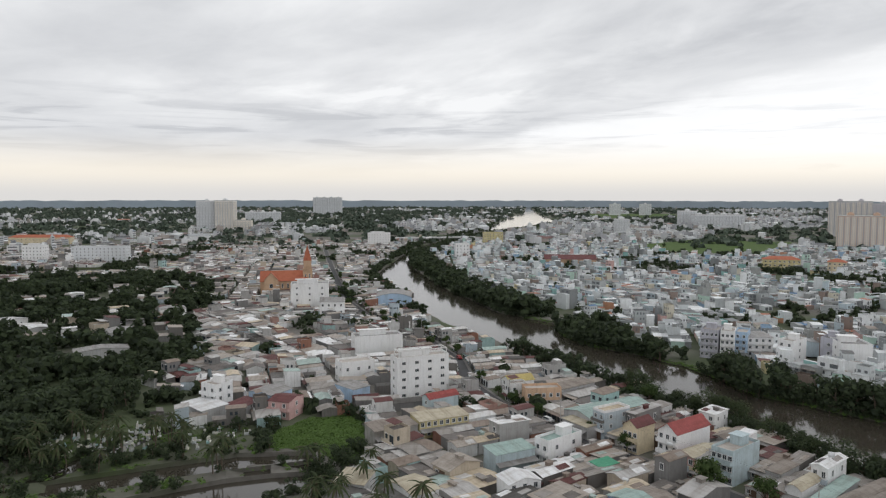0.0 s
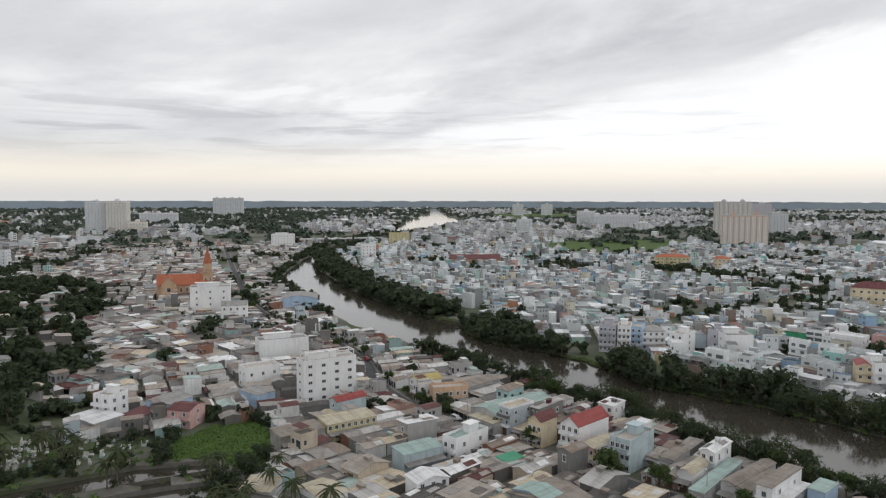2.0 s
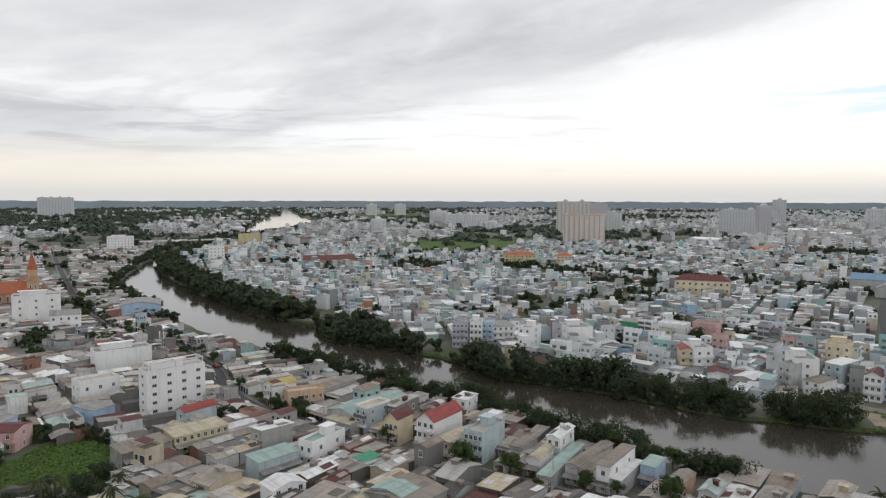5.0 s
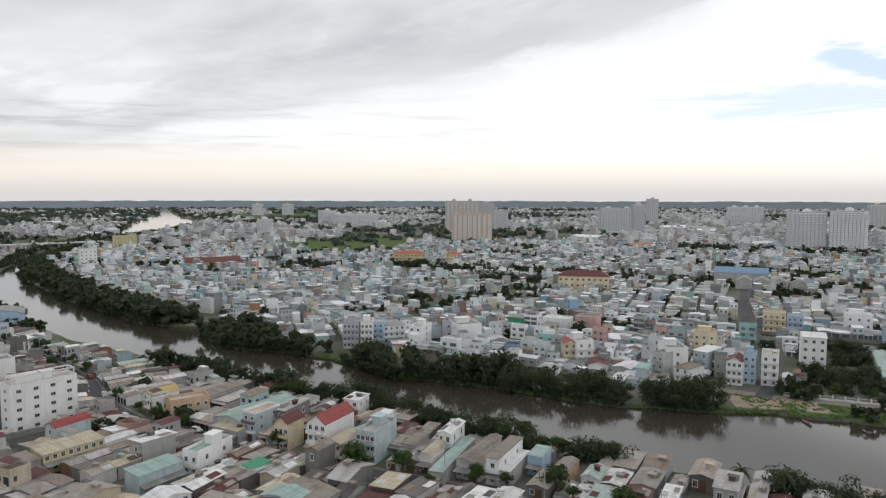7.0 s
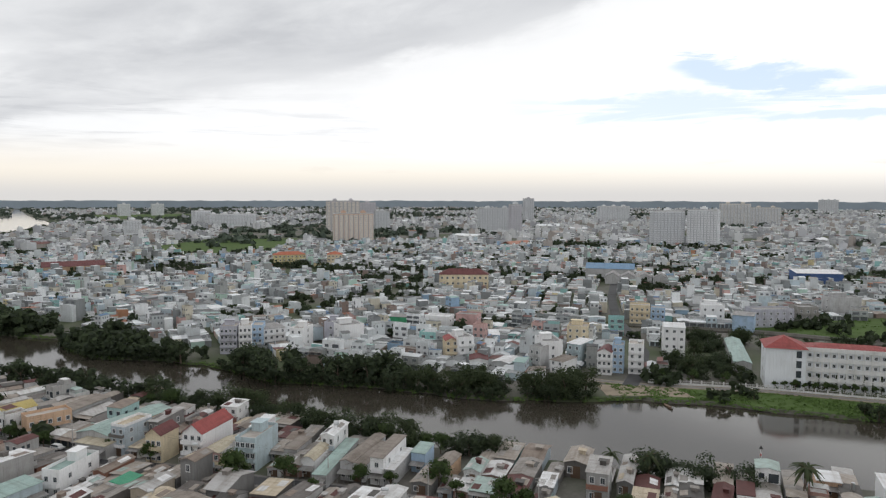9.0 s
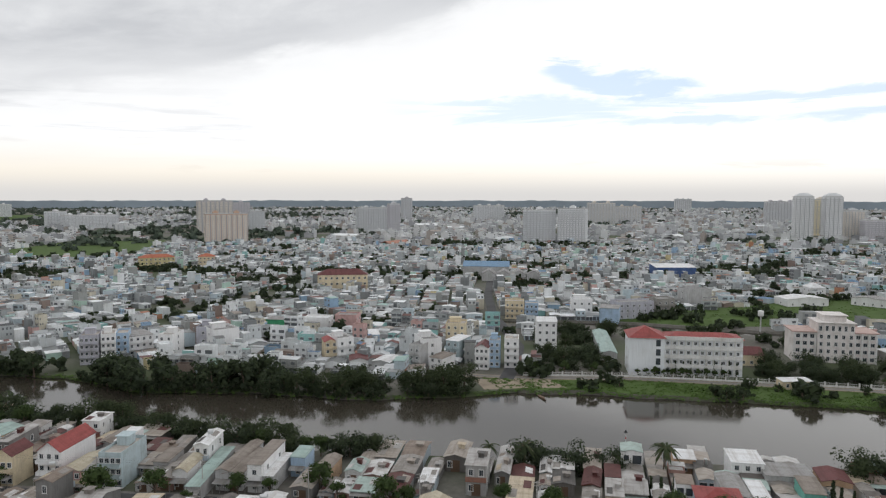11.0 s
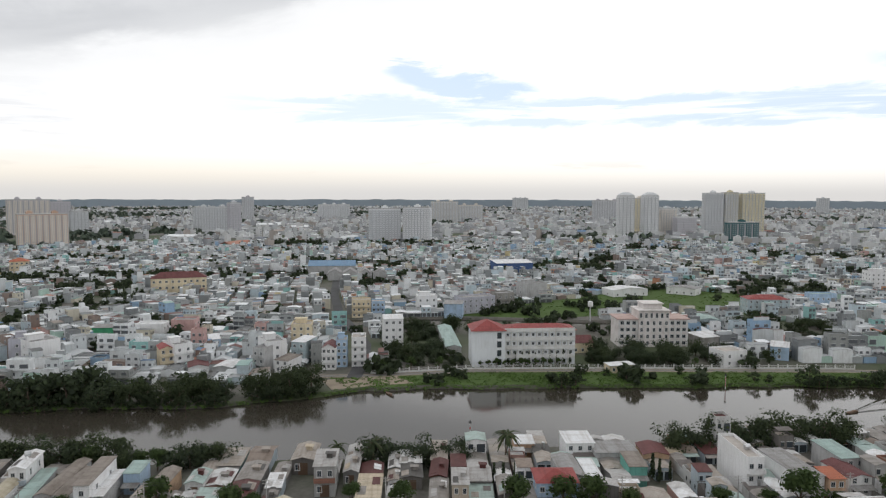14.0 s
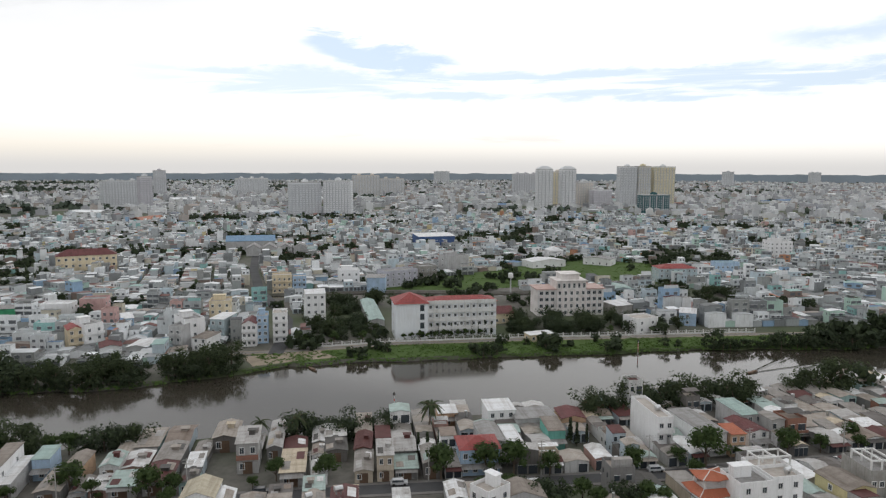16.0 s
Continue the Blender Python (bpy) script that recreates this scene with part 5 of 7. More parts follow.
house("house", "small house with a pale green roof", "house", at(108.6, 144.2, -58, 4.0, 6.7, 0), 4.0, 6.7, 5.4, 1, "wall_blue", "roof_teal", "shed", (1, 0, 0, 1), rise=0.5, extras=('awning',), group="near houses")
house("house", "low house with a broad tan roof", "house", at(110.5, 135.7, -59, 4.2, 8.5, 0), 4.2, 8.5, 4.6, 1, "wall_brick", "roof_tan", "gable", (1, 0, 0, 1), rise=0.7, extras=('awning',), group="near houses")
house("house", "cream two-storey house with a maroon gable", "house", at(55.8, 194.7, -52, 4.9, 7.9, 0), 4.9, 7.9, 8.0, 2, "wall_cream", "roof_maroon", "gable", (3, 0, 0, 1), rise=1.8, extras=('balcony', 'awning'), group="near houses")
house("house", "kiosk with a bright green roof", "house", at(41.8, 176.4, 33, 6.6, 3.4, 0), 6.6, 3.4, 3.4, 1, "wall_white", "roof_green", "shed", (3, 0, 0, 0), rise=0.5, extras=('awning',), group="near houses")
house("house", "broad hall with a tan sheet roof", "house", at(45.0, 151.0, -58, 14.4, 13.0, 0), 14.4, 13.0, 4.2, 1, "wall_concrete", "roof_tan", "gable", (3, 0, 0, 2), rise=1.2, extras=('awning',), group="near houses")
house("house", "low house with a pale green roof", "house", at(42.4, 151.4, -55, 9.3, 6.0, 0), 9.3, 6.0, 5.0, 1, "wall_blue", "roof_teal", "gable", (2, 0, 0, 1), rise=0.9, extras=('awning',), group="near houses")
house("house", "long cream-yellow two-storey building with arched windows", "house", at(-1.0, 210.0, 26, 16.5, 7.0, 0), 16.5, 7.0, 5.4, 2, "wall_yellow", "roof_cream", "shed", (8, 0, 1, 6), rise=0.8, extras=('awning',), group="near houses")
house("house", "white two-storey house with a roof room", "house", at(31.9, 188.4, -51, 5.0, 13.6, 0), 5.0, 13.6, 6.3, 2, "wall_white", "roof_teal", "flat", (2, 0, 2, 2), rise=None, extras=('stair', 'balcony'), group="near houses")
house("house", "pale blue workshop with a sheet roof", "house", at(17.8, 182.4, 28, 12.4, 6.0, 0), 12.4, 6.0, 5.2, 1, "wall_teal", "roof_teal", "shed", (0, 0, 0, 0), rise=0.6, extras=('awning',), group="near houses")
house("house", "grey house with a red gable roof", "house", at(-0.8, 228.2, -56, 4.9, 11.2, 0), 4.9, 11.2, 6.4, 2, "wall_teal", "roof_red", "gable", (1, 0, 0, 1), rise=1.3, extras=('awning',), group="near houses")
house("house", "house with a yellow gable roof", "house", at(27.7, 252.5, -68, 6.2, 9.8, 0), 6.2, 9.8, 5.6, 2, "wall_white", "roof_yellow", "gable", (2, 0, 0, 1), rise=1.6, extras=('awning',), group="near houses")
house("house", "orange-plastered two-storey house with a terrace", "house", at(34.0, 236.5, 7, 12.4, 6.0, 0), 12.4, 6.0, 6.5, 2, "wall_orange", "tile_floor", "flat", (5, 0, 2, 3), rise=None, extras=('awning',), group="near houses")
house("house", "long low shed with a grey roof by the river", "house", at(46.9, 250.9, 36, 18.2, 6.0, 0), 18.2, 6.0, 4.0, 1, "wall_grey", "roof_tan", "shed", (0, 0, 0, 0), rise=0.5, extras=('awning',), group="near houses")
house("house", "workshop hall with a pale green gabled roof", "house", at(49.1, 216.4, -58, 13.2, 16.8, 0), 13.2, 16.8, 5.0, 1, "wall_grey", "roof_teal", "gable", (2, 0, 0, 0), rise=1.4, extras=('awning',), group="near houses")
house("house", "workshop hall with a dull white roof", "house", at(44.0, 209.6, -58, 11.0, 9.6, 0), 11.0, 9.6, 4.0, 1, "wall_grey", "roof_cream", "shed", (2, 0, 0, 0), rise=0.4, extras=('awning',), group="near houses")
house("house", "long workshop with a pale roof by the trees", "house", at(60.6, 225.0, -58, 9.1, 9.9, 0), 9.1, 9.9, 5.0, 1, "wall_brick", "roof_teal", "gable", (1, 0, 0, 0), rise=1.0, extras=('awning',), group="near houses")
house("house", "white low house with a rusty cream roof", "house", at(-6.9, 160.8, -54, 10.9, 7.0, 0), 10.9, 7.0, 4.2, 1, "wall_white", "roof_cream", "gable", (2, 0, 3, 1), rise=0.9, extras=('awning',), group="near houses")
house("house", "shed with a rusty cream sheet roof", "house", at(-21.3, 165.6, -15, 7.7, 7.5, 0), 7.7, 7.5, 4.0, 1, "wall_grey", "roof_cream", "shed", (1, 0, 0, 0), rise=0.6, extras=('awning',), group="near houses")
house("house", "white low house with a pale gabled roof", "house", at(18.2, 162.8, 22, 8.7, 6.1, 0), 8.7, 6.1, 5.2, 2, "wall_white", "roof_white", "gable", (3, 0, 2, 1), rise=1.2, extras=('awning',), group="near houses")
house("house", "narrow four-storey white and pale blue house with green balconies", "house", at(186.2, 14.4, -59, 4.2, 17.0, 0), 4.2, 17.0, 9.2, 3, "wall_white", "tile_floor", "flat", (2, 0, 0, 1), rise=None, extras=('balcony', 'tank'), group="near houses")
house("house", "deep white-walled house with a maroon rear roof", "house", at(189.7, 3.1, -53, 6.5, 17.0, 0), 6.5, 17.0, 6.2, 2, "wall_white", "roof_grey", "shed", (1, 0, 0, 1), rise=0.6, extras=('awning',), group="near houses")
house("house", "long house with a pale green roof", "house", at(206.7, -6.9, -55, 5.7, 11.8, 0), 5.7, 11.8, 6.0, 2, "wall_grey", "roof_teal", "shed", (1, 0, 0, 1), rise=0.6, extras=('awning',), group="near houses")
house("house", "white-fronted house with a maroon roof", "house", at(195.9, -9.2, -55, 6.0, 10.4, 0), 6.0, 10.4, 5.0, 2, "wall_white", "roof_maroon", "gable", (2, 0, 0, 1), rise=0.8, extras=('awning',), group="near houses")
house("house", "small house with an orange roof and open loggia", "house", at(187.5, -5.7, -59, 4.0, 6.0, 0), 4.0, 6.0, 6.0, 2, "wall_orange", "roof_orange", "shed", (2, 0, 0, 0), rise=0.5, extras=('awning',), group="near houses")
house("house", "blue-grey house with a broad red hipped roof", "house", at(152.6, 51.5, -60, 9.5, 8.8, 0), 9.5, 8.8, 6.6, 2, "wall_blue", "roof_red", "hip", (4, 2, 2, 3), rise=1.6, extras=('awning',), group="near houses")
house("house", "white riverside house with a blue side and white roof", "house", at(181.6, 55.7, -58, 7.8, 8.2, 0), 7.8, 8.2, 6.0, 2, "wall_white", "roof_white", "shed", (3, 0, 0, 1), rise=0.5, extras=('awning',), group="near houses")
house("house", "small orange-walled riverside house", "house", at(177.4, 69.9, -59, 5.5, 6.0, 0), 5.5, 6.0, 4.2, 1, "wall_orange", "roof_white", "shed", (1, 0, 0, 0), rise=0.4, extras=('awning',), group="near houses")
house("house", "house with a plain grey metal roof", "house", at(161.6, 51.5, -58, 5.5, 13.5, 0), 5.5, 13.5, 6.0, 2, "wall_grey", "roof_grey", "gable", (2, 0, 0, 1), rise=0.6, extras=('awning',), group="near houses")
house("house", "house with a bright white sheet roof", "house", at(163.3, 46.4, -58, 3.6, 10.0, 0), 3.6, 10.0, 5.6, 2, "wall_white", "roof_white", "shed", (1, 0, 0, 1), rise=0.4, extras=('awning',), group="near houses")
house("house", "riverside hall with a bright white roof", "house", at(183.5, 46.2, -56, 11.6, 7.3, 0), 11.6, 7.3, 4.4, 1, "wall_grey", "roof_grey", "shed", (2, 0, 0, 0), rise=0.5, extras=('awning',), group="near houses")
house("house", "shed with a dark maroon roof at the river", "house", at(188.0, 36.6, -63, 6.9, 8.4, 0), 6.9, 8.4, 4.4, 1, "wall_brick", "roof_maroon", "gable", (1, 0, 0, 0), rise=0.8, extras=('awning',), group="near houses")
house("house", "house with teal and yellow side walls", "house", at(174.7, 38.3, -61, 4.6, 8.8, 0), 4.6, 8.8, 5.4, 2, "wall_greenblue", "roof_tan", "shed", (0, 0, 2, 1), rise=0.5, extras=('awning',), group="near houses")


def villa():
    """An open roof pavilion over a lower tier of tiles."""
    top = root("villa", "open villa with two tiers of orange tiled roofs", "house", "near houses", at(152.3, -1.7, -57, 7.9, 6.1, 0))
    g = Geo()
    g.box(-3.6, -2.8, -0.3, 3.6, 2.8, 4.4)
    part("wall", g, "wall_white", top)
    for z0, a, b, r, name in ((4.4, 4.6, 3.8, 1.3, "lower_roof"), (7.6, 3.5, 2.9, 1.2, "upper_roof")):
        g = Geo()
        ring, inner = [(-a, -b), (0, -b), (a, -b), (a, 0), (a, b), (0, b), (-a, b), (-a, 0)], 0.58 if z0 < 5 else 0.05
        for i in range(8):
            p, q = ring[i], ring[(i + 1) % 8]
            zp, zq = z0 + (0.45 if i % 2 == 0 else 0.0), z0 + (0.45 if i % 2 else 0.0)
            g.slab([(*p, zp), (*q, zq), (q[0] * inner, q[1] * inner, z0 + r), (p[0] * inner, p[1] * inner, z0 + r)], 0.12)
        part(name, g, "roof_orange", top)
        for sx, sy in ((-1, -1), (1, -1), (1, 1), (-1, 1)):
            g = Geo()
            g.slab([(sx * a - 0.1, sy * b - 0.1, z0 + 0.58), (sx * a + 0.1, sy * b - 0.1, z0 + 0.58), (sx * a * inner + 0.1, sy * b * inner + 0.1, z0 + r + 0.1), (sx * a * inner - 0.1, sy * b * inner + 0.1, z0 + r + 0.1)], 0.14)
            part("hip_ridge", g, "trim", top, "white plastered hip ridge")
    g = Geo()
    g.box(-2.7, -2.2, 5.0, 2.7, 2.2, 5.35, floor=True)
    part("terrace", g, "trim", top)
    for x in (-2.5, 2.5):
        for y in (-2.0, 2.0):
            g = Geo()
            g.box(x - 0.18, y - 0.18, 5.3, x + 0.18, y + 0.18, 8.1)
            part("column", g, "trim", top)
    for x0, x1, y0, y1 in ((-2.3, 2.3, -2.06, -1.98), (-2.3, 2.3, 1.98, 2.06), (-2.56, -2.48, -1.8, 1.8), (2.48, 2.56, -1.8, 1.8)):
        g = Geo()
        g.box(x0, y0, 6.1, x1, y1, 6.2, floor=True)
        n = 8
        for i in range(n):
            x, y = x0 + (x1 - x0) * (i + 0.5) / n, y0 + (y1 - y0) * (i + 0.5) / n
            g.box(x - 0.04, y - 0.04, 5.3, x + 0.04, y + 0.04, 6.1)
        part("railing", g, "trim", top)
    for x in (-1.8, 1.8):
        put_window(top, x, -2.8, 1.2, 0, 1.1, 1.5)
    put_window(top, -3.6, 0, 1.2, -90, 1.1, 1.5)


villa()
house("house", "grey three-storey house with roof room", "house", at(152.9, -8.6, -56, 7.5, 7.3, 0), 7.5, 7.3, 8.0, 3, "wall_white", "roof_grey", "flat", (2, 0, 2, 1), rise=None, extras=('stair',), group="near houses")
house("house", "white modern house with a roof frame", "house", at(163.6, -12.8, -56, 8.3, 6.0, 0), 8.3, 6.0, 7.4, 2, "wall_white", "tile_floor", "flat", (2, 0, 1, 1), rise=None, extras=('frame',), group="near houses")
house("house", "white three-storey house with dark windows", "house", at(157.5, -15.1, -56, 7.2, 6.0, 0), 7.2, 6.0, 8.2, 3, "wall_white", "tile_floor", "flat", (2, 0, 2, 1), rise=None, extras=('tank',), group="near houses")
house("house", "yellow-walled house with a tan sheet roof", "house", at(165.5, -28.6, -56, 7.3, 9.3, 0), 7.3, 9.3, 6.0, 2, "wall_yellow", "roof_tan", "gable", (2, 1, 1, 1), rise=1.0, extras=('awning',), group="near houses")
house("house", "grey house with square roof openings", "house", at(171.8, -33.5, -62, 5.3, 9.7, 0), 5.3, 9.7, 7.6, 2, "wall_concrete", "roof_grey", "flat", (3, 0, 0, 1), rise=None, extras=('frame',), group="near houses")
house("house", "house with a yellow-green gabled roof", "house", at(107.9, 97.0, -60, 7.1, 8.2, 0), 7.1, 8.2, 5.6, 2, "wall_white", "roof_cream", "gable", (2, 0, 0, 1), rise=1.4, extras=('awning',), group="near houses")
house("house", "narrow white house with a flat roof", "house", at(127.0, 39.4, -116, 5.2, 6.4, 0), 5.2, 6.4, 8.4, 3, "wall_white", "tile_floor", "flat", (2, 1, 2, 1), rise=None, extras=('stair',), group="near houses")
house("house", "low house with a weathered tan gable", "house", at(134.6, 35.4, -61, 9.9, 6.4, 0), 9.9, 6.4, 5.0, 1, "wall_grey", "roof_tan", "gable", (3, 0, 0, 1), rise=1.6, extras=('awning',), group="near houses")
house("house", "long grey-brown house beside a yellow building", "house", at(-15.2, 202.6, 30, 14.0, 7.0, 0), 14.0, 7.0, 4.8, 1, "wall_concrete", "roof_tan", "shed", (4, 0, 1, 2), rise=0.7, extras=('awning',), group="near houses")
TAKEN.extend([(x, y, 2.6) for x, y, _ in YARD_TREES])                 # trees in the yards
TAKEN.extend([(-6, 243.5, 5.0), (-13, 240, 3.0)])                      # forecourt of the tall white block
TAKEN.extend([(-31, 177, 6.0), (-25, 188, 5.0), (-25, 170, 4.0)])     # overgrown plots

# ---- houses of the far bank and the groves, one by one ----
material("wall_lilac", [(0.50, 0.50, 0.56, 1)], None, 0.85, streaks=0.16)
house("house", "white four-storey house with dark window bands", "house", at(241.0, 173.0, -55, 6.0, 10.0, 0), 6.0, 10.0, 12, 4, "wall_white", "tile_floor", "flat", (2, 1, 1, 2), rise=None, extras=('balcony', 'tank'), group="town houses")
house("house", "white three-storey house with a maroon gable", "house", at(230.8, 180.5, -60, 5.7, 10.0, 0), 5.7, 10.0, 9.5, 3, "wall_white", "roof_maroon", "gable", (3, 0, 0, 2), rise=1.6, extras=('balcony',), group="town houses")
house("house", "pale blue four-storey house", "house", at(237.0, 179.0, -55, 4.6, 10.0, 0), 4.6, 10.0, 11, 4, "wall_blue", "tile_floor", "flat", (2, 0, 0, 2), rise=None, extras=('stair',), group="town houses")
house("house", "narrow house with a teal glazed front", "house", at(232.7, 196.2, -77, 6.4, 12.0, 0), 6.4, 12.0, 10, 3, "wall_teal", "roof_white", "shed", (2, 0, 0, 2), rise=0.5, extras=('balcony',), group="town houses")
house("house", "large grey-white house with plain walls", "house", at(221.3, 204.3, -30, 8.3, 14.0, 0), 8.3, 14.0, 11, 3, "wall_white", "roof_grey", "flat", (1, 1, 2, 2), rise=None, extras=('stair',), group="town houses")
house("house", "slim house with dark windows and white frames", "house", at(214.7, 201.6, -79, 5.3, 12.0, 0), 5.3, 12.0, 9.5, 3, "wall_grey", "roof_grey", "flat", (2, 0, 0, 1), rise=None, extras=('balcony',), group="town houses")
house("house", "low house with a weathered tan roof", "house", at(217.3, 191.9, -82, 6.7, 10.0, 0), 6.7, 10.0, 5.4, 2, "wall_white", "roof_tan", "shed", (2, 0, 0, 1), rise=0.6, extras=(), group="town houses")
house("house", "low hut with a pale metal roof at the bank", "house", at(202.4, 210.6, -68, 8.3, 12.0, 0), 8.3, 12.0, 3.8, 1, "wall_grey", "roof_white", "gable", (2, 0, 0, 0), rise=0.8, extras=(), group="town houses")
house("house", "low hut with a pale green roof at the bank", "house", at(206.9, 204.3, -72, 6.5, 10.0, 0), 6.5, 10.0, 4, 1, "wall_teal", "roof_teal", "gable", (2, 0, 0, 0), rise=0.7, extras=(), group="town houses")
house("house", "narrow blue-grey three-storey house", "house", at(220.1, 238.1, -39, 4.8, 11.0, 0), 4.8, 11.0, 9, 3, "wall_blue", "roof_white", "shed", (2, 1, 1, 1), rise=0.5, extras=('balcony',), group="town houses")
house("house", "white three-storey house with a blank side", "house", at(199.5, 237.5, -16, 7.5, 12.0, 0), 7.5, 12.0, 10, 3, "wall_white", "roof_grey", "flat", (2, 0, 0, 1), rise=None, extras=('balcony', 'stair'), group="town houses")
house("house", "cream house with a red roof corner", "house", at(195.8, 240.6, -32, 5.9, 10.0, 0), 5.9, 10.0, 9, 3, "wall_cream", "roof_red", "gable", (2, 0, 0, 1), rise=1.2, extras=('balcony',), group="town houses")
house("house", "low house with a maroon roof at the bank", "house", at(195.5, 220.7, -40, 7.9, 10.0, 0), 7.9, 10.0, 4, 1, "wall_white", "roof_maroon", "gable", (2, 0, 0, 0), rise=0.9, extras=(), group="town houses")
house("house", "white four-storey house over a shop awning", "house", at(371.2, 216.1, -54, 12.5, 12.0, 0), 12.5, 12.0, 10.5, 3, "wall_white", "roof_white", "flat", (3, 1, 1, 2), rise=None, extras=('awning', 'stair'), group="town houses")
house("house", "long lilac-grey row house with plain walls", "house", at(389.4, 191.6, -36, 22.8, 12.0, 0), 22.8, 12.0, 9.5, 3, "wall_lilac", "roof_grey", "flat", (6, 1, 1, 3), rise=None, extras=(), group="town houses")
house("house", "grey-blue house with a blank wall by the green", "house", at(367.7, 194.6, -66, 11.0, 12.0, 0), 11.0, 12.0, 8.5, 2, "wall_blue", "roof_grey", "shed", (0, 1, 1, 2), rise=0.5, extras=(), group="town houses")
house("house", "unfinished grey house with open floors", "house", at(410.2, 181.9, -42, 11.5, 12.0, 0), 11.5, 12.0, 10, 3, "wall_concrete", "roof_grey", "flat", (3, 1, 1, 2), rise=None, extras=('balcony',), group="town houses")
house("house", "grey house with a plain plastered side", "house", at(460.4, 181.9, -35, 18.2, 12.0, 0), 18.2, 12.0, 11, 3, "wall_grey", "roof_grey", "flat", (0, 1, 2, 2), rise=None, extras=('stair',), group="town houses")
house("house", "cream three-storey house with an orange roof room", "house", at(265.4, 225.4, -55, 9.8, 12.0, 0), 9.8, 12.0, 9, 3, "wall_cream", "tile_floor", "flat", (3, 1, 1, 2), rise=None, extras=('stair',), group="town houses")
house("house", "pale yellow row house with balconies", "house", at(340.2, 243.5, -54, 11.2, 10.0, 0), 11.2, 10.0, 10, 3, "wall_cream", "tile_floor", "flat", (4, 1, 1, 2), rise=None, extras=('balcony',), group="town houses")
house("house", "pale blue row house with balconies", "house", at(346.0, 235.1, -55, 7.8, 10.0, 0), 7.8, 10.0, 9, 3, "wall_blue", "tile_floor", "flat", (3, 1, 1, 2), rise=None, extras=('balcony',), group="town houses")
house("house", "blue sheet-metal house below the bank trees", "house", at(344.4, 15.0, -88, 7.6, 10.0, 0), 7.6, 10.0, 6, 2, "wall_blue", "roof_white", "shed", (1, 1, 1, 1), rise=0.8, extras=(), group="town houses")
house("house", "grey shed with a pale roof beside dark trees", "house", at(358.3, 48.7, -40, 14.3, 12.0, 0), 14.3, 12.0, 5, 1, "wall_concrete", "roof_white", "shed", (2, 0, 0, 0), rise=0.5, extras=(), group="town houses")
house("house", "white house with a roof terrace near the bank", "house", at(320.8, 34.0, -45, 11.7, 10.0, 0), 11.7, 10.0, 6, 2, "wall_white", "tile_floor", "flat", (2, 1, 1, 1), rise=None, extras=(), group="town houses")
house("house", "teal hall with a pale roof at the canal", "house", at(402.4, 56.8, -61, 13.4, 16.0, 0), 13.4, 16.0, 6, 1, "wall_teal", "roof_teal", "gable", (2, 1, 1, 1), rise=1.2, extras=(), group="town houses")
house("house", "pink-grey four-storey house above the bank trees", "house", at(149.7, 295.8, -52, 6.5, 12.0, 0), 6.5, 12.0, 11, 4, "wall_white", "tile_floor", "flat", (2, 1, 1, 2), rise=None, extras=('balcony', 'stair'), group="town houses")
house("house", "lilac four-storey row house with balconies", "house", at(122.9, 315.7, -31, 7.7, 12.0, 0), 7.7, 12.0, 12, 4, "wall_lilac", "tile_floor", "flat", (4, 1, 1, 2), rise=None, extras=('balcony', 'stair'), group="town houses")
house("house", "white four-storey row house with balconies", "house", at(129.2, 312.7, -26, 5.8, 12.0, 0), 5.8, 12.0, 12, 4, "wall_white", "tile_floor", "flat", (3, 1, 1, 2), rise=None, extras=('balcony', 'stair'), group="town houses")
house("house", "pale blue four-storey row house with balconies", "house", at(136.6, 315.0, -30, 5.2, 12.0, 0), 5.2, 12.0, 11, 4, "wall_blue", "tile_floor", "flat", (2, 1, 1, 2), rise=None, extras=('balcony',), group="town houses")
house("house", "white three-storey row house with balconies", "house", at(143.7, 317.5, -6, 11.2, 12.0, 0), 11.2, 12.0, 9, 3, "wall_white", "roof_grey", "shed", (4, 1, 1, 2), rise=0.6, extras=('balcony',), group="town houses")
house("house", "large white house with a blank side wall", "house", at(171.8, 290.7, -10, 11.7, 14.0, 0), 11.7, 14.0, 11, 3, "wall_white", "roof_grey", "flat", (0, 1, 1, 2), rise=None, extras=('stair',), group="town houses")
house("house", "pale grey house with a stepped roof", "house", at(169.9, 300.6, -45, 6.6, 12.0, 0), 6.6, 12.0, 11, 3, "wall_lilac", "roof_grey", "flat", (1, 1, 1, 2), rise=None, extras=('stair',), group="town houses")
house("house", "white public building with a stepped dome", "house", at(555.2, 131.9, -54, 10.4, 14.0, 0), 10.4, 14.0, 8, 2, "wall_white", "roof_white", "hip", (2, 2, 2, 2), rise=3.0, extras=(), group="town houses")
house("house", "low white hall behind the green", "house", at(512.1, 129.1, -43, 28.9, 16.0, 0), 28.9, 16.0, 5, 1, "wall_white", "roof_white", "gable", (4, 1, 1, 2), rise=1.4, extras=(), group="town houses")
house("house", "long pale house beside the green", "house", at(540.5, 92.3, -98, 21.3, 14.0, 0), 21.3, 14.0, 5, 1, "wall_white", "roof_grey", "gable", (4, 1, 1, 2), rise=1.2, extras=(), group="town houses")
house("house", "white guard house at the campus gate", "house", at(284.4, 71.5, -46, 11.5, 5.0, 0), 11.5, 5.0, 3.2, 1, "wall_cream", "roof_white", "shed", (3, 1, 1, 0), rise=0.3, extras=(), group="town houses")
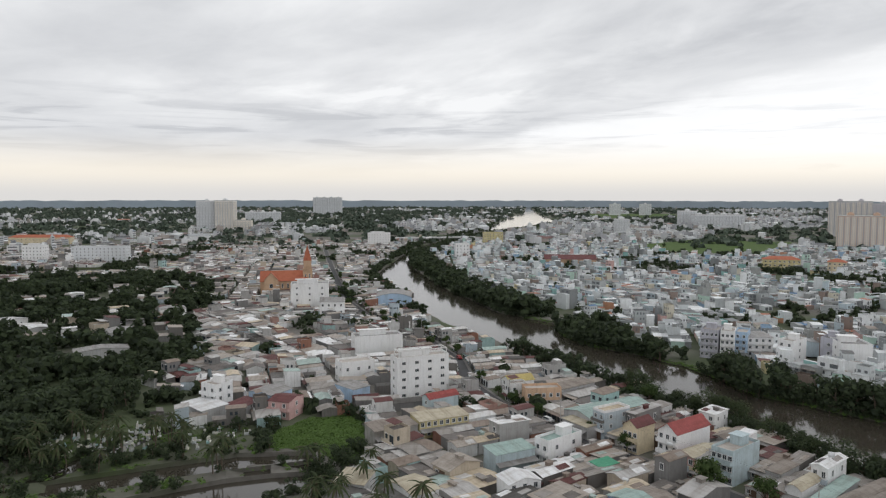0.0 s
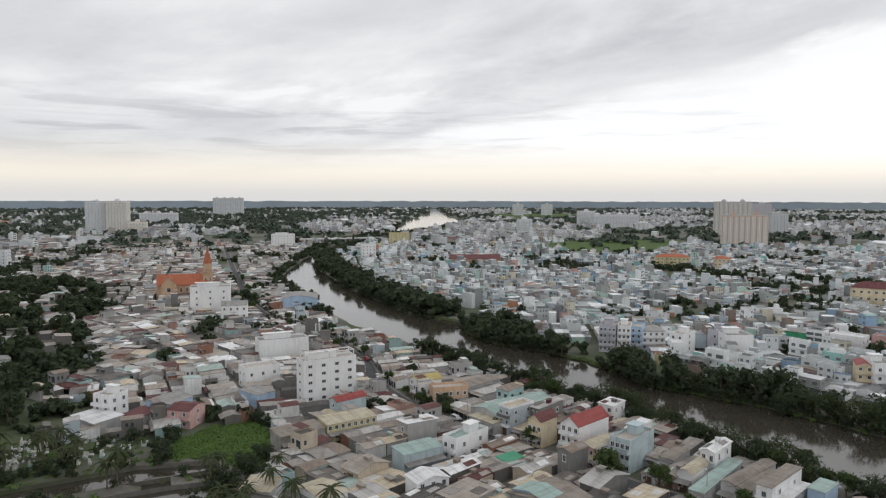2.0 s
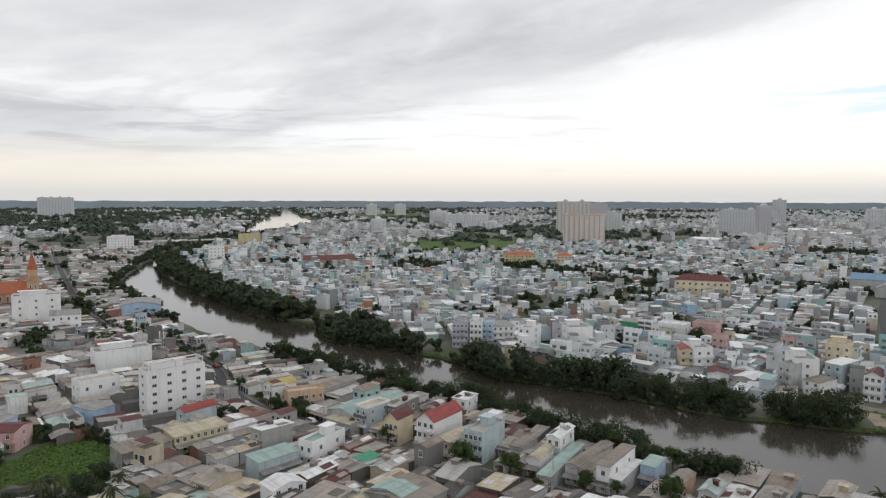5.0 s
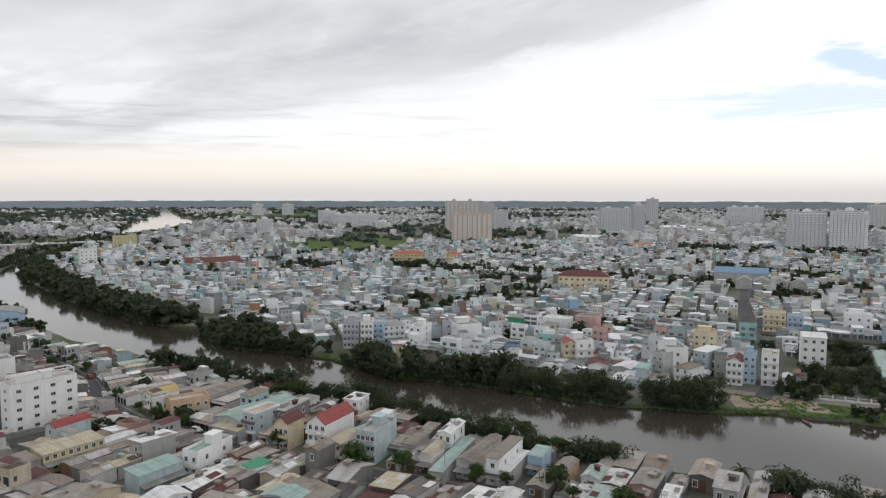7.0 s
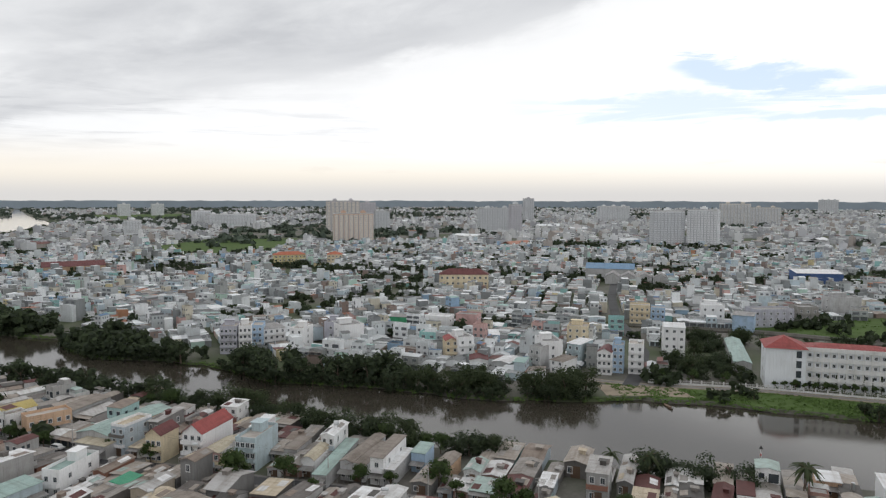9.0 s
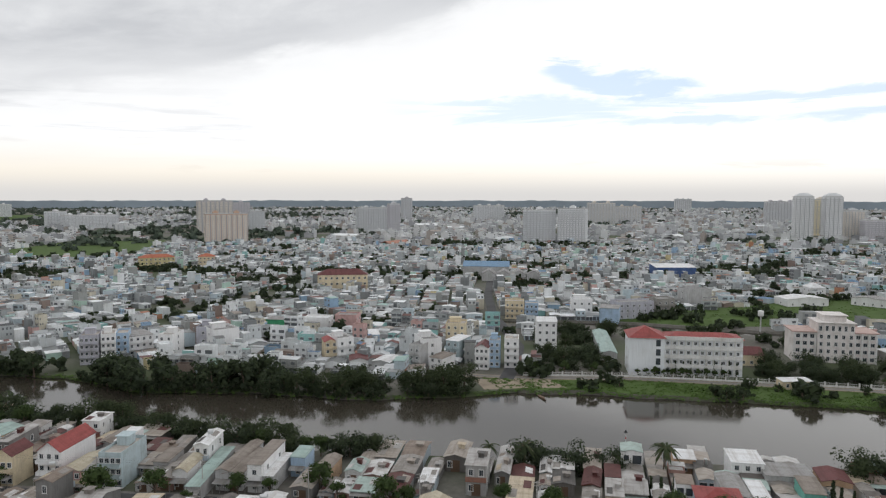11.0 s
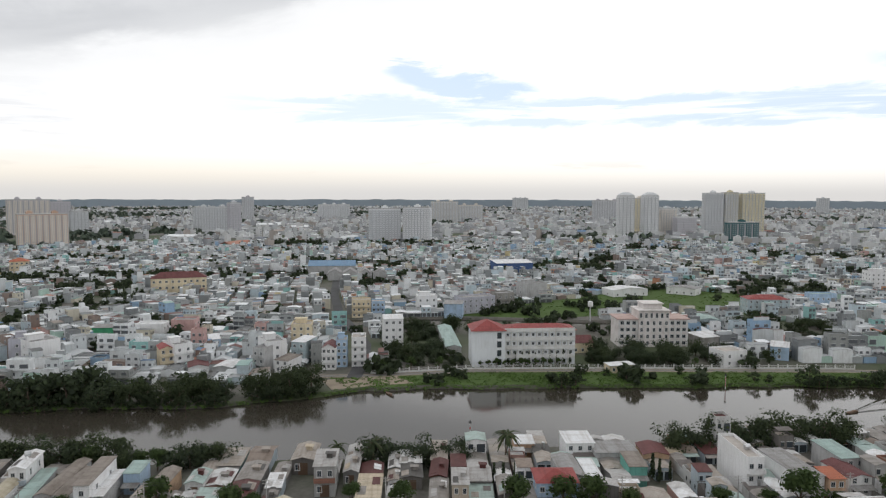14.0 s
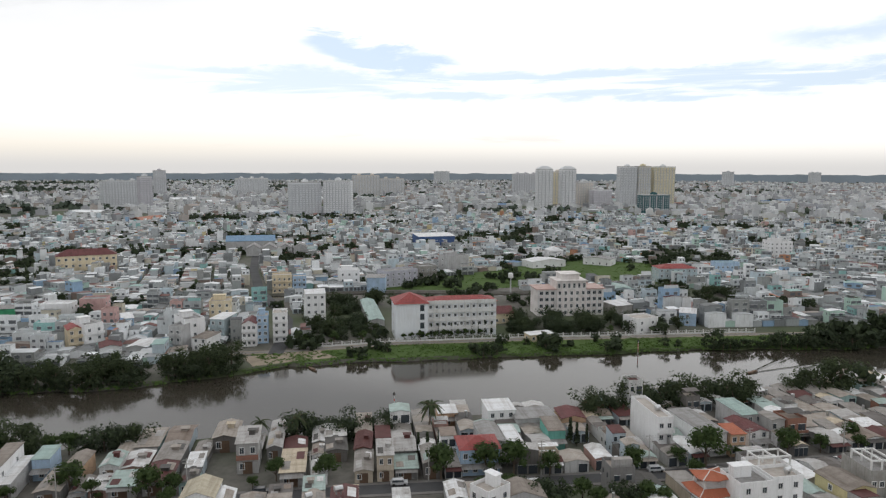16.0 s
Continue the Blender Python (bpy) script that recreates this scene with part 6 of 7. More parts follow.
house("house", "small house with a weathered roof in the grove", "house", at(-151.3, 305.6, 30, 22.0, 9.0, 0), 22.0, 9.0, 5, 1, "wall_grey", "roof_grey", "gable", (2, 1, 1, 1), rise=1.0, extras=(), group="town houses")
house("house", "small house with a pale roof in the grove", "house", at(-212.9, 360.6, 48, 14.7, 10.0, 0), 14.7, 10.0, 4, 1, "wall_grey", "roof_white", "gable", (2, 1, 1, 1), rise=1.0, extras=(), group="town houses")
house("house", "house with a pale roof among trees", "house", at(-164.6, 354.3, 45, 15.0, 12.0, 0), 15.0, 12.0, 4, 1, "wall_grey", "roof_grey", "gable", (2, 1, 1, 1), rise=1.0, extras=(), group="town houses")
house("house", "house with a pale roof among trees", "house", at(-241.0, 382.6, 75, 18.4, 10.0, 0), 18.4, 10.0, 4, 1, "wall_white", "roof_white", "gable", (2, 1, 1, 1), rise=1.0, extras=(), group="town houses")
house("house", "house with a grey roof among trees", "house", at(-163.7, 420.0, 27, 14.3, 10.0, 0), 14.3, 10.0, 5, 1, "wall_white", "roof_grey", "gable", (2, 1, 1, 1), rise=1.0, extras=(), group="town houses")
house("house", "white three-storey house with open roof frame", "house", at(-77.0, 234.5, -29, 7.0, 7.5, 0), 7.0, 7.5, 8.5, 3, "wall_white", "tile_floor", "flat", (2, 1, 2, 2), rise=None, extras=('balcony', 'stair'), group="town houses")
house("house", "low house with a bright white roof", "house", at(-78.4, 225.9, -44, 14.1, 9.0, 0), 14.1, 9.0, 4, 1, "wall_grey", "roof_white", "shed", (1, 0, 0, 0), rise=0.5, extras=(), group="town houses")
house("house", "low house with a maroon roof", "house", at(-66.0, 227.2, -28, 7.9, 9.0, 0), 7.9, 9.0, 4, 1, "wall_grey", "roof_maroon", "shed", (1, 0, 0, 0), rise=0.5, extras=(), group="town houses")
house("house", "pink-grey two-storey house with a maroon roof", "house", at(-51.7, 226.5, -19, 7.8, 9.0, 0), 7.8, 9.0, 6, 2, "wall_pink", "roof_maroon", "side", (2, 1, 1, 1), rise=0.9, extras=('balcony',), group="town houses")
house("house", "pale blue two-storey house with a gable", "house", at(-59.1, 235.7, -31, 10.5, 10.0, 0), 10.5, 10.0, 6, 2, "wall_blue", "roof_grey", "gable", (2, 1, 1, 1), rise=1.0, extras=(), group="town houses")
house("house", "blue-walled house with a tin roof", "house", at(-32.3, 245.5, 48, 7.9, 10.0, 0), 7.9, 10.0, 5, 1, "wall_blue", "roof_grey", "shed", (1, 0, 0, 0), rise=0.4, extras=(), group="town houses")
# ---- the mass of the town ----
low_kinds = [(4.6, 12, 1, "gable"), (5.0, 12, 1, "shed"), (5.2, 12, 1, "gable"), (6.0, 13, 1, "arch"), (5.5, 12, 1, "side"), (4.6, 12, 1, "shed"), (5.0, 12, 1, "gable"), (4.6, 12, 2, "gable"), (5.0, 12, 2, "shed"), (4.8, 12, 2, "flat"), (5.0, 12, 3, "flat"), (6.5, 13, 1, "gable")]
LOW_WEIGHTS = [15, 16, 14, 3, 9, 15, 12, 4, 3, 2, 1, 6]
tall_kinds = [(4.2, 12, 1, "gable"), (5.0, 12, 1, "shed"), (5.2, 13, 1, "side"), (4.4, 12, 2, "gable"), (4.6, 13, 2, "flat"), (5.0, 12, 2, "shed"), (5.2, 13, 3, "flat"), (4.4, 14, 3, "flat"), (5.0, 14, 3, "gable"), (4.8, 14, 4, "flat"), (9.0, 16, 1, "gable")]
TALL_WEIGHTS = [20, 24, 16, 10, 6, 8, 2, 2, 1, 1, 7]
HIGH_WEIGHTS = [9, 11, 7, 13, 14, 12, 10, 8, 5, 7, 2]


def clear(x, y, pad=0.0, woods=True):
    """Where a house may stand."""
    ok = ~inside(river, x, y)
    ok &= near_line(far_bank, x, y) > np.where(np.asarray(y) > 150, 24, 13) + pad
    ok &= near_line(near_bank, x, y) > 7 + pad
    ok &= near_line(street, x, y) > 9 + pad
    ok &= near_line(bank_road, x, y) > 10 + pad
    ok &= near_line(cross_road, x, y) > 6.5 + pad
    ok &= near_line(canal_near, x, y) > 12 + pad
    ok &= near_line(canal_far, x, y) > 14 + pad
    for poly in (wetland, lake_west, scrub, cemetery, field_a, field_b, park, campus, bank_grass) + ((forest,) if woods else ()):
        ok &= ~inside(poly, x, y)
    for tx, ty, tr in TAKEN:
        ok &= np.hypot(x - tx, y - ty) > tr + 2.4 + pad
    return ok


def heading(x, y):
    """The direction of the rows of houses near a place."""
    best, turn = 1e9, 0.0
    for line in (street, bank_road, cross_road, canal_near):
        for (ax, ay), (bx, by) in zip(line[:-1], line[1:]):
            q = math.hypot(x - ax, y - ay)
            if q < best:
                best, turn = q, math.atan2(by - ay, bx - ax)
    return turn if best < 90 else turn + 0.5 * noise.noise((x * 0.004, y * 0.004, 2)) * 3.0


def green_patch(x, y):
    """How leafy a place in the town is."""
    return noise.noise((x * 0.011, y * 0.011, 6)) + 0.45 * noise.noise((x * 0.035, y * 0.035, 2))


lots = []           # x, y, turn, kind, width, depth


def near_side(x, y):
    """Whether a place lies on the near side of the river."""
    for (ax, ay), (bx, by) in zip(near_bank[:-1], near_bank[1:]):
        if by <= y < ay:
            return x < ax + (bx - ax) * (y - ay) / (by - ay)
    return False


def lay_street_lots():
    """Deep narrow plots on both sides of the riverside street, each a chain of roofs down to the water."""
    r = random.Random(17)
    for side in (1, -1):
        left = 0.0
        for x, y, a in along(street, 1.0):
            left -= 1.0
            if left > 0 or math.hypot(x, y) > 700:
                continue
            wide = r.choice((3.8, 4.2, 4.6, 5.2, 5.8)) * r.uniform(0.95, 1.08)
            left = wide + (0.2 if r.random() < 0.85 else r.uniform(1.5, 3.5))
            u, v = -side * math.sin(a), side * math.cos(a)
            o, n = r.uniform(3.6, 4.6), 0
            while o < (62 if side > 0 else 34):
                deep = r.uniform(6.5, 13)
                px, py = x + u * (o + deep / 2), y + v * (o + deep / 2)
                ex, ey = x + u * (o + deep), y + v * (o + deep)
                if side > 0 and (inside(river, px, py) or near_line(near_bank, ex, ey) < (5.0 if ey > 140 else -9)):
                    break
                if all(math.hypot(px - tx, py - ty) > tr + 1.9 for tx, ty, tr in TAKEN) and not any(inside(p, px, py) for p in (wetland, scrub, forest, cemetery)):
                    if r.random() < 0.94:
                        lots.append((px, py, a + (math.pi if side < 0 else 0) + r.gauss(0, 0.012), r.randrange(1000), wide, deep))
                o += deep + (0.15 if r.random() < 0.8 else r.uniform(1.0, 3.5))
                n += 1


lay_street_lots()


def lay_lots():
    r = random.Random(5)
    seeds = []
    for i in range(-14, 14):
        for j in range(-8, 14):
            x, y = 95 * (i + r.uniform(-0.4, 0.4)) + 150, 95 * (j + r.uniform(-0.4, 0.4)) + 250
            q, a = math.hypot(x, y), math.degrees(math.atan2(x, y))
            if q < 1080 and -48 < a < 118 and q > 60 or (q < 170 and y > -80 and x > -200):
                seeds.append((x, y, heading(x, y)))
    S = np.array([(s[0], s[1]) for s in seeds])
    SX, SY = np.array([p[0] for p in lots]), np.array([p[1] for p in lots])
    for k, (sx, sy, turn) in enumerate(seeds):
        c, s = math.cos(turn), math.sin(turn)
        v, row, cand = -85.0, 0, []
        while v < 85:
            deep = r.choice((8.0, 9.5, 11.0))
            u = -85.0 + r.uniform(0, 4)
            while u < 85:
                kind = r.randrange(1000)
                wide = (4.2, 4.8, 5.6, 6.6, 8.5)[kind % 5] * r.uniform(0.92, 1.1)
                x, y = sx + c * (u + wide / 2) - s * v, sy + s * (u + wide / 2) + c * v
                if r.random() > 0.06:
                    cand.append((x, y, turn + (math.pi if row % 2 else 0) + r.gauss(0, 0.04), kind, wide, deep * r.uniform(0.85, 1.0)))
                u += wide + (0.12 if r.random() < 0.9 else r.uniform(1.0, 3.0))
            v += deep + (0.6 if row % 2 else r.uniform(1.6, 3.4))
            row += 1
        X = np.array([p[0] for p in cand])
        Y = np.array([p[1] for p in cand])
        near = np.argsort(np.hypot(S[:, 0] - sx, S[:, 1] - sy))[:14]
        dist = np.hypot(X[:, None] - S[near, 0], Y[:, None] - S[near, 1])
        ok = dist.argmin(1) == 0
        cand = [p for p, good in zip(cand, ok) if good]
        if not cand:
            continue
        X, Y = X[ok], Y[ok]
        ok = clear(X, Y) & np.array([green_patch(p, q) < 0.27 for p, q in zip(X, Y)]) & (np.hypot(X[:, None] - SX, Y[:, None] - SY).min(1) > 7.0)
        lots.extend(p for p, good in zip(cand, ok) if good)


lay_lots()


def grove_lots():
    """Low roofs scattered through the garden woods."""
    r = random.Random(77)
    spots = []
    while len(spots) < 46:
        x, y = r.uniform(-300, -108), r.uniform(335, 600)
        if not inside(forest, x, y) or any(math.hypot(x - p, y - q) < 12 for p, q in spots) or any(math.hypot(x - a, y - b) < c + 5 for a, b, c in TAKEN):
            continue
        spots.append((x, y))
        lots.append((x, y, r.choice((0.4, 0.55, 2.1)) + r.gauss(0, 0.1), r.randrange(1000), r.uniform(7, 11), r.uniform(9, 14)))
    return spots


grove_spots = grove_lots()


def spread_town():
    r = random.Random(8)
    variants = {}
    for zone, kinds in (("low", low_kinds), ("tall", tall_kinds)):
        for i, (w, d, n, kind) in enumerate(kinds):
            for detail in (0, 1):
                for v in range(3):
                    variants[zone, i, detail, v] = (house_plain(w, d, n, kind, detail, random.Random(100 * i + 10 * v + detail)), w, d)
    chosen = sorted(lots, key=lambda p: math.hypot(p[0] - 70, p[1] - 120))
    single, mass = [], {"low": [], "tall": []}
    for p in chosen:
        x, y, turn, kind, wide, deep = p
        zone = "low" if near_side(x, y) else "tall"
        if zone == "low" and len(single) < 290 and math.hypot(x, y) < 420:
            single.append(p)
            continue
        kinds = low_kinds if zone == "low" else tall_kinds
        high = noise.noise((x * 0.013, y * 0.013, 17)) + 0.6 * noise.noise((x * 0.045, y * 0.045, 3)) > (0.12 if math.hypot(x, y) < 430 else 0.30)
        i = r.choices(range(len(kinds)), LOW_WEIGHTS if zone == "low" else HIGH_WEIGHTS if high else TALL_WEIGHTS)[0]
        detail = 1 if math.hypot(x, y) < 430 else 0
        arrays, w, d = variants[zone, i, detail, kind % 3]
        z = r.uniform(0.86, 1.06) if zone == "low" else r.uniform(0.8, 1.0)
        mass[zone].append((arrays, x, y, 0.0, turn, (wide / w * 0.99, deep / d, z), r.random(), r.random()))
    stuff("riverside_houses", mass["low"], ["wall_near", "roof_near", "glass", "trim", "metal", "roof_near", "wall_near"], "low tin-roofed houses packed along the river", "houses")
    stuff("town_houses", mass["tall"], ["wall_tone", "roof_tone", "glass_dull", "trim", "metal", "roof_tone", "wall_tone"], "dense white and pastel town houses with flat and metal roofs", "houses")
    return single


single_lots = spread_town()


def single_houses():
    r = random.Random(21)
    kinds = []
    words = {"gable": "gabled metal roof", "shed": "sloping metal roof", "side": "pitched metal roof", "flat": "flat roof terrace", "arch": "bowed metal roof"}
    for i, (w, d, n, kind) in enumerate(low_kinds):
        h = n * 3.0 + 0.2
        extras = ("door", "patch") + (("awning",) if i % 2 else ()) + (("balcony",) if n > 1 else ()) + (("tank",) if i == 7 else ())
        first = house("house", f"{('low', 'two-storey', 'three-storey')[n - 1]} plastered house with a {words[kind]}", "house", pose(0, 0, 0), w, d, h, n, "wall_mixed", "roof_mixed", kind, (max(1, int(w / 2.2)), 0, 2 if n > 1 else 0, 1 if n > 1 else 0), extras=extras + (("lean_to",) if i % 2 == 0 else ()), group="riverside houses", over=0.7)
        kinds.append((first, w, d))
    used = set()
    for x, y, turn, kind, wide, deep in single_lots:
        i = r.choices(range(len(kinds)), LOW_WEIGHTS)[0]
        first, w, d = kinds[i]
        m = pose(x, y, 0, 0, 0, math.degrees(turn)) @ Matrix.Diagonal((wide / w * 0.95, deep / d * 0.96, r.choice((0.72, 0.84, 0.94, 1.0, 1.12, 1.3)) * r.uniform(0.95, 1.05), 1))
        if i in used:
            ob = copy_thing(first, m)
            ob.matrix_basis = m
        else:
            used.add(i)
            first.matrix_basis = m


single_houses()


def wooded(x, y):
    """Whether a far place lies in woods and gardens; fewer towards the east, more past two kilometres to the north."""
    d, a = math.hypot(x, y), math.atan2(x, y)
    n = noise.noise((x * 0.0022, y * 0.0022, 11)) + 0.55 * noise.noise((x * 0.007, y * 0.007, 4))
    return n > 0.16 + 0.28 * (a - 0.2) - 0.42 * min(1.0, max(0.0, (d - 1500) / 1300)) * max(0.25, 1.0 - 0.55 * max(0.0, a))


def far_town():
    """Roofs and blocks of the districts past a kilometre."""
    r = random.Random(31)
    kinds = []
    for i, (w, d, n, kind) in enumerate([(9, 14, 2, "flat"), (12, 16, 3, "flat"), (10, 16, 1, "gable"), (14, 22, 1, "gable"), (6, 14, 4, "flat"), (30, 50, 2, "gable"), (8, 14, 3, "gable")]):
        g = Geo()
        h = n * 3.4
        g.box(-w / 2, -d / 2, -0.3, w / 2, d / 2, h, 0, 1)
        q = roof_geo(kind, w, d, h) if kind != "flat" else Geo()
        if kind == "flat":
            q.box(-w * 0.3, 0, h, w * 0.2, d * 0.3, h + 2.4)
        k = len(g.v)
        g.v += q.v
        g.f += [tuple(j + k for j in f) for f in q.f]
        g.m += [1 if kind != "flat" else 0] * len(q.f)
        for f in range(n):
            g.face([(-w * 0.4, -d / 2 - 0.05, f * 3.4 + 1), (w * 0.4, -d / 2 - 0.05, f * 3.4 + 1), (w * 0.4, -d / 2 - 0.05, f * 3.4 + 2.4), (-w * 0.4, -d / 2 - 0.05, f * 3.4 + 2.4)], 2)
        kinds.append(g.arrays())
    n = 22000
    q = 950 * (4700 / 950) ** np.sqrt(rng.random(n) * 0.96)
    a = np.radians(rng.uniform(-46, 112, n))
    X, Y = q * np.sin(a), q * np.cos(a)
    ok = clear(X, Y) & (q > 980)
    out = []
    for x, y, d, good in zip(X, Y, q, ok):
        if not good:
            continue
        if r.random() > (0.92 if not wooded(x, y) else 0.04):
            continue
        k = 5 if r.random() < 0.02 else r.randrange(5) if r.random() < 0.8 else 6
        out.append((kinds[k], x, y, 0.0, heading_far(x, y) + (math.pi / 2 if r.random() < 0.3 else 0), (r.uniform(0.6, 1.1), r.uniform(0.6, 1.1), r.uniform(0.7, 1.1)), r.random(), r.random()))
    stuff("far_houses", out, ["wall_far", "roof_tone", "glass_dull"], "distant pale houses and sheds spread over the plain", "houses")


def heading_far(x, y):
    return 1.2 * noise.noise((x * 0.001, y * 0.001, 5)) + 0.4


far_town()

# ---- trees ----
tree_kinds = [
    tree_kind("tree", "dense dark green mangrove tree leaning over the water", 8.5, 9.0, 1, 20, 84, 0.34, "leaves", 0.0),
    tree_kind("tree", "broad dark green tree on the river bank", 10.0, 10.0, 2, 21, 84, 0.35, "leaves_olive", 0.0),
    tree_kind("tree", "low spreading dark green thicket tree", 6.5, 8.5, 3, 17, 82, 0.33, "leaves", -0.05),
    tree_kind("tree", "fresh green street tree with a round crown", 7.5, 6.5, 4, 15, 84, 0.31, "leaves_bright", 0.3),
    tree_kind("tree", "slim green garden tree", 7.0, 4.5, 5, 12, 76, 0.30, "leaves_bright", 0.22),
]
used_kinds = set()


bank_extra = []     # trees past the first three hundred


def plant(kind, x, y, turn, size, z=0.0):
    m = pose(x, y, z, 0, 0, turn) @ Matrix.Scale(size, 4)
    if kind.name not in used_kinds:
        used_kinds.add(kind.name)
        kind.matrix_basis = m
    elif len(planted) < 285:
        copy_thing(kind, m).matrix_basis = m
        planted.append(1)
    else:
        bank_extra.append((x, y, z, size))


planted = []


grove_a = [(250, 150), (262, 172), (300, 200), (325, 205), (345, 180), (290, 155), (268, 132)]
grove_d = [(392, 62), (425, 44), (452, 12), (410, -12), (372, 16)]
grove_b = [(280, 92), (312, 108), (330, 90), (294, 72)]
grove_c = [(288, 72), (322, 76), (345, 38), (318, 18), (302, 40)]


def plant_streets():
    r = random.Random(6)
    for x, y, a in along(street, 17.0, 5):
        q = math.hypot(x, y)
        if q > 640:
            continue
        for side in (-1, 1):
            if r.random() < (0.8 if q > 300 else 0.42):
                plant(tree_kinds[3 if r.random() < 0.7 else 4], x - side * 4.0 * math.sin(a), y + side * 4.0 * math.cos(a), r.uniform(0, 360), r.uniform(0.45, 0.9))
    for x, y, a in along(bank_road, 12.0, 30):
        if y > 20 and r.random() < 0.5:
            plant(tree_kinds[4], x - 6 * math.sin(a), y + 6 * math.cos(a), r.uniform(0, 360), r.uniform(0.6, 0.9))
    for poly, count in ((grove_a, 38), (grove_b, 12), (grove_c, 26), (campus, 14), (grove_d, 24)):
        n, tries = 0, 0
        xs, ys = [p[0] for p in poly], [p[1] for p in poly]
        while n < count and tries < 2000:
            tries += 1
            x, y = r.uniform(min(xs), max(xs)), r.uniform(min(ys), max(ys))
            if inside(poly, x, y) and all(math.hypot(x - p, y - q) > s + 1.0 for p, q, s in TAKEN) and near_line(bank_road, x, y) > 7:
                plant(tree_kinds[r.choice((0, 1, 2))], x, y, r.uniform(0, 360), r.uniform(0.65, 0.95))
                n += 1


plant_streets()
for x, y, size in ((-27, 184, 0.8), (-24, 192, 0.8), (-31, 177, 0.75), (-22, 180, 0.7), (-26, 171, 0.7), (-29, 189, 0.6), (-33, 172, 0.6)):
    plant(tree_kinds[2], x, y, x * 11, size)
for k in range(11):
    plant(tree_kinds[4], 260.5 + 2.0 * k, 124 - 2.75 * k, 33 * k, 0.5 + 0.06 * (k % 3))
for x, y, size in ((175, 0, 1.45), (190, -19, 1.05), (206, -35, 0.85), (196, -27, 0.7), (165, 16, 0.9), (143, 57, 1.2), (149, 48, 1.15), (152, 42, 1.2), (155, 34, 0.85), (173, 8, 0.5), (108, 112, 1.1), (127, 92, 0.8), (131, 81, 0.95), (75, 158, 1.0), (64, 164, 1.3), (89, 144, 0.8), (103, 130, 1.1), (52, 193, 0.8), (31, 224, 0.7), (24, 236, 0.7), (57, 174, 0.6)):
    plant(tree_kinds[3], x, y, x * 7, size)


for x, y, size in YARD_TREES:
    plant(tree_kinds[3 if size < 0.85 else 2], x, y, x * 5, size)


bank_gaps = ((66, 408, 17), (104, 297, 9), (107, 268, 6), (152, 213, 3.5), (176, 177, 3.5), (213, 150, 6), (8, 545, 12), (-28, 660, 14))


def plant_banks():
    r = random.Random(3)
    plan = []
    for x, y, a in along(far_bank, 3.0):
        if not (100 < math.hypot(x, y) < 900):
            continue
        if any(math.hypot(x - p, y - q) < s for p, q, s in bank_gaps) and r.random() < 0.85:
            continue
        off = 19 * r.random() ** 1.25 - 3.0
        px, py = x - off * math.sin(a), y + off * math.cos(a)
        if 4 < y < 158 or inside(bank_grass, px, py):
            if r.random() < 0.16:
                plan.append((2, px, py, r.uniform(0.4, 0.65)))
            continue
        tall = 1.14
        plan.append((r.choice((0, 1, 2, 0, 1)), px, py, tall * (r.uniform(0.76, 1.12) + 0.34 * noise.noise((px * 0.03, py * 0.03, 4)))))
        if y > 330:
            bank_extra.append((px - r.uniform(4, 16) * math.sin(a), py + r.uniform(4, 16) * math.cos(a), 0.0, r.uniform(0.8, 1.2)))
    for x, y, a in along(far_bank, 3.2):
        if (158 < y or y < 4) and math.hypot(x, y) < 620 and all(math.hypot(x - p, y - q) > s for p, q, s in bank_gaps):
            off = r.uniform(-2.2, 0.5)
            bank_extra.append((x - off * math.sin(a), y + off * math.cos(a), -0.9, r.uniform(0.4, 0.6)))
    for x, y, a in along(near_bank, 4.2):
        if not (90 < math.hypot(x, y) < 520):
            continue
        off = r.uniform(-1.0, 6.0)
        px, py = x + off * math.sin(a), y - off * math.cos(a)
        if y < 138 or (y > 330 and noise.noise((x * 0.03, y * 0.03, 21)) < 0.28):
            continue
        plan.append((r.choice((0, 1, 2, 3, 1)), px, py, r.uniform(0.6, 1.0) * (0.75 if y > 330 else 1.15)))
    for x, y, size in ((197, 33, 1.0), (203, 27, 1.15), (208, 22, 1.2), (212, 15, 1.25), (217, 10, 1.2), (222, 5, 1.0), (226, -2, 1.2), (230, -8, 1.1), (243, -23, 0.8), (248, -30, 1.15), (252, -37, 1.4), (258, -44, 1.3), (214, 8, 1.0), (224, -6, 1.0), (150, 102, 1.15), (154, 97, 0.85), (157, 91, 1.05), (160, 87, 0.85), (165, 82, 0.95), (163, 80, 0.7)):
        plan.append((r.choice((0, 1)), x, y, size))
    for kind, x, y, size in sorted(plan, key=lambda p: math.hypot(p[1], p[2])):
        plant(tree_kinds[kind], x, y, r.uniform(0, 360), size, -0.4)


plant_banks()


def palms():
    r = random.Random(9)
    kinds = [palm_kind(8.5, 1, "coconut palm with drooping green fronds"), palm_kind(6.5, 2, "short coconut palm with yellowing fronds")]
    seen = set()
    spots = [(r.uniform(-118, -52), r.uniform(176, 204)) for _ in range(34)] + [(r.uniform(-50, -5), r.uniform(150, 178)) for _ in range(14)] + [(148, 101), (168, 71), (145, 111), (198, 32), (165, 70)]
    for x, y in spots:
        if inside(pond_a, x, y) or inside(pond_b, x, y):
            continue
        k = r.randrange(2)
        m = pose(x, y, 0, 0, 0, r.uniform(0, 360)) @ Matrix.Scale(r.uniform(0.8, 1.1), 4)
        if k in seen:
            copy_thing(kinds[k], m).matrix_basis = m
        else:
            seen.add(k)
            kinds[k].matrix_basis = m


palms()


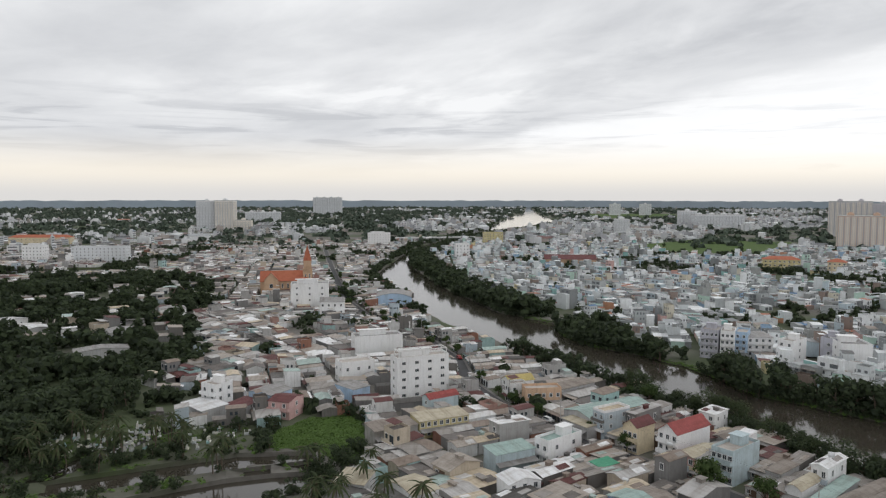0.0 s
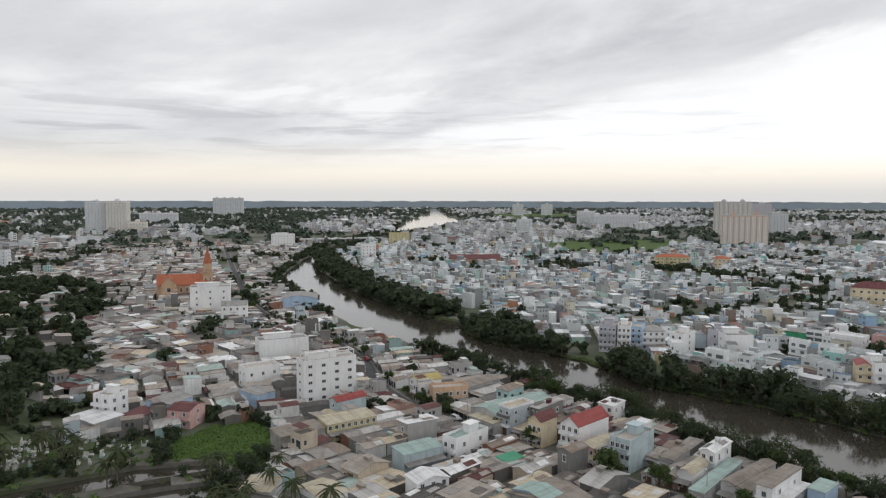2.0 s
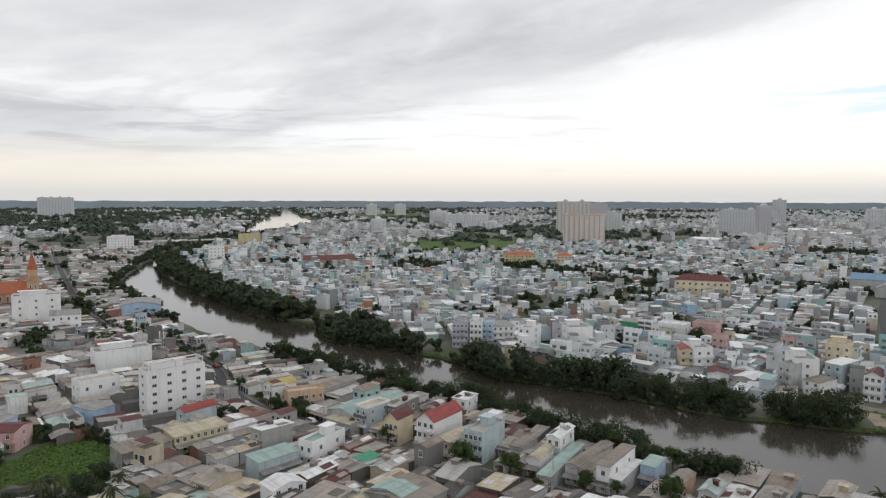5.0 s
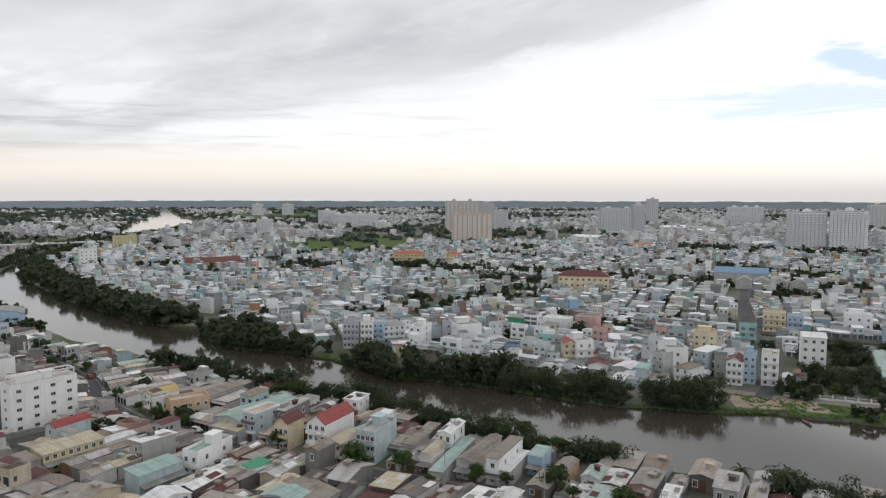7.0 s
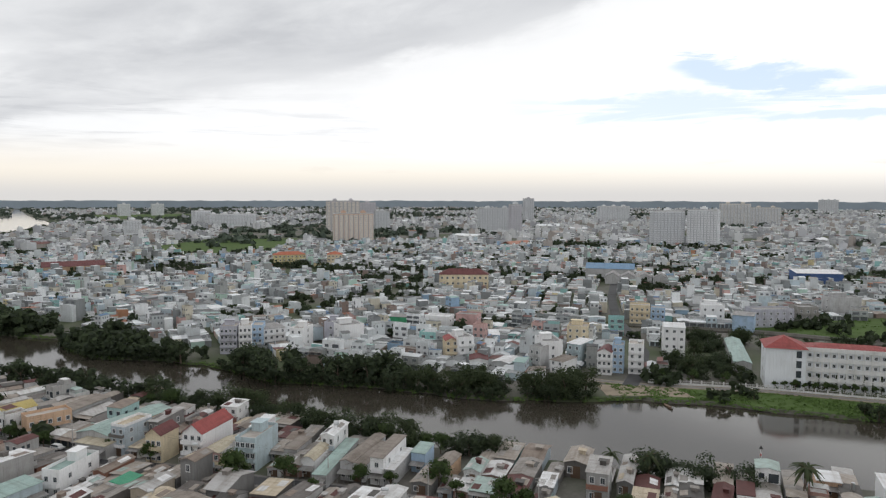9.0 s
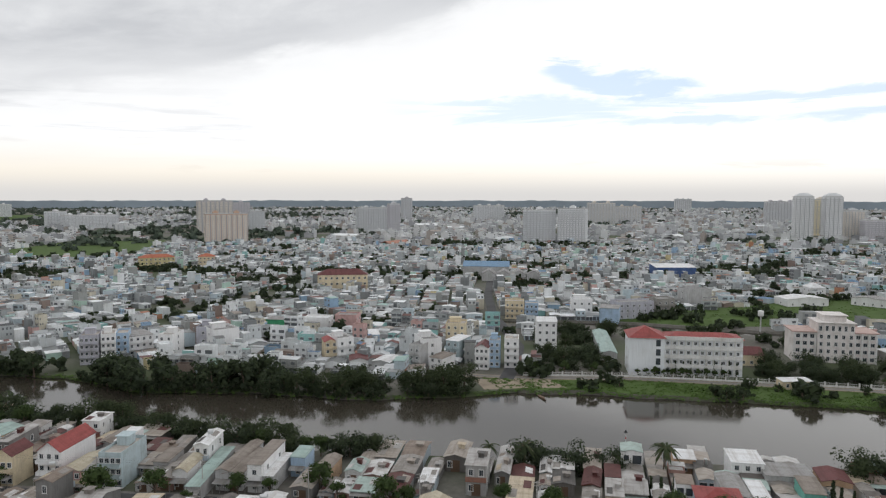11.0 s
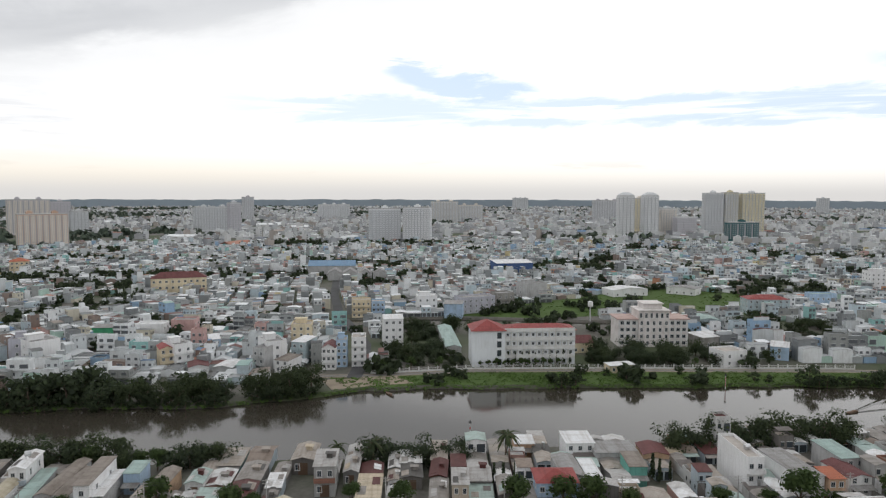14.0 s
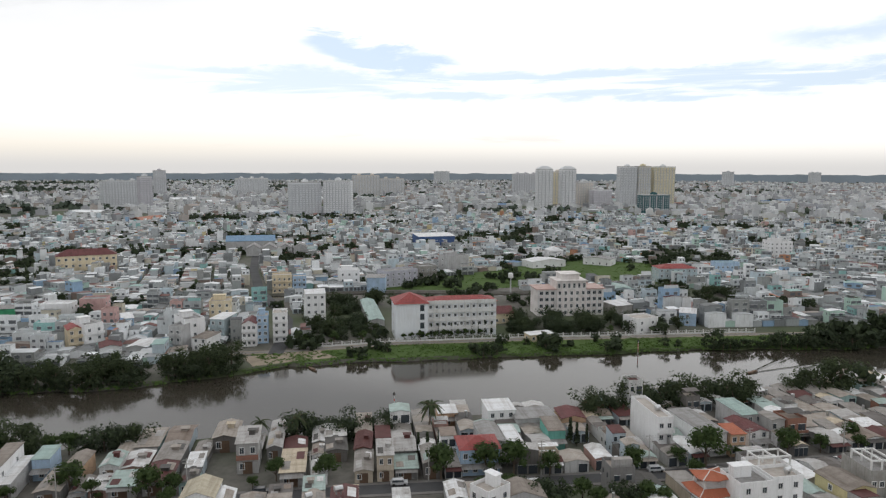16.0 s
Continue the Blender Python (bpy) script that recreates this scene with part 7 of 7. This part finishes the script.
def tufts():
    """Tall grass and low weeds on the bank, the vacant plot and the open land."""
    r = random.Random(44)
    blade = []
    for k in range(4):
        g = Geo()
        q = random.Random(k)
        leaf_cloud(g, (0, 0, 0.22), 0.8, 17, 0.27, q, 0.4, 0, 0.8)
        blade.append(g.arrays())
    out = []
    for poly, n in ((bank_grass, 2600), (scrub, 1300), (park, 700), (wetland, 2200)):
        x = rng.uniform(min(p[0] for p in poly), max(p[0] for p in poly), n * 3)
        y = rng.uniform(min(p[1] for p in poly), max(p[1] for p in poly), n * 3)
        ok = inside(poly, x, y) & ~inside(pond_a, x, y) & ~inside(pond_b, x, y) & (near_line(bank_road, x, y) > 2.6)
        for p, q in list(zip(x[ok], y[ok]))[:n]:
            s = r.uniform(0.7, 1.5) * (1.0 + 0.6 * noise.noise((p * 0.08, q * 0.08, 3)))
            out.append((r.choice(blade), p, q, 0.0, r.uniform(0, 6.28), (s, s, s), 0.0, 0.0))
    for p, q, h in along(far_bank, 0.8):
        if -60 < q < 420:
            o = r.uniform(-1.6, 1.2)
            s = r.uniform(0.8, 1.7)
            out.append((r.choice(blade), p - o * math.sin(h), q + o * math.cos(h), -0.45 + 0.3 * o, r.uniform(0, 6.28), (s, s, s), 0.0, 0.0))
    stuff("weeds", out, ["grass_blades"], "lush green grass and weeds on the bank and open plots", "grass", False)


material("grass_blades", [(0.088, 0.150, 0.036, 2), (0.078, 0.132, 0.033, 2), (0.100, 0.158, 0.044, 1)], "island", 0.85, bump=0, stain=(0.15, 0.1), spec=0.15)
tufts()


def woods():
    r = random.Random(12)
    near = [clump_plain(r.uniform(7, 11), r.uniform(7, 10), s, 9, 10, 1.35) for s in range(6)]
    mid = [clump_plain(r.uniform(6, 9), r.uniform(7, 10), 20 + s, 6, 9, 1.7) for s in range(6)]
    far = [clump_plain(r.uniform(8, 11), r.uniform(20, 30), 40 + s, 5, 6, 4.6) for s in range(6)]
    dense = [clump_plain(r.uniform(7, 11), r.uniform(7, 10), 60 + s, 12, 24, 0.70) for s in range(6)]
    a, b, c = [], [], []

    def add(to, kinds, x, y, lo=0.75, hi=1.2):
        s = r.uniform(lo, hi)
        to.append((r.choice(kinds), x, y, -0.3, r.uniform(0, 6.28), (s, s, s * r.uniform(0.85, 1.1)), 0.0, 0.0))

    glades = grove_spots + [(-151.3, 305.6), (-142.3, 309.6), (-213, 361), (-165, 354), (-241, 383), (-164, 420)]
    x, y = rng.uniform(-420, -95, 3700), rng.uniform(120, 620, 3700)
    ok = inside(forest, x, y) & ~inside(pond_a, x, y) & (np.array([noise.noise((p * 0.018, q * 0.018, 1)) for p, q in zip(x, y)]) > -0.42)
    for p, q in zip(x[ok], y[ok]):
        if all(math.hypot(p - u, q - v) > 9.5 and math.hypot(p - u * (1 - 12 / math.hypot(u, v)), q - v * (1 - 12 / math.hypot(u, v))) > 8.5 for u, v in glades):
            lump = 0.55 * noise.noise((p * 0.03, q * 0.03, 8))
            add(a, dense if math.hypot(p, q) < 285 else near, p, q, 0.75 + lump, 1.2 + lump)
    for _ in range(270):
        p, q = r.uniform(-120, -24), r.uniform(150, 226)
        if inside(wetland, p, q) and not inside(pond_a, p, q) and not inside(pond_b, p, q) and not (inside(cemetery, p, q) and p < -72) and not inside(scrub, p, q):
            add(a, dense, p, q, 0.25, 0.62)
    for p, q, z, size in bank_extra:
        s = size * 1.0
        a.append((r.choice(dense if math.hypot(p, q) < 330 else near), p, q, z, r.uniform(0, 6.28), (s, s, s), 0.0, 0.0))
    # trees between the houses, and along canals and in parks
    x, y = rng.uniform(-600, 1100, 20000), rng.uniform(-500, 1050, 20000)
    d, az = np.hypot(x, y), np.degrees(np.arctan2(x, y))
    ok = (230 < d) & (d < 1080) & (-42 < az) & (az < 108) & ~inside(river, x, y)
    for p, q in zip(x[ok], y[ok]):
        if green_patch(p, q) < 0.24 and r.random() > 0.045:
            continue
        if any(math.hypot(p - tx, q - ty) < tr for tx, ty, tr in TAKEN):
            continue
        add(b, mid, p, q, 0.5, 1.0)
    for line, off in ((canal_far, 12), (canal_near, 12), (far_bank, 6), (near_bank, -6)):
        for p, q, h in along(line, 6.0):
            for side in (-1, 1) if line in (canal_far, canal_near) else (1,):
                if 430 < math.hypot(p, q) < 1900 and r.random() < 0.75:
                    o = off + r.uniform(-4, 6)
                    add(b, mid, p - side * o * math.sin(h), q + side * o * math.cos(h), 0.7, 1.2)
    for _ in range(420):
        p, q = r.uniform(330, 600), r.uniform(20, 240)
        if inside(park, p, q) and noise.noise((p * 0.02, q * 0.02, 9)) > 0.12:
            add(b, mid, p, q, 0.6, 1.0)
    for _ in range(330):
        k = r.random()
        add(b, mid, 738 + 135 * k + r.gauss(0, 16), 733 - 233 * k + r.gauss(0, 16), 0.9, 1.4)
    n = 12000
    d = 1000 * (4750 / 1000) ** np.sqrt(rng.random(n))
    az = np.radians(rng.uniform(-44, 110, n))
    x, y = d * np.sin(az), d * np.cos(az)
    wet = inside(river, x, y) | inside(field_b, x, y)
    for p, q, w in zip(x, y, wet):
        if not w and r.random() < (1.0 if wooded(p, q) else 0.05):
            add(c, far, p, q, 0.7, 1.2)
    stuff("grove", a, ["leaves", "bark"], "dark green garden woods beside the cemetery", "trees", False)
    stuff("town_trees", b, ["leaves", "bark"], "trees standing between the town houses", "trees", False)
    stuff("far_woods", c, ["leaves_hazed", "bark"], "distant green groves over the plain, coloured paler for haze", "trees", False)


woods()

# ---- small things: poles, wires, fences, markers, boats, graves ----
material("pole_grey", [(0.42, 0.41, 0.39, 1)], None, 0.8)
material("wire", [(0.03, 0.03, 0.03, 1)], None, 0.6, bump=0)
material("paint_red", [(0.45, 0.05, 0.04, 1)], None, 0.5)
material("paint_white", [(0.78, 0.78, 0.77, 1)], None, 0.6)
material("grave_stone", [(0.60, 0.60, 0.58, 3), (0.40, 0.42, 0.42, 2), (0.30, 0.46, 0.46, 1), (0.68, 0.66, 0.60, 2)], "object", 0.7)


def street_poles():
    """Concrete poles with crossarms along the street, and the cables between them."""
    top = root("utility_pole", "grey concrete utility pole with crossarms beside the street", "pole", "street poles")
    g = Geo()
    g.tube([(0, 0, -0.3), (0, 0, 8.6)], [0.17, 0.1], 8)
    part("pole", g, "pole_grey", top)
    for z in (8.2, 7.5):
        g = Geo()
        g.box(-0.9, -0.05, z, 0.9, 0.05, z + 0.1)
        part("crossarm", g, "pole_grey", top)
    g = Geo()
    g.tube([(0.0, 0.0, 6.6), (0.0, 0.0, 6.65)], [0.05, 0.05], 6)
    g.slab([(-0.05, 0, 6.9), (0.05, 0, 6.9), (0.05, 1.6, 7.4), (-0.05, 1.6, 7.4)], 0.06)
    g.box(-0.12, 1.5, 7.3, 0.12, 2.1, 7.42)
    part("lamp_arm", g, "pole_grey", top, "small street lamp on an arm")
    spots = [p for p in along(street, 27.0, 8) if math.hypot(p[0], p[1]) < 520]
    first = True
    for x, y, a in spots:
        m = pose(x - 3.4 * math.sin(a), y + 3.4 * math.cos(a), 0.1, 0, 0, math.degrees(a) + 180)
        if first:
            top.matrix_basis, first = m, False
        else:
            copy_thing(top, m)
    for k, side in enumerate((-0.7, 0.7)):
        for (x0, y0, a0), (x1, y1, a1) in zip(spots[:-1], spots[1:]):
            g = Geo()
            p0 = Vector((x0 - (3.4 + side) * math.sin(a0), y0 + (3.4 + side) * math.cos(a0), 8.35))
            p1 = Vector((x1 - (3.4 + side) * math.sin(a1), y1 + (3.4 + side) * math.cos(a1), 8.35))
            pts = [p0.lerp(p1, t / 6) - Vector((0, 0, 3.2 * (t / 6) * (1 - t / 6))) for t in range(7)]
            g.tube(pts, [0.03] * 7, 4)
            tagged(new("power_cable", mesh_of("power_cable", g.arrays(), ["wire"])), "thin black power cable strung between poles", "cable", "power cables")


street_poles()


def bank_fence():
    """The low fence along the campus beside the embankment road."""
    line = [p for p in offset(bank_road, 3.4) if -20 < p[1] < 160]
    top = root("fence", "pale concrete post fence along the campus", "fence")
    post, rail = Geo(), None
    post.box(-0.18, -0.18, -0.2, 0.18, 0.18, 1.9)
    post.box(-0.24, -0.24, 1.9, 0.24, 0.24, 2.0)
    me = mesh_of("post", post.arrays(), ["trim"])
    pts = along(line, 4.0)
    for (x, y, a), nxt in zip(pts, pts[1:] + [None]):
        ob = new("post", me)
        ob.parent = top
        ob.matrix_basis = pose(x, y, 0, 0, 0, math.degrees(a))
        if nxt:
            n = math.hypot(nxt[0] - x, nxt[1] - y)
            g = Geo()
            g.box(0.18, -0.06, 0.0, n - 0.18, 0.06, 0.7)
            g.box(0.18, -0.03, 1.5, n - 0.18, 0.03, 1.6)
            for i in range(6):
                u = n * (i + 0.5) / 6
                g.box(u - 0.03, -0.02, 0.7, u + 0.03, 0.02, 1.5)
            ob = part("panel", g, "trim", top)
            ob.matrix_basis = pose(x, y, 0, 0, 0, math.degrees(math.atan2(nxt[1] - y, nxt[0] - x)))


bank_fence()


def cypresses():
    r = random.Random(77)
    top = root("cypress", "slim dark conical cypress in a row", "tree", "cypresses")
    g = Geo()
    g.tube([(0, 0, -0.2), (0, 0, 1.0)], [0.12, 0.1], 6)
    part("trunk", g, "bark", top)
    g = Geo()
    for k in range(12):
        leaf_cloud(g, (0, 0, 0.9 + k * 0.42), 0.75 * (1 - k / 14), 14, 0.34, r, 1.0)
    part("crown", g, "leaves", top)
    spots = [(265 + 1.62 * k - 0.1 * (k % 3), 126 - 2.5 * k) for k in range(14)] + [(154, 68), (153, 65), (156, 63), (177, 34), (176, 32), (179, 30)]
    for k, (x, y) in enumerate(spots):
        m = pose(x, y, 0, 0, 0, 40 * k) @ Matrix.Scale(r.uniform(0.9, 1.25), 4)
        if k:
            copy_thing(top, m).matrix_basis = m
        else:
            top.matrix_basis = m


cypresses()


def channel_marker(x, y, h):
    top = root("channel_marker", "slim red and white channel marker with a dark topmark", "marker", "channel markers", pose(x, y, WATER_Z))
    g = Geo()
    g.tube([(0, 0, -2), (0, 0, h)], [0.16, 0.12], 8)
    part("pole", g, "paint_white", top)
    for k in range(4):
        g = Geo()
        g.tube([(0, 0, 0.8 + k * h / 5), (0, 0, 1.3 + k * h / 5)], [0.19, 0.19], 8)
        part("band", g, "paint_red", top, "red painted band")
    g = Geo()
    g.tube([(0, 0, h), (0, 0, h + 0.9)], [0.55, 0.03], 8)
    part("topmark", g, "wire", top, "dark conical topmark")


channel_marker(180, 88, 6.6)
channel_marker(73, 372, 5.6)
channel_marker(283, 30, 5.0)


def boat(x, y, turn, label, wake):
    top = root("boat", label, "boat", "", pose(x, y, WATER_Z, 0, 0, turn))
    g = Geo()
    ring = [(-3.0, 0.55), (-3.0, -0.55), (1.2, -0.8), (3.4, 0.0), (1.2, 0.8)]
    g.solid([(px * 0.9, py * 0.7) for px, py in ring], -0.15, 0.45, scale=1.12)
    part("hull", g, "wood_dark", top)
    g = Geo()
    g.box(-2.2, -0.45, 0.45, -0.6, 0.45, 0.62)
    part("thwart", g, "wood_dark", top)
    g = Geo()
    g.box(-3.1, -0.15, 0.3, -2.75, 0.15, 0.95)
    part("outboard_motor", g, "pole_grey", top)


boat(272, -12, 145, "small dark wooden motor boat under way", True)
boat(212, 138, 60, "small dark sampan moored at the landing", False)


def wake():
    """Two low swells that trail behind the moving boat."""
    g = Geo()
    d = Vector((math.cos(radians(145)), math.sin(radians(145)), 0))
    n = Vector((-d.y, d.x, 0))
    o = Vector((272, -12, WATER_Z))
    for side in (-1, 1):
        for k in range(14):
            a = o - d * (2.5 + k * 3.2) + n * side * (0.6 + k * 0.62)
            b = o - d * (2.5 + (k + 1) * 3.2) + n * side * (0.6 + (k + 1) * 0.62)
            h = 0.16 * (1 - k / 16)
            wdt = 0.8 + 0.08 * k
            g.face([a - n * wdt - Vector((0, 0, 0.01)), b - n * wdt - Vector((0, 0, 0.01)), b + Vector((0, 0, h)), a + Vector((0, 0, h))][::1])
            g.face([a + Vector((0, 0, h)), b + Vector((0, 0, h)), b + n * wdt - Vector((0, 0, 0.01)), a + n * wdt - Vector((0, 0, 0.01))])
    tagged(new("wake", mesh_of("wake", g.arrays(), ["water"])), "low swell trailing behind the motor boat", "wake", kind="structure")


wake()


def graves():
    r = random.Random(50)
    top = root("grave", "pale stone grave with a headstone under palms", "grave", "graves")
    g = Geo()
    g.box(-0.6, -1.1, -0.05, 0.6, 1.1, 0.45)
    g.box(-0.45, -0.95, 0.45, 0.45, 0.95, 0.6)
    part("tomb", g, "grave_stone", top)
    g = Geo()
    g.box(-0.45, 0.85, 0.6, 0.45, 1.05, 1.5)
    g.solid([(-0.45, 0.85), (0.45, 0.85), (0.45, 1.05), (-0.45, 1.05)], 1.5, 1.75, scale=0.5)
    part("headstone", g, "grave_stone", top)
    n = 0
    while n < 130:
        x, y = r.uniform(-122, -58), 189 + 26 * r.random() ** 1.3
        if not inside(cemetery, x, y) or inside(pond_a, x, y):
            continue
        m = pose(x, y, 0, 0, 0, r.choice((10, 100, 190)) + r.uniform(-12, 12)) @ Matrix.Diagonal((0.72, 0.72, r.uniform(0.55, 1.1), 1))
        if n:
            copy_thing(top, m).matrix_basis = m
        else:
            top.matrix_basis = m
        n += 1


graves()


def mast(x, y, h):
    top = root("radio_mast", "slim dark lattice radio mast above the roofs", "mast", m=pose(x, y, 0))
    g = Geo()
    for k in range(3):
        a = 2.094 * k
        g.tube([(0.9 * math.cos(a), 0.9 * math.sin(a), 0), (0.45 * math.cos(a), 0.45 * math.sin(a), h)], [0.1, 0.07], 5)
    part("frame", g, "pole_grey", top)
    for k in range(int(h / 2.4)):
        g = Geo()
        q = 0.95 - 0.45 * k * 2.4 / h
        g.solid([(q * math.cos(2.094 * j), q * math.sin(2.094 * j)) for j in range(3)], 1 + k * 2.4, 1.08 + k * 2.4, floor=True)
        part("brace", g, "pole_grey", top)
    for z in (h - 3, h - 1.5):
        g = Geo()
        g.box(-0.9, -0.25, z, -0.55, 0.25, z + 1.4)
        g.box(0.55, -0.25, z, 0.9, 0.25, z + 1.4)
        part("antenna", g, "paint_white", top)


mast(-13, 285, 21)


def water_tower(x, y):
    top = root("water_tower", "white round water tank on a slim tower", "water tower", m=pose(x, y, 0))
    g = Geo()
    g.tube([(0, 0, -0.2), (0, 0, 8.5)], [0.4, 0.35], 10)
    part("shaft", g, "wall_grey", top)
    g = Geo()
    g.tube([(0, 0, 8.5), (0, 0, 8.8), (0, 0, 11.4), (0, 0, 11.8)], [0.9, 1.5, 1.5, 0.4], 14)
    part("tank", g, "paint_white", top)


water_tower(393, 118)


def bridge():
    """A low road bridge over the river at the far bend."""
    top = root("bridge", "low pale concrete road bridge over the river", "bridge", m=pose(-6, 1150, 0, 0, 0, 14))
    g = Geo()
    g.box(-75, -5, 4.4, 75, 5, 5.4, floor=True)
    part("deck", g, "wall_grey", top)
    for y in (-5, 4.7):
        g = Geo()
        g.box(-75, y, 5.4, 75, y + 0.3, 6.5)
        part("railing", g, "trim", top)
    for x in (-50, -25, 0, 25, 50):
        g = Geo()
        g.box(x - 1, -4, -3, x + 1, 4, 4.4)
        part("pier", g, "wall_concrete", top)


bridge()


def vehicles():
    """Parked cars and a van along the street."""
    r = random.Random(5)
    material("car_paint", [(0.55, 0.56, 0.57, 2), (0.05, 0.05, 0.055, 2), (0.30, 0.04, 0.04, 1), (0.70, 0.70, 0.70, 2)], "object", 0.3, stain=(0.3, 0.05), bump=0, spec=0.6)
    top = root("car", "parked hatchback beside the riverside street", "car", "parked cars")
    g = Geo()
    g.box(-0.85, -2.0, 0.35, 0.85, 2.0, 0.85, floor=True)
    g.solid([(-0.8, -1.2), (0.8, -1.2), (0.8, 1.8), (-0.8, 1.8)], 0.85, 1.45, scale=0.82)
    part("body", g, "car_paint", top)
    g = Geo()
    g.solid([(-0.815, -1.1), (0.815, -1.1), (0.815, 1.7), (-0.815, 1.7)], 0.92, 1.36, scale=0.84)
    part("window_band", g, "glass", top)
    for x in (-0.8, 0.8):
        for y in (-1.25, 1.25):
            g = Geo()
            n = 10
            k = len(g.v)
            for dx in (-0.1, 0.1):
                g.v += [(x + dx, y + 0.32 * math.cos(6.283 * i / n), 0.32 + 0.32 * math.sin(6.283 * i / n)) for i in range(n)]
            g.f = [(i, (i + 1) % n, n + (i + 1) % n, n + i) for i in range(n)] + [tuple(range(n - 1, -1, -1)), tuple(range(n, 2 * n))]
            g.m = [0] * len(g.f)
            part("wheel", g, "wire", top)
    first = True
    for x, y, a in along(street, 31.0, 12):
        if math.hypot(x, y) > 330:
            continue
        side = r.choice((-1, 1))
        m = pose(x - side * 1.75 * math.sin(a), y + side * 1.75 * math.cos(a), 0.17, 0, 0, math.degrees(a) + 90)
        if first:
            top.matrix_basis, first = m, False
        else:
            copy_thing(top, m)


vehicles()
